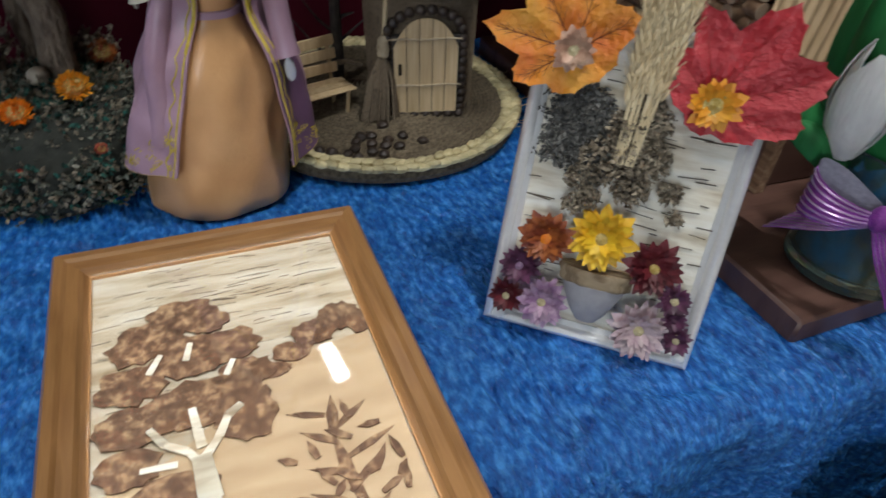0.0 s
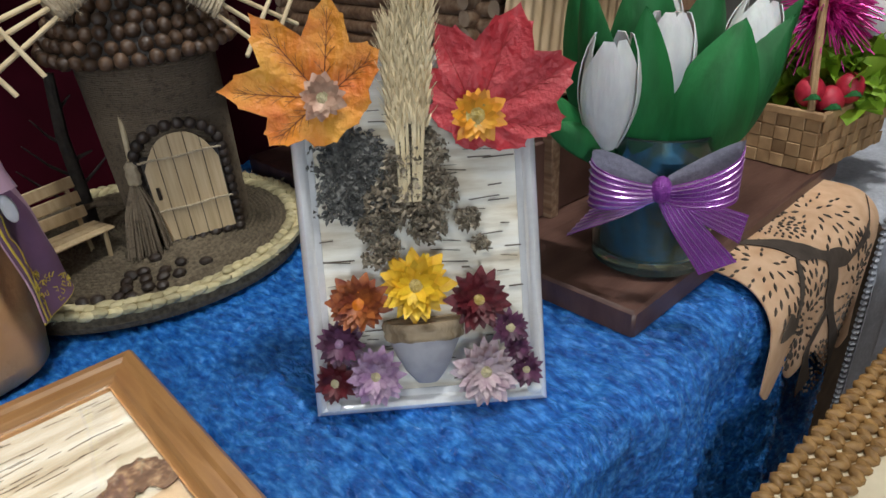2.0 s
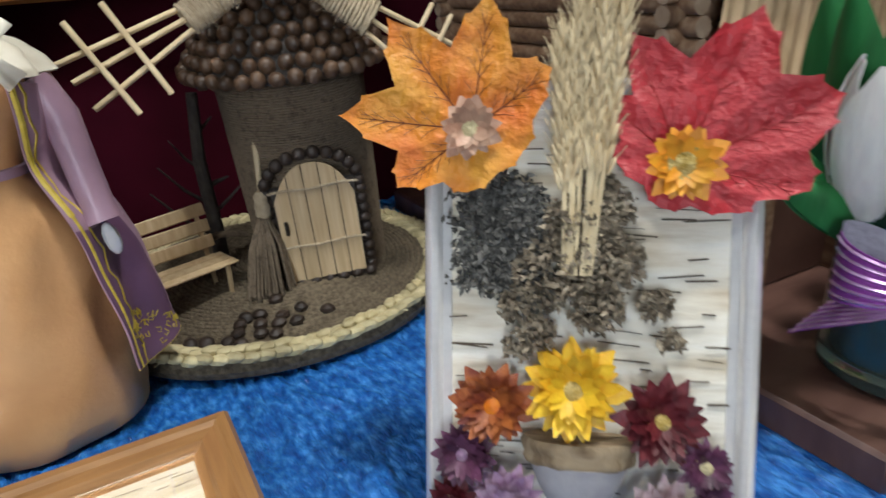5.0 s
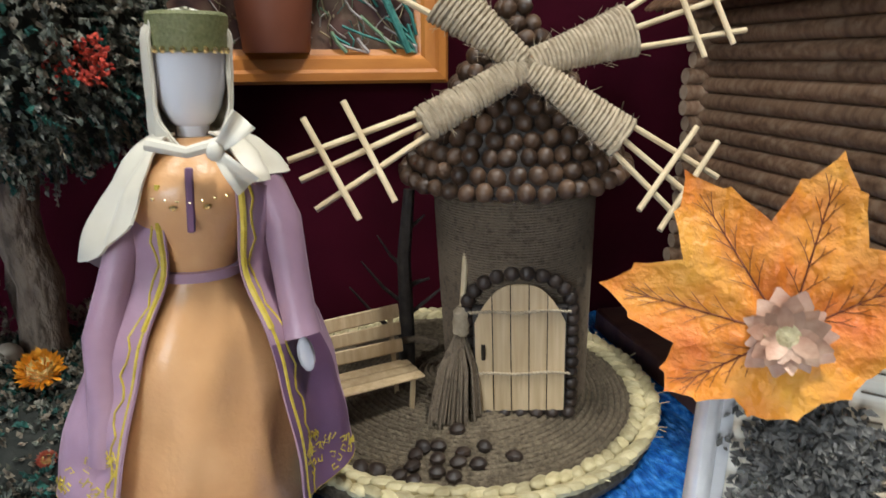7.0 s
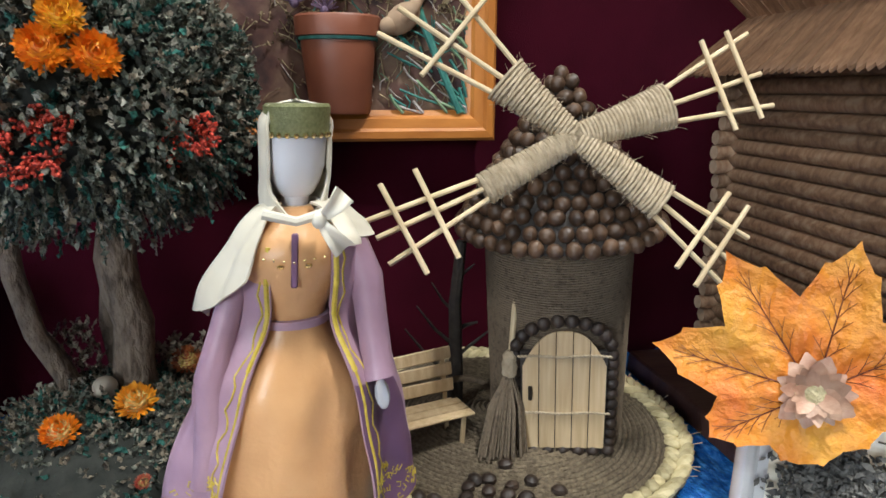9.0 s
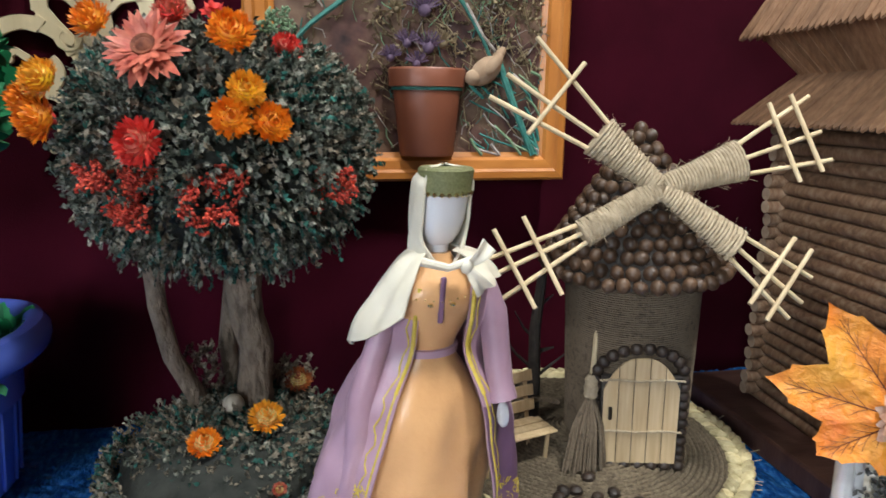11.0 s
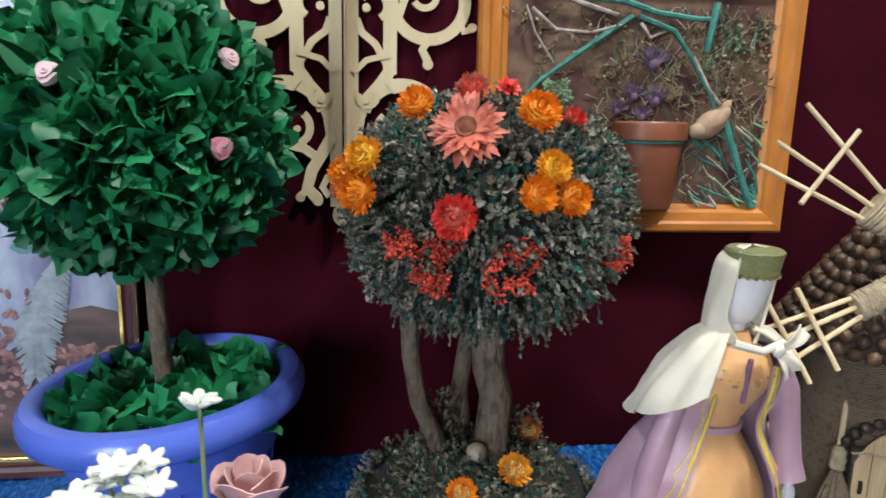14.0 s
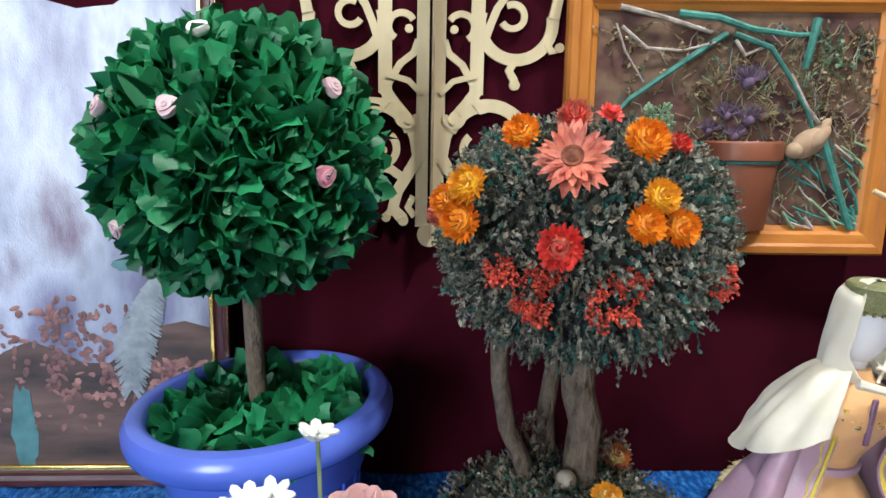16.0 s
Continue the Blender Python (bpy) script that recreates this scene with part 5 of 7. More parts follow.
# sleeves
g.tube([(DX - 0.026, DY - 0.006, 0.966), (DX - 0.031, DY - 0.008, 0.948), (DX - 0.037, DY - 0.012, 0.924), (DX - 0.043, DY - 0.018, 0.90), (DX - 0.044, DY - 0.022, 0.865), (DX - 0.047, DY - 0.022, 0.83)], [0.006, 0.0075, 0.0082, 0.0096, 0.0092, 0.0108], 14)
g.tube([(DX + 0.033, DY - 0.004, 0.972), (DX + 0.041, DY - 0.010, 0.952), (DX + 0.045, DY - 0.018, 0.925), (DX + 0.048, DY - 0.024, 0.905), (DX + 0.050, DY - 0.028, 0.893)], [0.0085, 0.0095, 0.009, 0.009, 0.0105], 14)
g.k = 4
g.ball((DX + 0.052, DY - 0.030, 0.882), 0.0045, 0.004, 0.011, 8, 6, pose(0, 0, 0, 0, -12, 0))
g.k = 3


# head scarf round the face and over the shoulders
def hood_fn(u, v):
    half = 68 - 6 * math.sin(math.pi * v) - 50 * max(0.0, (v - 0.66) / 0.34) ** 1.5
    ang = radians(-90 + 12 + half + (360 - 2 * half) * u)
    side = abs(2 * u - 1)                     # 1 at the opening's edges
    top = 1 - max(0.0, 1 - v / 0.2) ** 2
    r = 0.0184 * math.sqrt(max(0.0, top)) * (1 - 0.12 * v ** 2) + 0.0007 * math.sin(9 * ang + 5 * v) * v + 0.0008 * noise.noise((ang * 2, v * 5, 7))
    r = max(r, 0.0165 * side ** 6)
    return (DX + 0.0005 + r * math.cos(ang), DY + 0.004 + r * math.sin(ang) * 1.02, 1.0495 - 0.06 * v - 0.002 * side ** 4)


g.grid(hood_fn, 48, 20, thick=0.0012)
for u0 in (0.0, 1.0):
    g.tube([hood_fn(u0, 0.06 + 0.94 * q / 16) for q in range(17)], [0.0009] * 17, 6)


def shawl_fn(u, v):
    ang = radians(-90 + 34 + 292 * u)
    left = max(0.0, -math.cos(ang))           # hangs long over one arm and behind, short on the other
    back = max(0.0, math.sin(ang))
    r = 0.012 + 0.027 * v ** 0.7 + (0.007 * left + 0.016 * back * left) * v ** 1.4 + 0.0034 * v * math.sin(ang * 6 + v) + 0.0026 * math.sin(ang * 11 + v * 4) * v + 0.004 * v * noise.noise((ang * 3, v * 3, 4))
    z = 0.9955 - (0.020 + 0.040 * left ** 1.5 + 0.044 * left * back) * v ** 1.5
    return (DX + 0.001 + r * 1.06 * math.cos(ang), DY + 0.002 + r * 0.9 * math.sin(ang), z)


g.grid(shawl_fn, 64, 16, thick=0.0012)
# the knot's two short ends under the chin
def tie(a, b, w, lift):
    a, b = Vector(a), Vector(b)
    s = (b - a).cross(Vector((0, -1, 0))).normalized()
    g.grid(lambda u, v: a.lerp(b, v) + s * w * (2 * u - 1) * (0.3 + 0.7 * v ** 0.7) + Vector((0, -lift * math.sin(math.pi * v) - 0.0018 * math.sin(7 * u + 2 * v) * v, 0)), 10, 10, thick=0.0011)


tie((DX + 0.012, DY - 0.030, 0.991), (DX + 0.024, DY - 0.030, 1.004), 0.006, 0.003)
tie((DX + 0.012, DY - 0.030, 0.990), (DX + 0.025, DY - 0.031, 0.974), 0.006, 0.003)
g.ball((DX + 0.0115, DY - 0.0305, 0.9905), 0.004, 0.003, 0.0045, 10, 7)
g.tube([(DX - 0.016, DY - 0.026, 0.994), (DX, DY - 0.031, 0.9905), (DX + 0.015, DY - 0.027, 0.994)], [0.003, 0.0026, 0.003], 8)
# the whole figure leans forward on its stand
g.v = [(x + 0.012 * (z - 0.752) / 0.217, y - 0.036 * (z - 0.752) / 0.217, z) for x, y, z in g.v]
tagged(part("doll", g, doll_mats), "porcelain doll in gold dress, mauve coat and ivory scarf", "doll")


# ---- moss tree with dried flowers ----
MT = pose(-0.047, 0.705, 0.752)
mt = thing("moss_tree", MT, "topiary tree of grey green dried moss with orange and red flowers", "topiary")


def sprig(g, p, d, ln, n):
    """A short twiglet beset with tiny curled leaves."""
    d = Vector(d).normalized()
    e = p + d * ln
    for q in range(n):
        c = p.lerp(e, (q + 0.5) / n)
        m = Matrix.Translation(c) @ Euler((rnd(0, 6.3), rnd(0, 6.3), rnd(0, 6.3))).to_matrix().to_4x4()
        s = rnd(0.0013, 0.0033)
        g.add([m @ Vector(k) for k in ((-s, 0, 0), (0, -s * 0.6, s * 0.45), (s, 0, 0), (0, s * 0.6, s * 0.45))], [(0, 1, 2, 3)])
    g.tube([p, e], 0.0004, 3, False)


CC, CRX, CRZ = Vector((0.0, 0.0, 0.3005)), 0.111, 0.094


def crown_point(t, ph):
    """Mushroom-like crown: domed above, drawn in below."""
    k = 1 + 0.045 * noise.noise((2.2 * math.cos(t), 2.2 * math.sin(t), ph * 1.5))
    cz = math.sin(ph)
    rx = CRX * k * (max(0.0, math.cos(ph)) ** 0.75)
    return CC + Vector((rx * math.cos(t), rx * math.sin(t) * 0.97, (CRZ * 0.9 if cz > 0 else CRZ * 1.02) * cz * k))


# inner body coloured dark, so gaps between sprigs look shaded
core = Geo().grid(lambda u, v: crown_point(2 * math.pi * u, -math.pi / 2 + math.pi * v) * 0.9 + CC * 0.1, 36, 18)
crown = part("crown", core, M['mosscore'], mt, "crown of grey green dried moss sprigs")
gs = [Geo(), Geo(), Geo()]
for _ in range(5200):
    sph = rnd(-0.97, 1)
    t, ph = rnd(0, 2 * math.pi), math.asin(sph)
    if math.sin(t) > 0.55 and random.random() < 0.75:
        continue
    p = crown_point(t, ph)
    d = (p - CC).normalized() + Vector((rnd(-.6, .6), rnd(-.6, .6), rnd(-.6, .5)))
    gg = gs[0] if random.random() < 0.74 else (gs[1] if random.random() < 0.5 else gs[2])
    ln = rnd(0.006, 0.013) + (0.012 * random.random() if ph < -0.5 and random.random() < 0.25 else 0)
    if ph < -0.6:
        d.z -= 0.8
    sprig(gg, CC + (p - CC) * rnd(0.88, 0.98), d, ln * 1.2, 8)
for gg, mm in zip(gs, ('moss', 'mossteal', 'mossbrown')):
    tagged(part("moss", gg, M[mm], crown), kind="stuff")


def on_crown(wx, wy, wz, lift=0.004):
    """The point of the crown's surface in front of a place, in the tree's own measure, and its normal."""
    p = Vector((wx + 0.035 * (wz - 1), wy, wz - 0.035 * (wx - 0.083))) - MT.translation - CC
    return p + CC, p.normalized()


for nm, x, y, z, r, pm, cm, rows, n, op, cr in (("large coral", -0.088, 0.606, 1.108, 0.0265, 'p_coral', 'p_brown', 3, 22, 0.42, 0.3), ("red", -0.093, 0.597, 1.053, 0.0165, 'p_red', 'p_coral', 6, 18, 1.3, 0.22),
                                               ("orange", -0.040, 0.611, 1.121, 0.0165, 'p_orange', 'p_amber', 6, 18, 1.3, 0.22), ("amber", -0.031, 0.600, 1.087, 0.0135, 'p_amber', 'p_yellow', 6, 18, 1.3, 0.22),
                                               ("orange", -0.040, 0.597, 1.070, 0.0145, 'p_orange', 'p_amber', 6, 18, 1.3, 0.22), ("orange", -0.016, 0.601, 1.068, 0.0145, 'p_orange', 'p_amber', 5, 18, 1.1, 0.25),
                                               ("amber", -0.150, 0.626, 1.087, 0.015, 'p_amber', 'p_yellow', 6, 18, 1.3, 0.22), ("orange", -0.153, 0.626, 1.063, 0.0165, 'p_orange', 'p_amber', 5, 18, 1.1, 0.25), ("orange", -0.163, 0.636, 1.074, 0.013, 'p_orange', 'p_amber', 5, 16, 1.2, 0.25),
                                               ("orange", -0.119, 0.618, 1.122, 0.0135, 'p_orange', 'p_amber', 5, 16, 1.2, 0.25), ("coral", -0.078, 0.648, 1.134, 0.014, 'p_coral', 'p_red', 5, 16, 1.2, 0.25), ("red", -0.006, 0.645, 1.117, 0.0125, 'p_red', 'p_coral', 6, 16, 1.3, 0.25),
                                               ("coral", -0.052, 0.652, 1.137, 0.010, 'p_red', 'p_coral', 3, 13, 1.0, 0.25), ("coral", -0.163, 0.68, 1.06, 0.013, 'p_coral', 'p_red', 5, 16, 1.2, 0.25)):
    p, d = on_crown(x, y, z)
    if op > 1:
        pompom(mt, p, d + Vector((0, -0.15, 0.1)), r * 0.8, M[pm], M[cm], "%s dried straw flower" % nm)
    else:
        dry_flower(mt, p, d + Vector((0, -0.15, 0.1)), r, M[pm], M[cm], rows, n, op, label="%s dried straw flower" % nm, cr=cr, curl=0.5)
for x, y, z, r in ((-0.052, 0.604, 1.016, 0.019), (-0.042, 0.602, 1.03, 0.012), (-0.112, 0.618, 1.022, 0.017), (-0.095, 0.612, 1.028, 0.010), (-0.126, 0.63, 1.032, 0.012), (0.024, 0.632, 1.024, 0.018), (-0.1, 0.612, 1.006, 0.009), (-0.012, 0.675, 1.135, 0.011)):
    p, d = on_crown(x, y, z)
    g = Geo()
    knots = [p + Vector((rnd(-1, 1) * r, rnd(-0.5, 0.3) * r * 0.7, rnd(-1, 1) * r * 0.85)) for _ in range(int(r * 1300))]
    for c in knots:
        if (c - p).length > r:
            continue
        for _ in range(15):
            o = Vector((rnd(-1, 1), rnd(-1, 1), rnd(-1, 1)))
            g.ball(c + o * 0.0042, rnd(0.0008, 0.0015), rnd(0.0008, 0.0015), rnd(0.001, 0.002), 5, 4, facing(d + o))
    part("floret_tuft", g, M['sage'] if r == 0.011 else M['berry'], mt, "tuft of red dried florets")
# trunks
part("trunk", Geo().tube([(0.014, 0.006, 0.07), (0.013, 0.008, 0.095), (0.016, 0.010, 0.13), (0.009, 0.012, 0.155), (0.007, 0.013, 0.18), (0.013, 0.014, 0.215), (0.01, 0.014, 0.26)], [0.016, 0.0148, 0.0145, 0.0142, 0.0146, 0.0142, 0.014], 14), M['trunk'], mt, "crooked grey brown branch trunk")
part("trunk", Geo().tube([(-0.028, 0.016, 0.06), (-0.037, 0.014, 0.092), (-0.052, 0.012, 0.125), (-0.06, 0.01, 0.17), (-0.062, 0.01, 0.21), (-0.056, 0.01, 0.25)], [0.0085, 0.0082, 0.0076, 0.0075, 0.0075, 0.007], 12), M['trunk'], mt, "thin curved branch trunk")
part("trunk", Geo().tube([(-0.004, 0.05, 0.06), (-0.01, 0.05, 0.12), (-0.004, 0.05, 0.17), (0.004, 0.044, 0.25)], [0.0085, 0.0082, 0.0076, 0.007], 12), M['trunk'], mt, "thin curved branch trunk")
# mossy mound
# its body has the same painted-in shade under the sprigs
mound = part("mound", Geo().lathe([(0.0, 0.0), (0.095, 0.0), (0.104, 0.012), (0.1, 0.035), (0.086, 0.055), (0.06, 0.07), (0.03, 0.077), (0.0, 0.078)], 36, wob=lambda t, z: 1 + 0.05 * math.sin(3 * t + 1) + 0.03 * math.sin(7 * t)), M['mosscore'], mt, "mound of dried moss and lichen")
gs = [Geo(), Geo(), Geo()]
for _ in range(4200):
    t, q = rnd(0, 6.283), rnd(0, 1)
    r = 0.104 * math.sqrt(q)
    z = 0.078 - 0.07 * (r / 0.104) ** 3 + rnd(-0.006, 0.003)
    if q > 0.62:
        z = rnd(0.004, 0.05)
        r = 0.105 - 0.2 * max(0, z - 0.03)
    p = Vector((r * math.cos(t), r * math.sin(t), z))
    sprig(gs[random.choice((0, 0, 1, 2, 2))], p, (math.cos(t) * r * 8 + rnd(-1, 1), math.sin(t) * r * 8 + rnd(-1, 1), rnd(0, 1.2)), rnd(0.007, 0.016), 6)
for gg, mm in zip(gs, ('moss', 'mossteal', 'mossbrown')):
    tagged(part("moss", gg, M[mm], mound), kind="stuff")
for x, y, z, r, pm in ((0.022, -0.042, 0.088, 0.0125, 'p_amber'), (-0.024, -0.055, 0.078, 0.011, 'p_orange'), (0.05, 0.02, 0.09, 0.011, 'p_rust'), (-0.06, -0.085, 0.04, 0.008, 'p_amber'), (0.0, -0.097, 0.03, 0.006, 'p_red'), (-0.03, -0.09, 0.042, 0.005, 'p_red'), (0.03, -0.085, 0.05, 0.005, 'p_coral')):
    pompom(mt, (x, y, z), (0, -0.5, 1), r, M[pm], M['p_centre'], "orange dried straw flower")
shell = Geo().ball((-0.004, -0.012, 0.088), 0.009, 0.009, 0.0088, 14, 9)
part("shell", shell, M['walnut'], mt, "pale round snail shell")
g = Geo()
for _ in range(60):
    p = Vector((-0.03 + rnd(-.015, .015), 0.03 + rnd(-.01, .01), 0.08 + rnd(0, 0.04)))
    sprig(g, p, (rnd(-1, 1), rnd(-1, 1), 1), 0.012, 6)
for _ in range(60):
    sprig(g, Vector((0.045 + rnd(-.02, .02), 0.03 + rnd(-.01, .01), 0.075 + rnd(0, 0.025))), (rnd(-1, 1), rnd(-1, 1), 1), 0.012, 6)
tagged(part("brown_brush", g, M['mossbrown'], mt, "brown dried sprigs by the trunks"), kind="stuff")


# ---- paper topiary in the blue pot ----
PT = pose(-0.303, 0.743, 0.757, 0, -3.6, 0)
pt = thing("paper_topiary", PT, "ball tree of green paper in a glossy blue plastic pot", "topiary")
pot = part("pot", Geo().lathe([(r, 1.11 * z) for r, z in [(0.0, 0.0), (0.066, 0.0), (0.07, 0.004), (0.084, 0.09), (0.089, 0.1), (0.107, 0.1025), (0.1125, 0.107), (0.1145, 0.114), (0.1135, 0.121), (0.109, 0.1265), (0.101, 0.128), (0.0955, 0.1255), (0.0925, 0.12), (0.089, 0.1), (0.086, 0.07), (0.0, 0.07)]], 64), M['pot'], pt, "glossy blue plastic flowerpot")
for k in range(24):
    a = 2 * math.pi * k / 24
    part("rib", Geo().tube([(0.0715 * math.cos(a), 0.0715 * math.sin(a), 0.006), (0.085 * math.cos(a), 0.085 * math.sin(a), 0.102)], 0.0016, 6), M['pot'], pot)
part("soil", Geo().grid(lambda u, v: ((0.0895 * math.sqrt(u)) * math.cos(6.2832 * v), (0.0895 * math.sqrt(u)) * math.sin(6.2832 * v), 0.107 + 0.006 * noise.noise((u * 6, 5 * math.cos(6.28 * v), 5 * math.sin(6.28 * v)))), 14, 40), M['soil'], pt, "dry brown soil")
ball_c = PT.inverted() @ Vector((-0.317, 0.735, 1.101))
part("trunk", Geo().tube([(-0.001, -0.004, 0.085), (-0.002, -0.003, 0.13), (-0.001, -0.006, 0.17), tuple(ball_c * 0.97)], [0.0088, 0.0083, 0.008, 0.008], 12), M['trunk'], pt, "straight grey brown stick trunk")
BR = 0.0905
# inner ball in darkened green gives the folds their painted shade
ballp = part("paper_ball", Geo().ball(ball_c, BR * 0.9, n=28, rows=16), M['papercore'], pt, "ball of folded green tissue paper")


def paper_sheet(size, seed, flat=0.0):
    """A square of paper pinched at its middle, with loose, folded corners."""
    n = 7
    g = Geo()

    def fn(u, v):
        x, y = (u - 0.5) * size, (v - 0.5) * size
        d = max(abs(u - 0.5), abs(v - 0.5)) * 2
        a = math.atan2(y, x)
        h = size * (0.62 - flat) * d ** 0.8 * (1 + 0.55 * math.sin(a * (2 + seed % 2) + seed)) + size * 0.2 * noise.noise((u * 3.4 + seed, v * 3.4, seed * 1.7))
        k = 1 - 0.3 * (1 - flat) * d * (0.6 + 0.4 * math.sin(a * 3 + seed * 2))
        return (x * k + 0.12 * size * noise.noise((u * 2, seed, v * 2)), y * k, h)
    return g.grid(fn, n, n)


sheets = [paper_sheet(0.037 + 0.003 * (k % 4), k * 2.13, 0.16) for k in range(12)]
sheet_meshes = [g.mesh("paper_leaf", M['paper']) for g in sheets]
rest, count = Geo(), 0
NS = 760
for k in range(NS):
    z = 1 - 2 * (k + 0.5) / NS
    a = k * 2.399963 + rnd(-0.2, 0.2)
    d = Vector((math.sqrt(1 - z * z) * math.cos(a), math.sqrt(1 - z * z) * math.sin(a), z))
    if d.z < -0.93:
        continue
    m = facing(d + Vector((rnd(-.45, .45), rnd(-.45, .45), rnd(-.45, .45))), (rnd(-1, 1), rnd(-1, 1), rnd(-1, 1)), ball_c + d * (BR * rnd(0.86, 0.93)))
    if d.y < 0.05 and count < 296:
        part("paper_leaf", sheet_meshes[k % 12], None, ballp, m=m)
        count += 1
    else:
        s = sheets[k % 12]
        rest.add([m @ Vector(p) for p in s.v], s.f)
tagged(part("paper_rest", rest, M['paper'], ballp), kind="stuff")
for k in range(95):
    a, r = rnd(0, 6.283), 0.083 * math.sqrt(rnd(0.02, 1))
    m = pose(r * math.cos(a), r * math.sin(a), 0.110 + rnd(0, 0.008), rnd(-50, 50), rnd(-50, 50), rnd(0, 360))
    if not (abs(a - 4.2) < 0.35 and r > 0.02):
        part("loose_leaf", sheet_meshes[k % 12], None, pt, m=m)


def paper_rose(parent, at, normal, r, material):
    g = Geo()
    pr = [(0.15 * r, 0.0), (0.75 * r, 0.1 * r), (r, 0.5 * r), (0.92 * r, 0.95 * r)]
    g.lathe(pr, 12, wob=lambda t, z: 1 + 0.12 * math.sin(3 * t))
    g.lathe([(0.2 * r, 0.2 * r), (0.62 * r, 0.5 * r), (0.6 * r, 1.1 * r)], 10, wob=lambda t, z: 1 + 0.15 * math.sin(2 * t))
    g.tube([(0.35 * r * math.cos(q) * (1 - q / 14), 0.35 * r * math.sin(q) * (1 - q / 14), 1.0 * r + 0.02 * r * q) for q in [i * 0.6 for i in range(16)]], 0.12 * r, 5)
    part("paper_rose", g, material, parent, "small folded pink paper rose", m=facing(normal, (0.2, 0, 1), at))


for x, y, z, mm in ((-0.345, 0.618, 1.138, 'rose'), (-0.239, 0.645, 1.087, 'rosepink'), (-0.412, 0.658, 1.138, 'rose'), (-0.404, 0.645, 1.038, 'rose'), (-0.335, 0.668, 1.196, 'gluewhite'), (-0.232, 0.67, 1.155, 'rose')):
    p = PT.inverted() @ Vector((x + 0.003, y, z + 0.010))
    d = (p - ball_c).normalized()
    paper_rose(pt, ball_c + d * (BR + 0.016), d, 0.0078, M[mm])

# ---- pale plywood fretwork on the partition ----
FR = WALL @ pose(-0.073, -0.0065, 0)
fret = thing("fretwork_panel", FR, "pale plywood fretwork ornament hung on the burgundy partition", "ornament")
FS = 0.00057


def fx(px, py, side):
    return Vector(((px - 762) * FS * side, 0, 1.2435 - py * FS * 0.98))


def strip(g, pts, w, side, dep):
    """A flat strip of plywood along points, with rounded ends."""
    P = [fx(x, y, side) for x, y in pts]
    w *= FS / 2
    L, R = [], []
    for i, p in enumerate(P):
        d = (P[min(i + 1, len(P) - 1)] - P[max(i - 1, 0)]).normalized()
        nn = Vector((-d.z, 0, d.x))
        L.append(p + nn * w)
        R.append(p - nn * w)
    n = len(P)
    y0, y1 = -dep, 0.0035
    vs = [Vector((q.x, y0, q.z)) for q in L + R] + [Vector((q.x, y1, q.z)) for q in L + R]
    fs = []
    for i in range(n - 1):
        fs += [(i, i + 1, n + i + 1, n + i), (2 * n + i + 1, 2 * n + i, 3 * n + i, 3 * n + i + 1), (i + 1, i, 2 * n + i, 2 * n + i + 1), (n + i, n + i + 1, 3 * n + i + 1, 3 * n + i)]
    fs += [(0, n, 3 * n, 2 * n), (n - 1, 3 * n - 1, 4 * n - 1, 2 * n - 1)]
    g.add(vs, fs)


def disc(g, px, py, r, side, dep):
    c = fx(px, py, side)
    g.lathe([(0, 0), (r * FS, 0), (r * FS, dep + 0.0035), (0, dep + 0.0035)], 14, Matrix.Translation((c.x, 0.0035, c.z)) @ pose(0, 0, 0, 90, 0, 0))


def circ(cx, cy, r, a0, a1, n=18):
    return [(cx + r * math.cos(radians(a0 + (a1 - a0) * i / n)), cy + r * math.sin(radians(a0 + (a1 - a0) * i / n))) for i in range(n + 1)]


STRIPS = [([(776, -95), (776, 385)], 21), ([(840, -95), (840, 60), (840, 150)], 23), ([(840, 145), (822, 170), (800, 195), (788, 225), (782, 265)], 20), ([(838, 140), (815, 100), (792, 82), (784, 60)], 12),
          (circ(812, 38, 22, 60, -150), 11), (circ(905, 28, 62, 195, -10), 20), ([(852, 60), (862, 30), (872, 5), (890, -20), (886, -60)], 13), (circ(898, 18, 20, 150, -120), 11), ([(905, 90), (895, 108), (905, 126)], 14), ([(958, 60), (966, 74), (978, 70)], 12),
          (circ(862, 238, 70, 200, 365), 22), ([(932, 240), (928, 262), (915, 276)], 16), (circ(850, 245, 30, 40, 230), 13), ([(805, 300), (830, 282), (856, 276), (872, 262)], 15), ([(862, 225), (880, 212), (892, 224)], 11), ([(784, 262), (800, 290), (818, 320), (826, 352), (808, 372)], 20),
          ([(790, 330), (800, 350), (788, 366)], 12), ([(822, 350), (838, 366)], 12), ([(778, 150), (800, 128), (838, 118)], 10), (circ(803, 190, 16, -60, 200), 9), ([(866, 170), (850, 176), (838, 160)], 16), ([(890, -95), (940, -60), (975, -20), (968, 20)], 18)]
for side in (1, -1):
    g = Geo()
    for k, (pts, w) in enumerate(STRIPS):
        strip(g, pts, w, side, 0.0008 + 0.00008 * k)
    for k, (px, py, r) in enumerate(((800, 42, 7), (905, 132, 9), (980, 68, 8), (915, 280, 9), (872, 262, 9), (808, 374, 9), (892, 226, 8), (886, -62, 9), (800, 196, 6), (838, 368, 8), (842, 248, 6))):
        disc(g, px, py, r, side, 0.0028 + 0.00008 * k)
    part("fretwork_half", g, M['ply'], fret, "cut scroll half of pale plywood", smooth=False)
g = Geo()
disc(g, 762, 400, 21, 1, 0.0036)
part("drop", g, M['ply'], fret, smooth=False)
part("middle_edge", Geo().box(0.0022, 0.022, 0.29, pose(0.0015, -0.011, 1.165)), M['plyedge'], fret, "upright plywood edge", smooth=False)

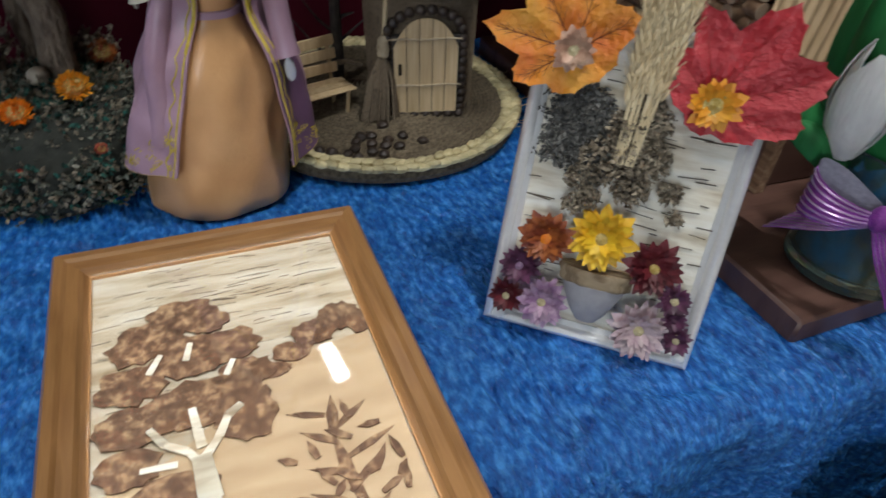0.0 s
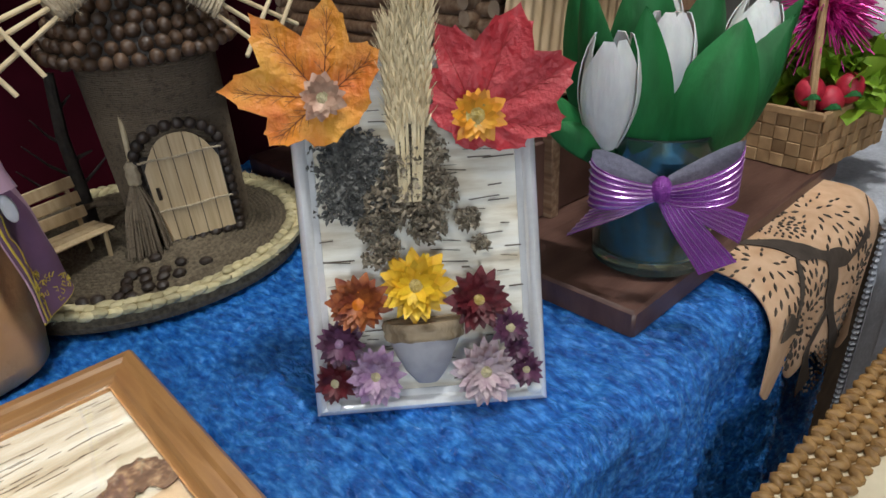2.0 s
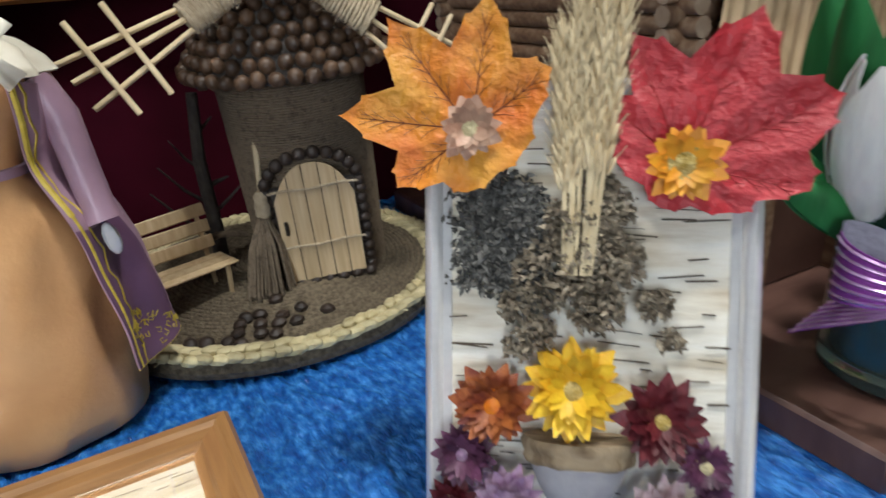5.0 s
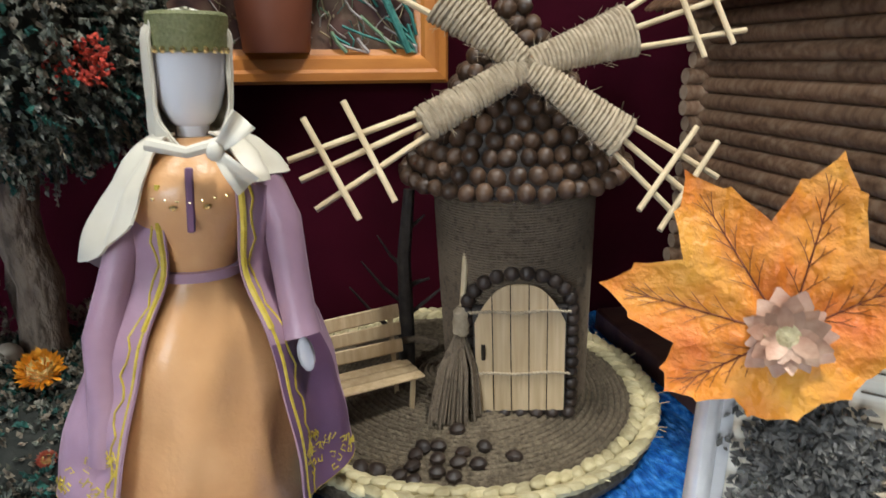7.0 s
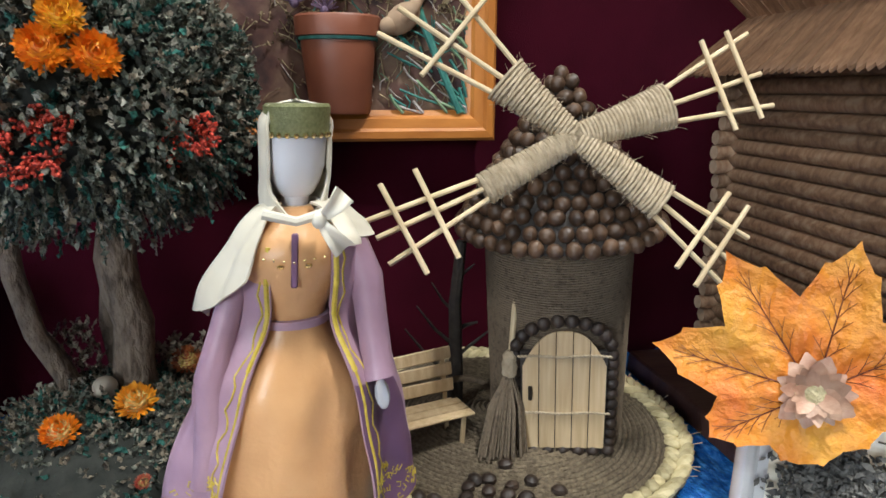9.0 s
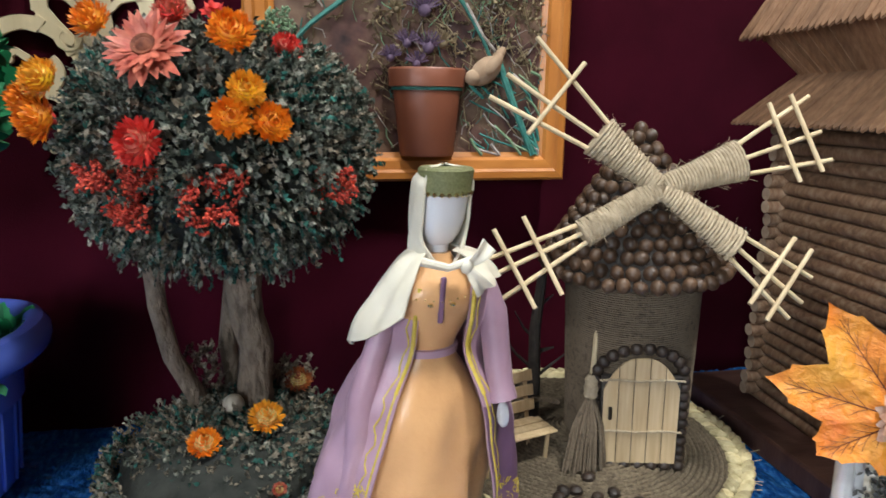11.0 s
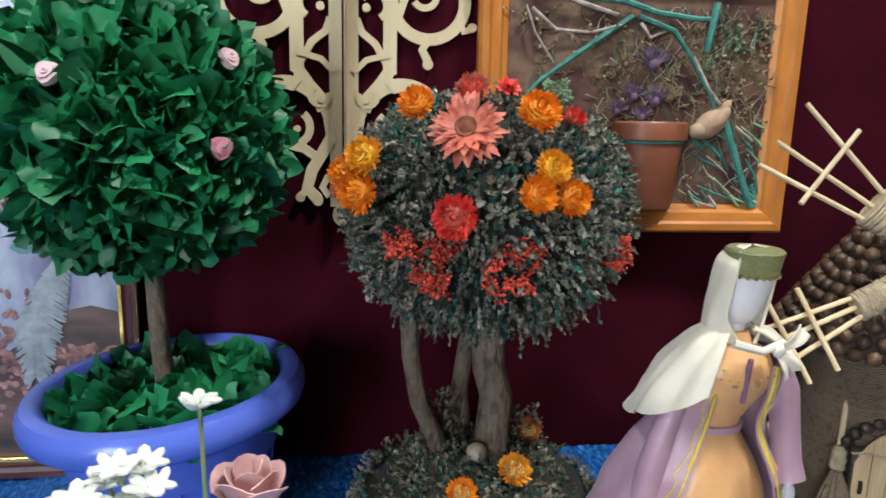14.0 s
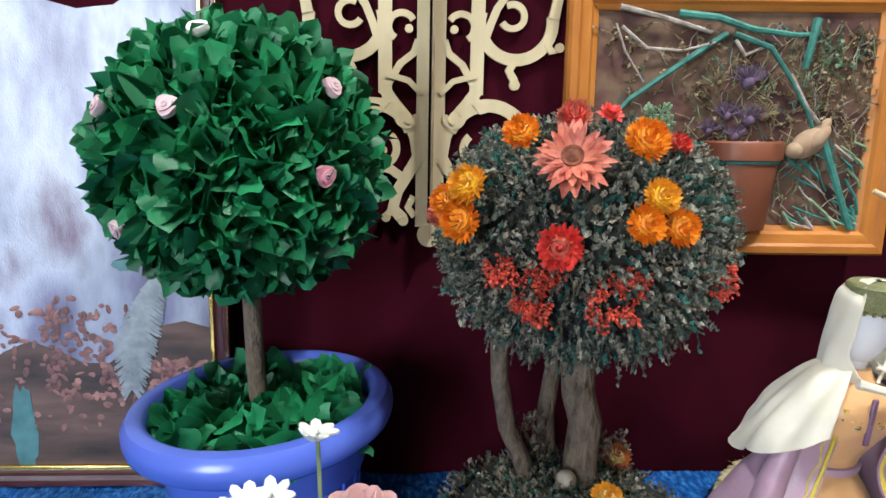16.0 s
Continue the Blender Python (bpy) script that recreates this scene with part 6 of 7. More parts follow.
# ---- framed collage of dried plants ----
PIC = pose(-0.032, 0.850, 1.0065, 0, -0.5, -3.6) @ pose(0, 0, 0, 90, 0, 0)      # lower left corner; x right, y up, z to the room
pic = thing("collage_picture", PIC, "amber wood framed collage of dried twigs and a pot", "picture")
PW, PH = 0.325, 0.262
four = ((pose(0, PH, 0), PW), (pose(PW, PH, 0, 0, 0, -90), PH), (pose(PW, 0, 0, 0, 0, 180), PW), (pose(0, 0, 0, 0, 0, 90), PH))
for m, ln in four:
    rail(pic, "rail", ln, 0.029, 0.02, m, M['picwood'])
part("back_panel", Geo().box(PW - 0.036, PH - 0.036, 0.004, pose(PW / 2, PH / 2, 0.006)), M['collage'], pic, "mottled red brown collage ground")
part("spacer", Geo().box(PW - 0.01, PH - 0.01, 0.02, pose(PW / 2, PH / 2, -0.0105)), M['kraft'], pic, smooth=False)


def q_(px, py, z=0.012):
    """A place in the picture from its proportions."""
    return Vector(((px - 1003) * PW / 557, (447 - py) * 0.000563, z))


for pts, r, mm in (([(1085, 28), (1150, 45), (1235, 68)], 0.0028, 'greytwig'), ([(1180, 38), (1240, 45), (1300, 62), (1370, 72), (1398, 70)], 0.0038, 'tealtwig'), ([(1404, 45), (1396, 80), (1392, 125)], 0.0042, 'tealtwig'), ([(1260, 70), (1190, 118), (1110, 178), (1060, 230)], 0.0032, 'tealtwig'),
                   ([(1272, 70), (1330, 92), (1370, 140), (1400, 195), (1432, 260)], 0.003, 'tealtwig'), ([(1090, 60), (1130, 95), (1190, 98), (1240, 85)], 0.0018, 'greytwig'), ([(1275, 80), (1290, 105), (1320, 92)], 0.002, 'greytwig'), ([(1370, 135), (1400, 190), (1430, 220)], 0.0022, 'greytwig'),
                   ([(1430, 230), (1460, 310), (1500, 400)], 0.004, 'tealtwig'), ([(1438, 250), (1470, 330), (1490, 385)], 0.003, 'tealtwig'), ([(1080, 55), (1095, 100), (1130, 150)], 0.0012, 'greytwig')):
    part("twig", Geo().tube([q_(x, y, 0.014 + 0.004 * (k % 2)) for k, (x, y) in enumerate(pts)], [r * (1 - 0.12 * k) for k in range(len(pts))], 7), M[mm], pic)
for k in range(34):
    x, y = rnd(1375, 1505), rnd(215, 395)
    a = rnd(-0.9, 0.3)
    l = rnd(25, 75)
    e = (min(1512, x + l * math.cos(1.1 + a)), min(400, y + l * math.sin(1.1 + a)))
    part("twig", Geo().tube([q_(x, y, 0.011), q_((x + e[0]) / 2 + rnd(-6, 6), (y + e[1]) / 2, 0.014), q_(*e, 0.012)], rnd(0.0008, 0.0018), 5), M[random.choice(('tealtwig', 'tealtwig', 'sage', 'greytwig'))], pic)
g = Geo()
for k in range(240):
    x, y = random.choice(((rnd(1060, 1500), rnd(60, 170)), (rnd(1400, 1525), rnd(60, 250)), (rnd(1200, 1420), rnd(150, 290))))
    p = q_(x, y, 0.009)
    d = Vector((rnd(-1, 1), rnd(-0.3, 1), rnd(0, 0.4)))
    sprig(g, p, d, rnd(0.008, 0.022), 6)
tagged(part("dried_brush", g, M['drygrass'], pic, "pale brown dried sprigs"), kind="stuff")
g = Geo()
for k in range(26):
    sprig(g, q_(rnd(1400, 1460), rnd(85, 135), 0.01), (rnd(-1, 1), rnd(-1, 1), 0.4), 0.012, 7)
tagged(part("sage_tuft", g, M['sage'], pic, "sage green lichen tuft"), kind="stuff")
for x, y, r, mm in ((1298, 150, 0.019, 'thistle'), (1305, 212, 0.018, 'thistle'), (1268, 205, 0.014, 'thistle'), (1250, 150, 0.011, 'drygrass'), (1330, 205, 0.014, 'drygrass'), (1285, 240, 0.013, 'thistle'), (1240, 230, 0.013, 'thistle')):
    g = Geo()
    c = q_(x, y, 0.018)
    for k in range(46):
        a, e = rnd(0.2, 2.9), rnd(-0.5, 0.9)
        g.tube([c, c + r * Vector((math.cos(a), math.sin(a), e)).normalized()], [0.0006, 0.0003], 4, False)
    g.ball(c, r * 0.35, n=8, rows=6)
    part("thistle", g, M[mm], pic, "dried thistle head")
halfpot = part("half_pot", Geo().lathe([(0.0, 0.0), (0.027, 0.0), (0.028, 0.002), (0.0345, 0.066), (0.034, 0.068)], 32, Matrix.Translation((0.176, 0.026, 0.012)) @ pose(0, 0, 0, -90, 0, 0), sy=0.75), M['terracotta'], pic, "terracotta coloured half flowerpot")
part("rim", Geo().lathe([(0.0355, 0.068), (0.0388, 0.069), (0.0395, 0.085), (0.0375, 0.087), (0.034, 0.086), (0.0, 0.08)], 32, Matrix.Translation((0.176, 0.026, 0.012)) @ pose(0, 0, 0, -90, 0, 0), sy=0.75), M['terracotta'], halfpot)
part("string", Geo().lathe([(0.0345, 0.065), (0.0362, 0.0655), (0.0362, 0.068), (0.0345, 0.0685)], 32, Matrix.Translation((0.176, 0.026, 0.012)) @ pose(0, 0, 0, -90, 0, 0), sy=0.75), M['tealtwig'], halfpot)
# plain felt shape: body, rounded front, pinched back and a side flap
g = Geo().ball(q_(1404, 250, 0.022), 0.0185, 0.0125, 0.011, 16, 10, pose(0, 0, 0, 0, 0, 38))
g.ball(q_(1382, 262, 0.024), 0.0088, 0.0082, 0.0085, 12, 8).ball(q_(1426, 226, 0.020), 0.013, 0.0055, 0.005, 12, 6, pose(0, 0, 0, 0, 0, 54))
g.ball(q_(1414, 240, 0.031), 0.014, 0.0065, 0.004, 12, 6, pose(0, 0, 0, 0, 0, 50))
part("felt_shape", g, M['beige'], pic, "plain rounded beige felt shape")
# fine dried grasses pressed over the whole ground
for mm, n in (('drygrass', 210), ('greytwig', 70), ('sage', 50), ('tealtwig', 45)):
    g = Geo()
    for k in range(n):
        x, y = rnd(1060, 1515), rnd(60, 400)
        if x < 1230 and random.random() < 0.6:
            x = rnd(1230, 1515)
        a, l = rnd(-2.6, -0.5), rnd(14, 55)
        e = (max(1056, min(1515, x + l * math.cos(a))), max(52, min(402, y + l * math.sin(a))))
        g.tube([q_(x, y, 0.0095), q_((x + e[0]) / 2 + rnd(-7, 7), (y + e[1]) / 2 + rnd(-5, 5), 0.011), q_(*e, 0.010)], rnd(0.0003, 0.0008), 4, False)
        if mm == 'drygrass' and k % 2:
            clump(g, q_(*e, 0.0105), 0.0035, 7, 0.0018, 0.4)
    tagged(part("dried_grass", g, M[mm], pic), kind="stuff")

# ---- painting behind the pot ----
PN = pose(-0.364, 0.850, 0.752, -2, 0, -1.0) @ pose(0, 0, 0, 90, 0, 0)     # lower right corner; x to the right, y up
pn = thing("painting", PN, "misty violet painting in a maroon and gold frame", "painting")
NW, NH = 0.46, 0.62
for m, ln in ((pose(-NW, NH, 0), NW), (pose(0, NH, 0, 0, 0, -90), NH), (pose(0, 0, 0, 0, 0, 180), NW), (pose(-NW, 0, 0, 0, 0, 90), NH)):
    rail(pn, "rail", ln, 0.0165, 0.016, m, M['maroonframe'])
for x, y, w, h in ((-NW / 2, 0.0185, NW - 0.033, 0.005), (-NW / 2, NH - 0.0185, NW - 0.033, 0.005), (-0.0185, NH / 2, 0.005, NH - 0.043), (-NW + 0.0185, NH / 2, 0.005, NH - 0.043)):
    part("gilt_slip", Geo().box(w, h, 0.007, pose(x, y, 0.0065), 0.001), M['goldslip'], pn)
for q in range(3):
    part("gilt_line", Geo().box(0.0018, NH - 0.004, 0.0012, pose(-0.0016 - 0.0035 * q, NH / 2, 0.0148 - 0.0014 * q), 0.0003), M['goldslip'], pn)
part("canvas", Geo().box(NW - 0.036, NH - 0.036, 0.003, pose(-NW / 2, NH / 2, 0.0035)), M['canvas'], pn, "violet and white misty canvas", smooth=False)
pts = [(-NW + 0.021, 0.021), (-0.021, 0.021), (-0.021, 0.17)] + [(-0.021 - (NW - 0.042) * q / 16, 0.165 + 0.018 * math.sin(q * 1.1) - 0.004 * q) for q in range(1, 17)]
part("painted_ground", Geo().plate(pts, 0.0004, Matrix.Translation((0, 0, 0.0052))), M['canvaslow'], pn, "dark brown painted ground", smooth=False)
g = Geo()
for k in range(420):
    x, y = random.choice(((rnd(-0.19, -0.1), rnd(0.085, 0.2)), (rnd(-0.3, -0.12), rnd(0.06, 0.19)), (rnd(-0.085, -0.03), rnd(0.085, 0.135))))
    g.ball((x, y, 0.0058), rnd(0.002, 0.006), rnd(0.0014, 0.004), 0.0004, 7, 4, pose(0, 0, 0, 0, 0, rnd(0, 180)))
tagged(part("painted_bushes", g, M['rosepaint'], pn, "dabs of rose and brown paint"), kind="stuff")
# feather: a bent quill with two rows of slanting barbs
g = Geo()
for k in range(64):
    f = k / 63
    c = Vector((-0.074 - 0.028 * f - 0.008 * math.sin(3 * f), 0.226 - 0.118 * f, 0.0066))
    w = 0.021 * math.sin(math.pi * (0.12 + 0.8 * f)) ** 0.7
    for s in (-1, 1):
        e = c + Vector((s * w * rnd(0.85, 1.1), -0.012 - 0.004 * rnd(0, 1), 0))
        d = (e - c).normalized()
        nn = Vector((-d.y, d.x, 0)) * 0.0019
        g.plate([(c + nn).xy, (c - nn).xy, (e - nn * 0.5).xy, (e + nn * 0.3).xy], 0.0003 + 0.00001 * k, Matrix.Translation((0, 0, 0.0064)))
tagged(part("painted_feather", g, M['featherpaint'], pn, "grey painted feather", smooth=False), kind="stuff")
for x, y, rx, ry in ((-0.215, 0.055, 0.012, 0.05), (-0.105, 0.235, 0.01, 0.006)):
    patch(pn, "painted_stroke", (x, y), rx, ry, 0.0003, M['tealpaint'], 0.0059)

# ---- white and pink fabric flowers standing near ----
bq = thing("bouquet", pose(-0.232, 0.49, 0.752) @ Matrix.Diagonal((1, 1, 1.05, 1)), "white and blush fabric flowers in a little glass", "bouquet")
part("vase", Geo().lathe([(0.0, 0.0), (0.02, 0.0), (0.024, 0.004), (0.026, 0.08), (0.0245, 0.08), (0.0225, 0.006), (0.0, 0.005)], 24), M['jarglass'], bq, "small clear drinking glass")
rose = part("rose", Geo().tube([(0.0, 0.0, 0.006), (0.012, 0.014, 0.1), (0.022, 0.028, 0.152)], 0.0016, 6), M['stem'], bq, "blush pink fabric rose")
g = Geo()
for k in range(11):
    a, r = k * 2.4, 0.006 + 0.0012 * k

    def fn(u, v, a=a, r=r):
        t = a + (u - 0.5) * 1.7
        rr = r * (0.45 + 0.75 * v ** 1.4)
        return (0.022 + rr * math.cos(t), 0.028 + rr * math.sin(t), 0.146 + 0.036 * v - 0.012 * v * v * (r / 0.02) + 0.003 * math.cos((u - 0.5) * 5))
    g.grid(fn, 6, 5, thick=0.0006)
part("corolla", g, M['petalpink'], rose)
for k, (x, y, z) in enumerate(((-0.001, 0.026, 0.212), (-0.025, -0.021, 0.205), (-0.018, -0.01, 0.2), (-0.032, -0.015, 0.196), (-0.012, -0.022, 0.196), (-0.022, -0.03, 0.192), (-0.04, -0.03, 0.196), (-0.09, -0.03, 0.15))):
    wfl = part("white_flower", Geo().tube([(0.0, 0.0, 0.006), (x * 0.4 + 0.004, y * 0.4, z * 0.55), (x, y, z)], 0.0012, 5), M['stem'], bq, "small white fabric flower on a curved stem")
    g = Geo()
    for q in range(7):
        a = 2 * math.pi * q / 7
        c = Vector((x, y, z)) + Vector((0.006 * math.cos(a), 0.006 * math.sin(a), 0.003))
        g.ball(c, 0.0058, 0.0034, 0.0016, 8, 5, pose(0, 0, 0, 0, rnd(-50, 10), math.degrees(a)))
    part("corolla", g, M['petalwhite'], wfl)
# ---- jar of paper tulips with a bow ----
JC = Vector((0.497, 0.276, 0.776))
jar = thing("tulip_jar", Matrix.Translation(JC) @ Matrix.Scale(1.1, 4), "glass jar of white paper tulips with a purple bow", "vase")
part("jar", Geo().lathe([(0.0, 0.0), (0.04, 0.0), (0.0455, 0.004), (0.046, 0.012), (0.045, 0.06), (0.0445, 0.096), (0.046, 0.1), (0.0455, 0.103), (0.043, 0.1), (0.0425, 0.06), (0.0435, 0.014), (0.0, 0.01)], 40), M['jarglass'], jar, "greenish glass jar", m=Matrix.Diagonal((0.92, 0.92, 1, 1)))
part("filling", Geo().lathe([(0.0, 0.012), (0.041, 0.012), (0.0415, 0.04), (0.04, 0.085), (0.03, 0.095), (0.0, 0.097)], 30, wob=lambda t, z: 1 + 0.05 * noise.noise((t * 3, z * 90, 0)) - 0.03), M['bluepaper'], jar, "crumpled blue paper filling", m=Matrix.Diagonal((0.9, 0.9, 1, 1)))


def paper_leaf(parent, base, tip, width, bulge, material, nm="leaf"):
    base, tip = Vector(base), Vector(tip)
    d = tip - base
    side = d.cross(Vector(bulge)).normalized()

    def fn(u, v):
        w = width * (math.sin(math.pi * min(1, v * 0.93 + 0.07) ** 0.8)) ** 0.8
        return base + d * v + Vector(bulge) * (math.sin(math.pi * v * 0.9) - 0.9 * (2 * u - 1) ** 2 * math.sin(math.pi * v)) + side * w * (2 * u - 1) + Vector((0, 0, 0.0012 * noise.noise((u * 8, v * 5, width * 900))))
    return part(nm, Geo().grid(fn, 10, 16, thick=0.0006), material, parent)


def tulip(base, c, r, h, lean):
    base, c = Vector(base), Vector(c) - Vector((0, 0, 0.022))
    tl = part("tulip", Geo().tube([base, base.lerp(c, 0.6) + Vector((0, 0, 0.01)), c], 0.0026, 7), M['tulipleaf'], jar, "white crepe paper tulip")
    fz = Matrix.Translation(c) @ pose(0, 0, 0, *lean)
    for k in range(6):
        a0 = k * math.pi / 3 + (0.3 if k % 2 else 0)
        rr = r * (1.0 if k % 2 else 0.88)

        def fn(u, v):
            t = a0 + (u - 0.5) * 1.75 * (1 - 0.72 * max(0, v - 0.72) / 0.28)
            q = rr * (0.25 + 0.95 * math.sin(math.pi * min(1, 0.1 + v * 0.72)))
            return fz @ Vector((q * math.cos(t), q * math.sin(t), h * v))
        part("petal", Geo().grid(fn, 8, 9, thick=0.0007), M['tulip'], tl)


# local to the jar's base
tulip((-0.02, 0.01, 0.09), (-0.045, 0.018, 0.118), 0.0165, 0.072, (4, -6, 0))
tulip((0.0, 0.0, 0.09), (-0.012, -0.002, 0.138), 0.0155, 0.06, (0, 6, 0))
tulip((0.01, -0.01, 0.09), (0.036, -0.032, 0.135), 0.016, 0.066, (5, 14, 0))
tulip((0.015, 0.02, 0.09), (0.045, 0.03, 0.145), 0.016, 0.06, (-5, 10, 0))
for b, t, w, bu in (((-0.012, -0.028, 0.085), (0.012, -0.040, 0.200), 0.030, (-0.016, -0.010, 0)), ((-0.026, -0.004, 0.085), (-0.040, 0.000, 0.215), 0.019, (-0.008, -0.006, 0)), ((-0.03, 0.02, 0.085), (-0.045, 0.035, 0.235), 0.026, (-0.01, 0.004, 0)),
                    ((0.008, -0.032, 0.085), (0.052, -0.055, 0.196), 0.024, (-0.008, -0.012, 0)), ((-0.036, 0.022, 0.085), (-0.085, 0.062, 0.155), 0.018, (-0.006, -0.008, 0.01)), ((-0.036, 0.012, 0.085), (-0.078, 0.046, 0.122), 0.014, (-0.006, -0.008, 0.01)),
                    ((0.01, 0.02, 0.085), (0.02, 0.03, 0.25), 0.03, (-0.01, -0.008, 0)), ((0.02, 0.0, 0.085), (0.03, -0.012, 0.23), 0.028, (-0.008, -0.012, 0)), ((0.03, -0.02, 0.085), (0.086, -0.05, 0.205), 0.024, (0.0, -0.012, 0.004)), ((-0.02, 0.03, 0.085), (-0.02, 0.06, 0.23), 0.026, (-0.006, 0.0, 0))):
    paper_leaf(jar, b, (t[0], t[1], 0.085 + (t[2] - 0.085) * 0.76), w * 0.9, bu, M['tulipleaf'])

BOW = facing((-0.9, -0.40, 0.12), (0, 0, 1), (-0.050, -0.026, 0.078))
bow = part("bow", Geo().ball((0, 0, 0.010), 0.008, 0.011, 0.008, 12, 8), M['ribbon'], jar, "purple glitter ribbon bow with grey back", m=BOW @ Matrix.Scale(0.82, 4))


def ribbon(fn, nm):
    rb = part(nm, Geo().grid(fn, 14, 12, thick=0.0005), M['ribbon'], bow)
    g = Geo()
    for k in range(6):
        u = (k + 0.5) / 6
        pts = [Vector(fn(u, v / 14)) for v in range(15)]
        nrm = [(Vector(fn(min(1, u + 0.02), v / 14)) - Vector(fn(u, v / 14))).cross(Vector(fn(u, min(1, v / 14 + 0.02))) - Vector(fn(u, max(0, v / 14 - 0.02)))).normalized() for v in range(15)]
        g.tube([p + n * 0.0002 for p, n in zip(pts, nrm)], 0.0011, 4, False)
    part("thread", g, M['glitter'], rb)


for s, rise in ((-1, 0.006), (1, 0.020)):
    # the loop's front, pinched at the knot and arched towards the viewer, then its grey inside returning behind and above
    ribbon(lambda u, v, s=s, rise=rise: (s * (0.004 + 0.05 * math.sin(v * 1.5)), (u - 0.5) * (0.012 + 0.026 * v ** 0.7) + rise * v - 0.004, 0.010 + 0.016 * math.sin(math.pi * v ** 0.8) - 0.004 * v + 0.0016 * math.sin(8 * u + 2 * s) * (1 - v)), "loop")
    part("loop_inside", Geo().grid(lambda u, v, s=s, rise=rise: (s * (0.0535 * math.cos(v * 1.5)), (u - 0.5) * (0.036 - 0.016 * v) + rise * (1 - v) + 0.012 * math.sin(math.pi * (0.15 + 0.75 * v)) - 0.004, 0.0055 - 0.004 * math.sin(math.pi * v)), 10, 12, thick=0.0005), M['ribbonback'], bow, "grey inside of the ribbon")
ribbon(lambda u, v: (-0.004 - 0.068 * v + 0.02 * u * v, -0.004 - 0.034 * v + 0.026 * (u - 0.5) * (0.4 + 0.6 * v), 0.006 + 0.006 * math.sin(5 * v) - 0.012 * v * v), "tail")
ribbon(lambda u, v: (0.004 + 0.044 * v + 0.024 * (u - 0.5) * (0.4 + 0.7 * v), -0.006 - 0.058 * v + 0.014 * (u - 0.5), 0.006 + 0.006 * math.sin(5 * v) - 0.004 * v * v), "tail")
ribbon(lambda u, v: (0.006 + 0.056 * v + 0.004 * u, -0.004 - 0.03 * v + 0.024 * (u - 0.5) * (0.4 + 0.6 * v), 0.003 + 0.004 * math.sin(5 * v) - 0.014 * v * v), "tail")

# ---- woven basket of bright flowers behind the jar ----
bk = thing("flower_basket", pose(0.842, 0.25, 0.776, 0, 0, -12), "woven wooden strip basket with bright paper flowers", "basket")
for fxx, fyy, ln, ang in ((0, -0.045, 0.15, 0), (0, 0.045, 0.15, 180), (-0.075, 0, 0.09, -90), (0.075, 0, 0.09, 90)):
    nst = int(ln / 0.015)
    side_m = pose(fxx, fyy, 0, 0, 0, ang)
    wallp = part("side", Geo().box(ln, 0.002, 0.06, side_m @ pose(0, 0.002, 0.03)), M['wicker'], bk)
    for k in range(nst):
        for r in range(4):
            part("strip", Geo().box(ln / nst * 0.96, 0.0022, 0.0136, side_m @ pose(-ln / 2 + (k + 0.5) * ln / nst, -0.001 - (0.0014 if (k + r) % 2 else 0), 0.008 + r * 0.0145, 0, 0, 0), 0.0006), M['wicker'], wallp, smooth=False)
    part("rim", Geo().box(ln + 0.006, 0.006, 0.008, side_m @ pose(0, -0.001, 0.061), 0.001), M['wicker'], bk)
part("bottom", Geo().box(0.148, 0.088, 0.003, pose(0, 0, 0.0025)), M['wicker'], bk)
part("handle", Geo().tube([(-0.07, -0.03, 0.06), (-0.066, -0.02, 0.15), (-0.03, 0, 0.2), (0.03, 0, 0.2), (0.066, 0, 0.15), (0.07, 0, 0.06)], 0.004, 8), M['wicker'], bk)
g = Geo()
for k in range(170):
    m = pose(rnd(-0.02, 0.075), rnd(-0.05, 0.03), rnd(0.055, 0.11), rnd(-70, 70), rnd(-70, 70), rnd(0, 360))
    s = sheets[k % 12]
    g.add([m @ Vector(p) for p in s.v], s.f)
tagged(part("lime_ruffle", g, M['lime'], bk, "ruffled lime green paper leaves"), kind="stuff")
for x, y, z in ((-0.045, -0.035, 0.07), (-0.03, -0.045, 0.082), (-0.06, -0.02, 0.08)):
    part("crimson_flower", Geo().ball((x, y, z), 0.016, 0.014, 0.016, 12, 8), M['crimson'], bk, "crimson fabric bud")
    paper_leaf(bk, (x, y, z - 0.01), (x - 0.02, y - 0.018, z - 0.004), 0.009, (0, 0, 0.008), M['tulipleaf'])
g = Geo()
for k in range(260):
    c = Vector((-0.02 + rnd(-0.012, 0.012), 0.0, 0.15 + rnd(-0.01, 0.01)))
    d = Vector((rnd(-1, 1), rnd(-1, 0.6), rnd(-0.5, 1))).normalized()
    g.tube([c, c + d * 0.03, c + d * 0.055 + Vector((0, 0, -0.012))], [0.0012, 0.001, 0.0006], 4, False)
tagged(part("foil_tuft", g, M['magenta'], bk, "magenta foil streamers"), kind="stuff")
g = Geo().ball((0.045, -0.03, 0.14), 0.02, 0.018, 0.03, 12, 8)
part("white_bud", g, M['tulip'], bk, "white paper bud")

# brown crate standing behind the basket
cr = thing("wooden_crate", pose(0.88, 0.50, 0.7355, 0, 0, -8), "brown wooden crate standing behind the basket", "crate")
for k in range(6):
    part("board", Geo().box(0.42, 0.012, 0.05, pose(0, 0, 0.026 + 0.053 * k), 0.002), M['shingle'], cr)
for sx in (-0.2, 0.2):
    part("post", Geo().box(0.025, 0.025, 0.32, pose(sx, 0.02, 0.16), 0.002), M['shingle'], cr)

# ---- peach openwork scarf over the table's front edge ----
sc = thing("openwork_scarf", Matrix(), "peach openwork leather scarf with dark lining hanging over the table edge", "scarf")


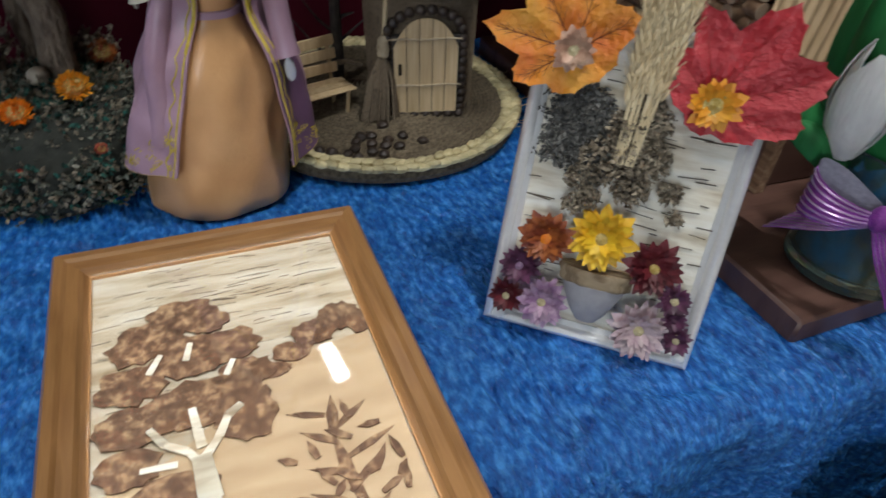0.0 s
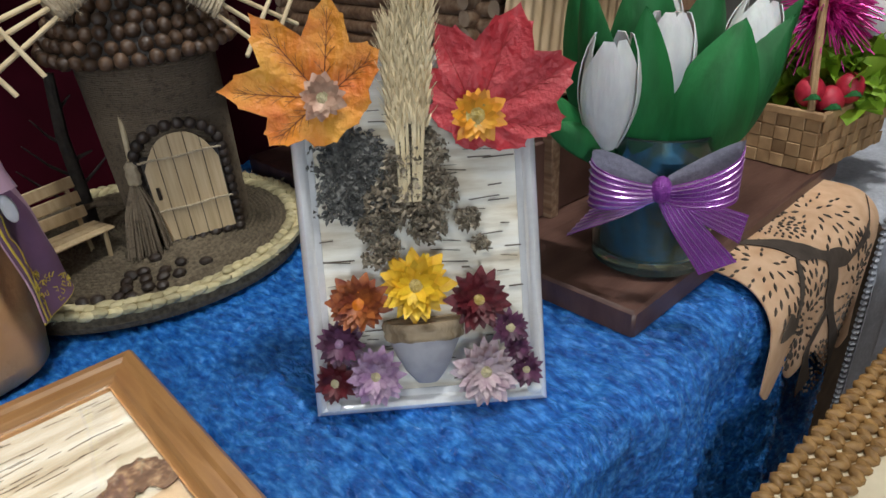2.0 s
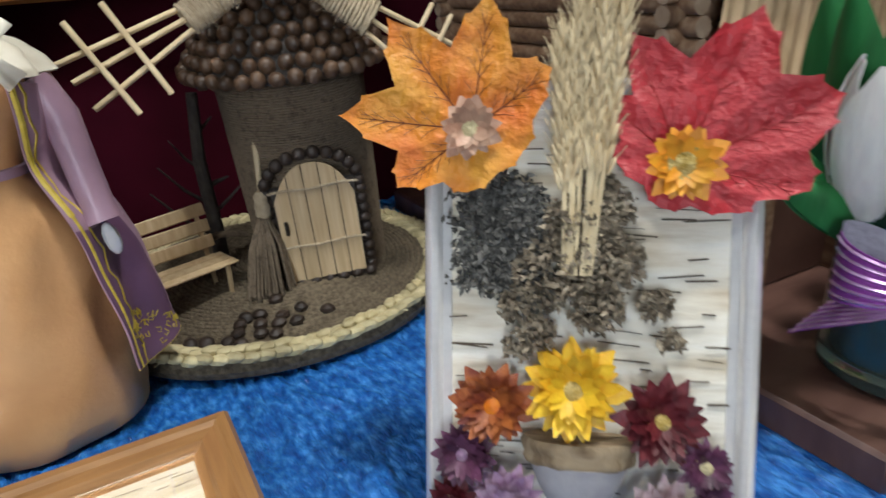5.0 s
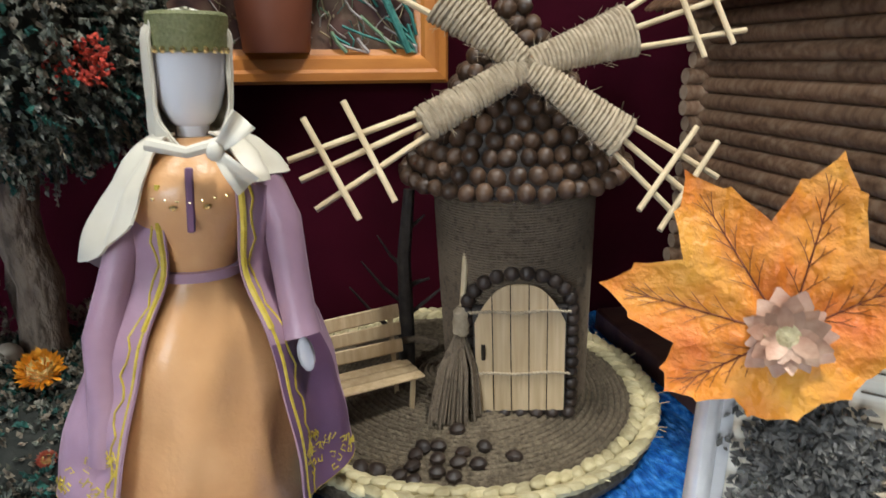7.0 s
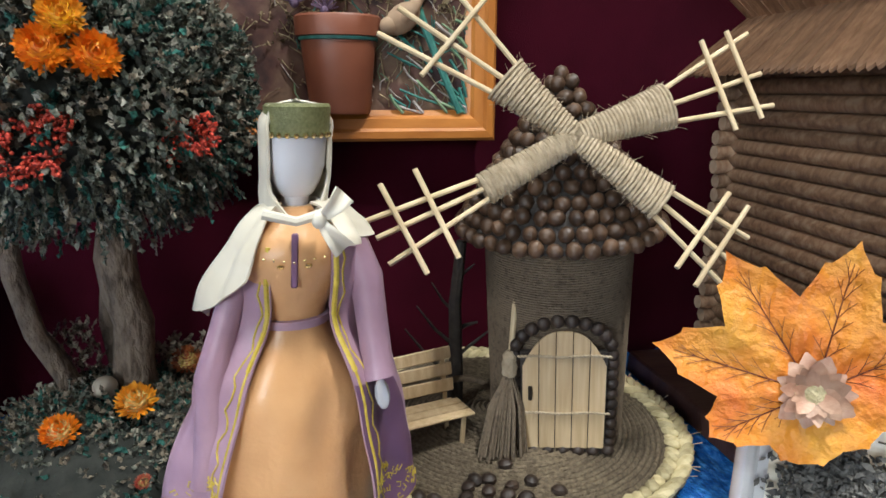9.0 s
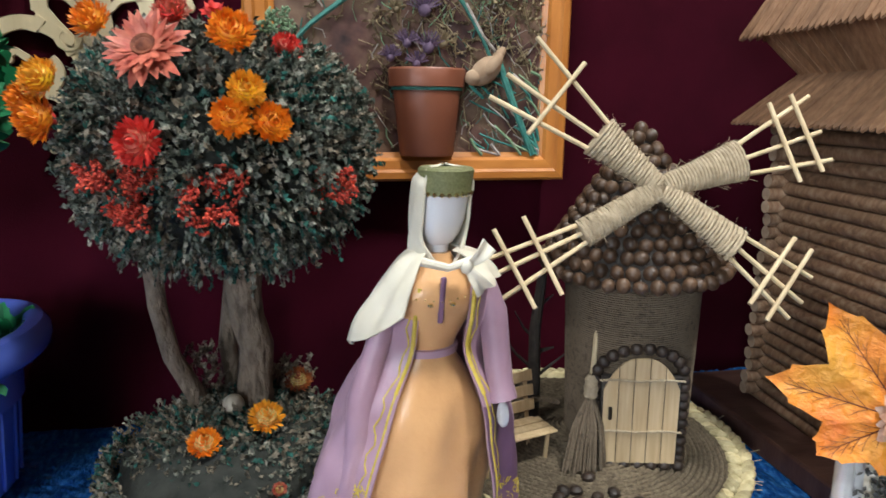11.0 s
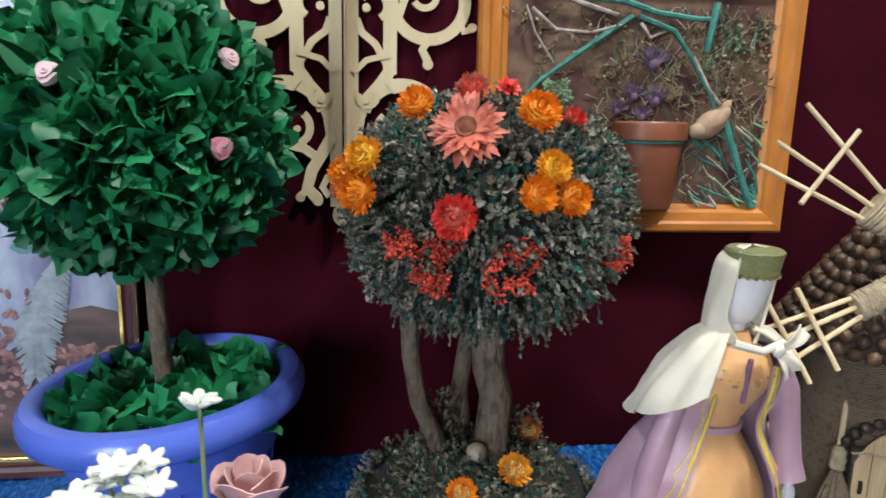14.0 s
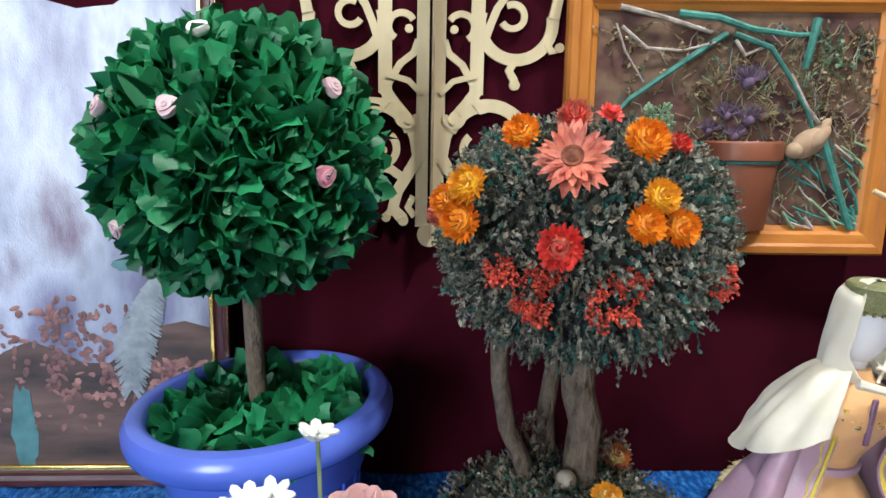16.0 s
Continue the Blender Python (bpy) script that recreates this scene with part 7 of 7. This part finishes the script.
def scarf_pt(u, v, off=0.0):
    """u along the table's edge, v from the board down over the edge."""
    d = 0.05 - 0.235 * v
    x = 0.325 + 0.26 * u + 0.05 * (1 - v) * (1 - u) * 0.4 - 0.02 * v * (1 - u)
    r = 0.034
    a = r * math.pi / 2
    if d > 0:
        y, z, ny, nz = r + d - 0.006, 0.003, 0, 1
    elif d > -a:
        t = -d / r
        y, z, ny, nz = r - r * math.sin(t) - 0.006, -r + r * math.cos(t) + 0.003, -math.sin(t), math.cos(t)
    else:
        y, z, ny, nz = -0.007, -r + (d + a), -1, 0
    w = off + 0.006 + 0.006 * math.sin(u * 9 + v * 3) * v
    return TAB @ Vector((x, y + w * ny, 0.754 + z + w * nz))


part("leather", Geo().grid(lambda u, v: scarf_pt(-0.06 + 1.06 * u, v * (0.62 + 0.38 * u) * (1 + 0.06 * math.sin(u * 22))), 60, 50, thick=-0.0012), M['lace'], sc, "peach leather sheet")
for cu, cv, ru, rv in ((0.10, 0.24, 0.17, 0.22), (0.30, 0.52, 0.15, 0.22), (0.62, 0.20, 0.20, 0.22), (0.74, 0.60, 0.18, 0.25), (0.42, 0.14, 0.11, 0.12), (0.5, 0.84, 0.1, 0.12)):
    g = Geo()                                # fans of narrow slots cut round a middle
    for ring, n in ((0.28, 7), (0.5, 12), (0.72, 18), (0.92, 22)):
        for k in range(n):
            q = 2 * math.pi * (k + 0.5 * rnd(0.6, 1.4)) / n
            p = [scarf_pt(cu + ru * (ring + e) * math.cos(q), cv + rv * (ring + e) * math.sin(q), 0.0006) for e in (-0.07, 0.0, 0.07)]
            g.tube(p, [0.0005, 0.0014, 0.0005], 5, False)
    tagged(part("cut_slot_fan", g, M['lacedark'], sc, "fan of dark cut slots"), kind="stuff")
for path in ([(0.0, 0.05), (0.16, 0.10), (0.3, 0.28), (0.46, 0.36), (0.5, 0.55), (0.62, 0.8), (0.7, 1.0)], [(0.24, 0.3), (0.12, 0.46), (0.02, 0.42)], [(0.46, 0.36), (0.6, 0.42), (0.82, 0.38), (0.96, 0.3)], [(0.5, 0.55), (0.4, 0.72), (0.42, 0.9)]):
    fine = []
    for i in range(len(path) - 1):
        fine += [(path[i][0] + (path[i + 1][0] - path[i][0]) * q / 8, path[i][1] + (path[i + 1][1] - path[i][1]) * q / 8) for q in range(8)]
    fine.append(path[-1])
    w = [0.021 + 0.008 * math.sin(i * 0.5) for i in range(len(fine))]
    part("dark_band", Geo().grid(lambda u, v: scarf_pt(fine[min(len(fine) - 1, int(round(v * (len(fine) - 1))))][0] + (u - 0.5) * 2.6 * w[min(len(fine) - 1, int(round(v * (len(fine) - 1))))],
                                                       fine[min(len(fine) - 1, int(round(v * (len(fine) - 1))))][1] - (u - 0.5) * 1.6 * w[min(len(fine) - 1, int(round(v * (len(fine) - 1))))], 0.0018), 4, len(fine) - 1, thick=-0.0008), M['lacedark'], sc, "dark brown leather scroll")

# ---- box with a golden braid in front of the table ----
bx = thing("trimmed_box", pose(0.585, 0.122, 0, 0, 0, -8), "cream box lid with a golden braided edge on a stand", "box")
part("stand", Geo().box(0.36, 0.24, 0.61, pose(0, -0.14, 0.305), 0.004), M['plank'], bx)
part("lid", Geo().box(0.42, 0.28, 0.045, pose(0, -0.14, 0.6325), 0.006), M['creampanel'], bx, "cream lid")
g = Geo()
for k in range(60):
    for row in range(4):
        g.ball((-0.203 + k * 0.0069, -0.007 - row * 0.012, 0.657 + 0.0014 * math.sin(k * 1.7)), 0.0046, 0.0085, 0.0042, 7, 5, pose(0, 0, 0, 0, 0, 38 if (k + row) % 2 else -38))
for k in range(32):
    for row in range(4):
        g.ball((-0.203 + row * 0.012, -0.055 - k * 0.0069, 0.657 + 0.0014 * math.sin(k * 1.7)), 0.0085, 0.0046, 0.0042, 7, 5, pose(0, 0, 0, 0, 0, 38 if (k + row) % 2 else -38))
tagged(part("braid", g, M['cane'], bx, "golden brown braided straw edge"), kind="stuff")
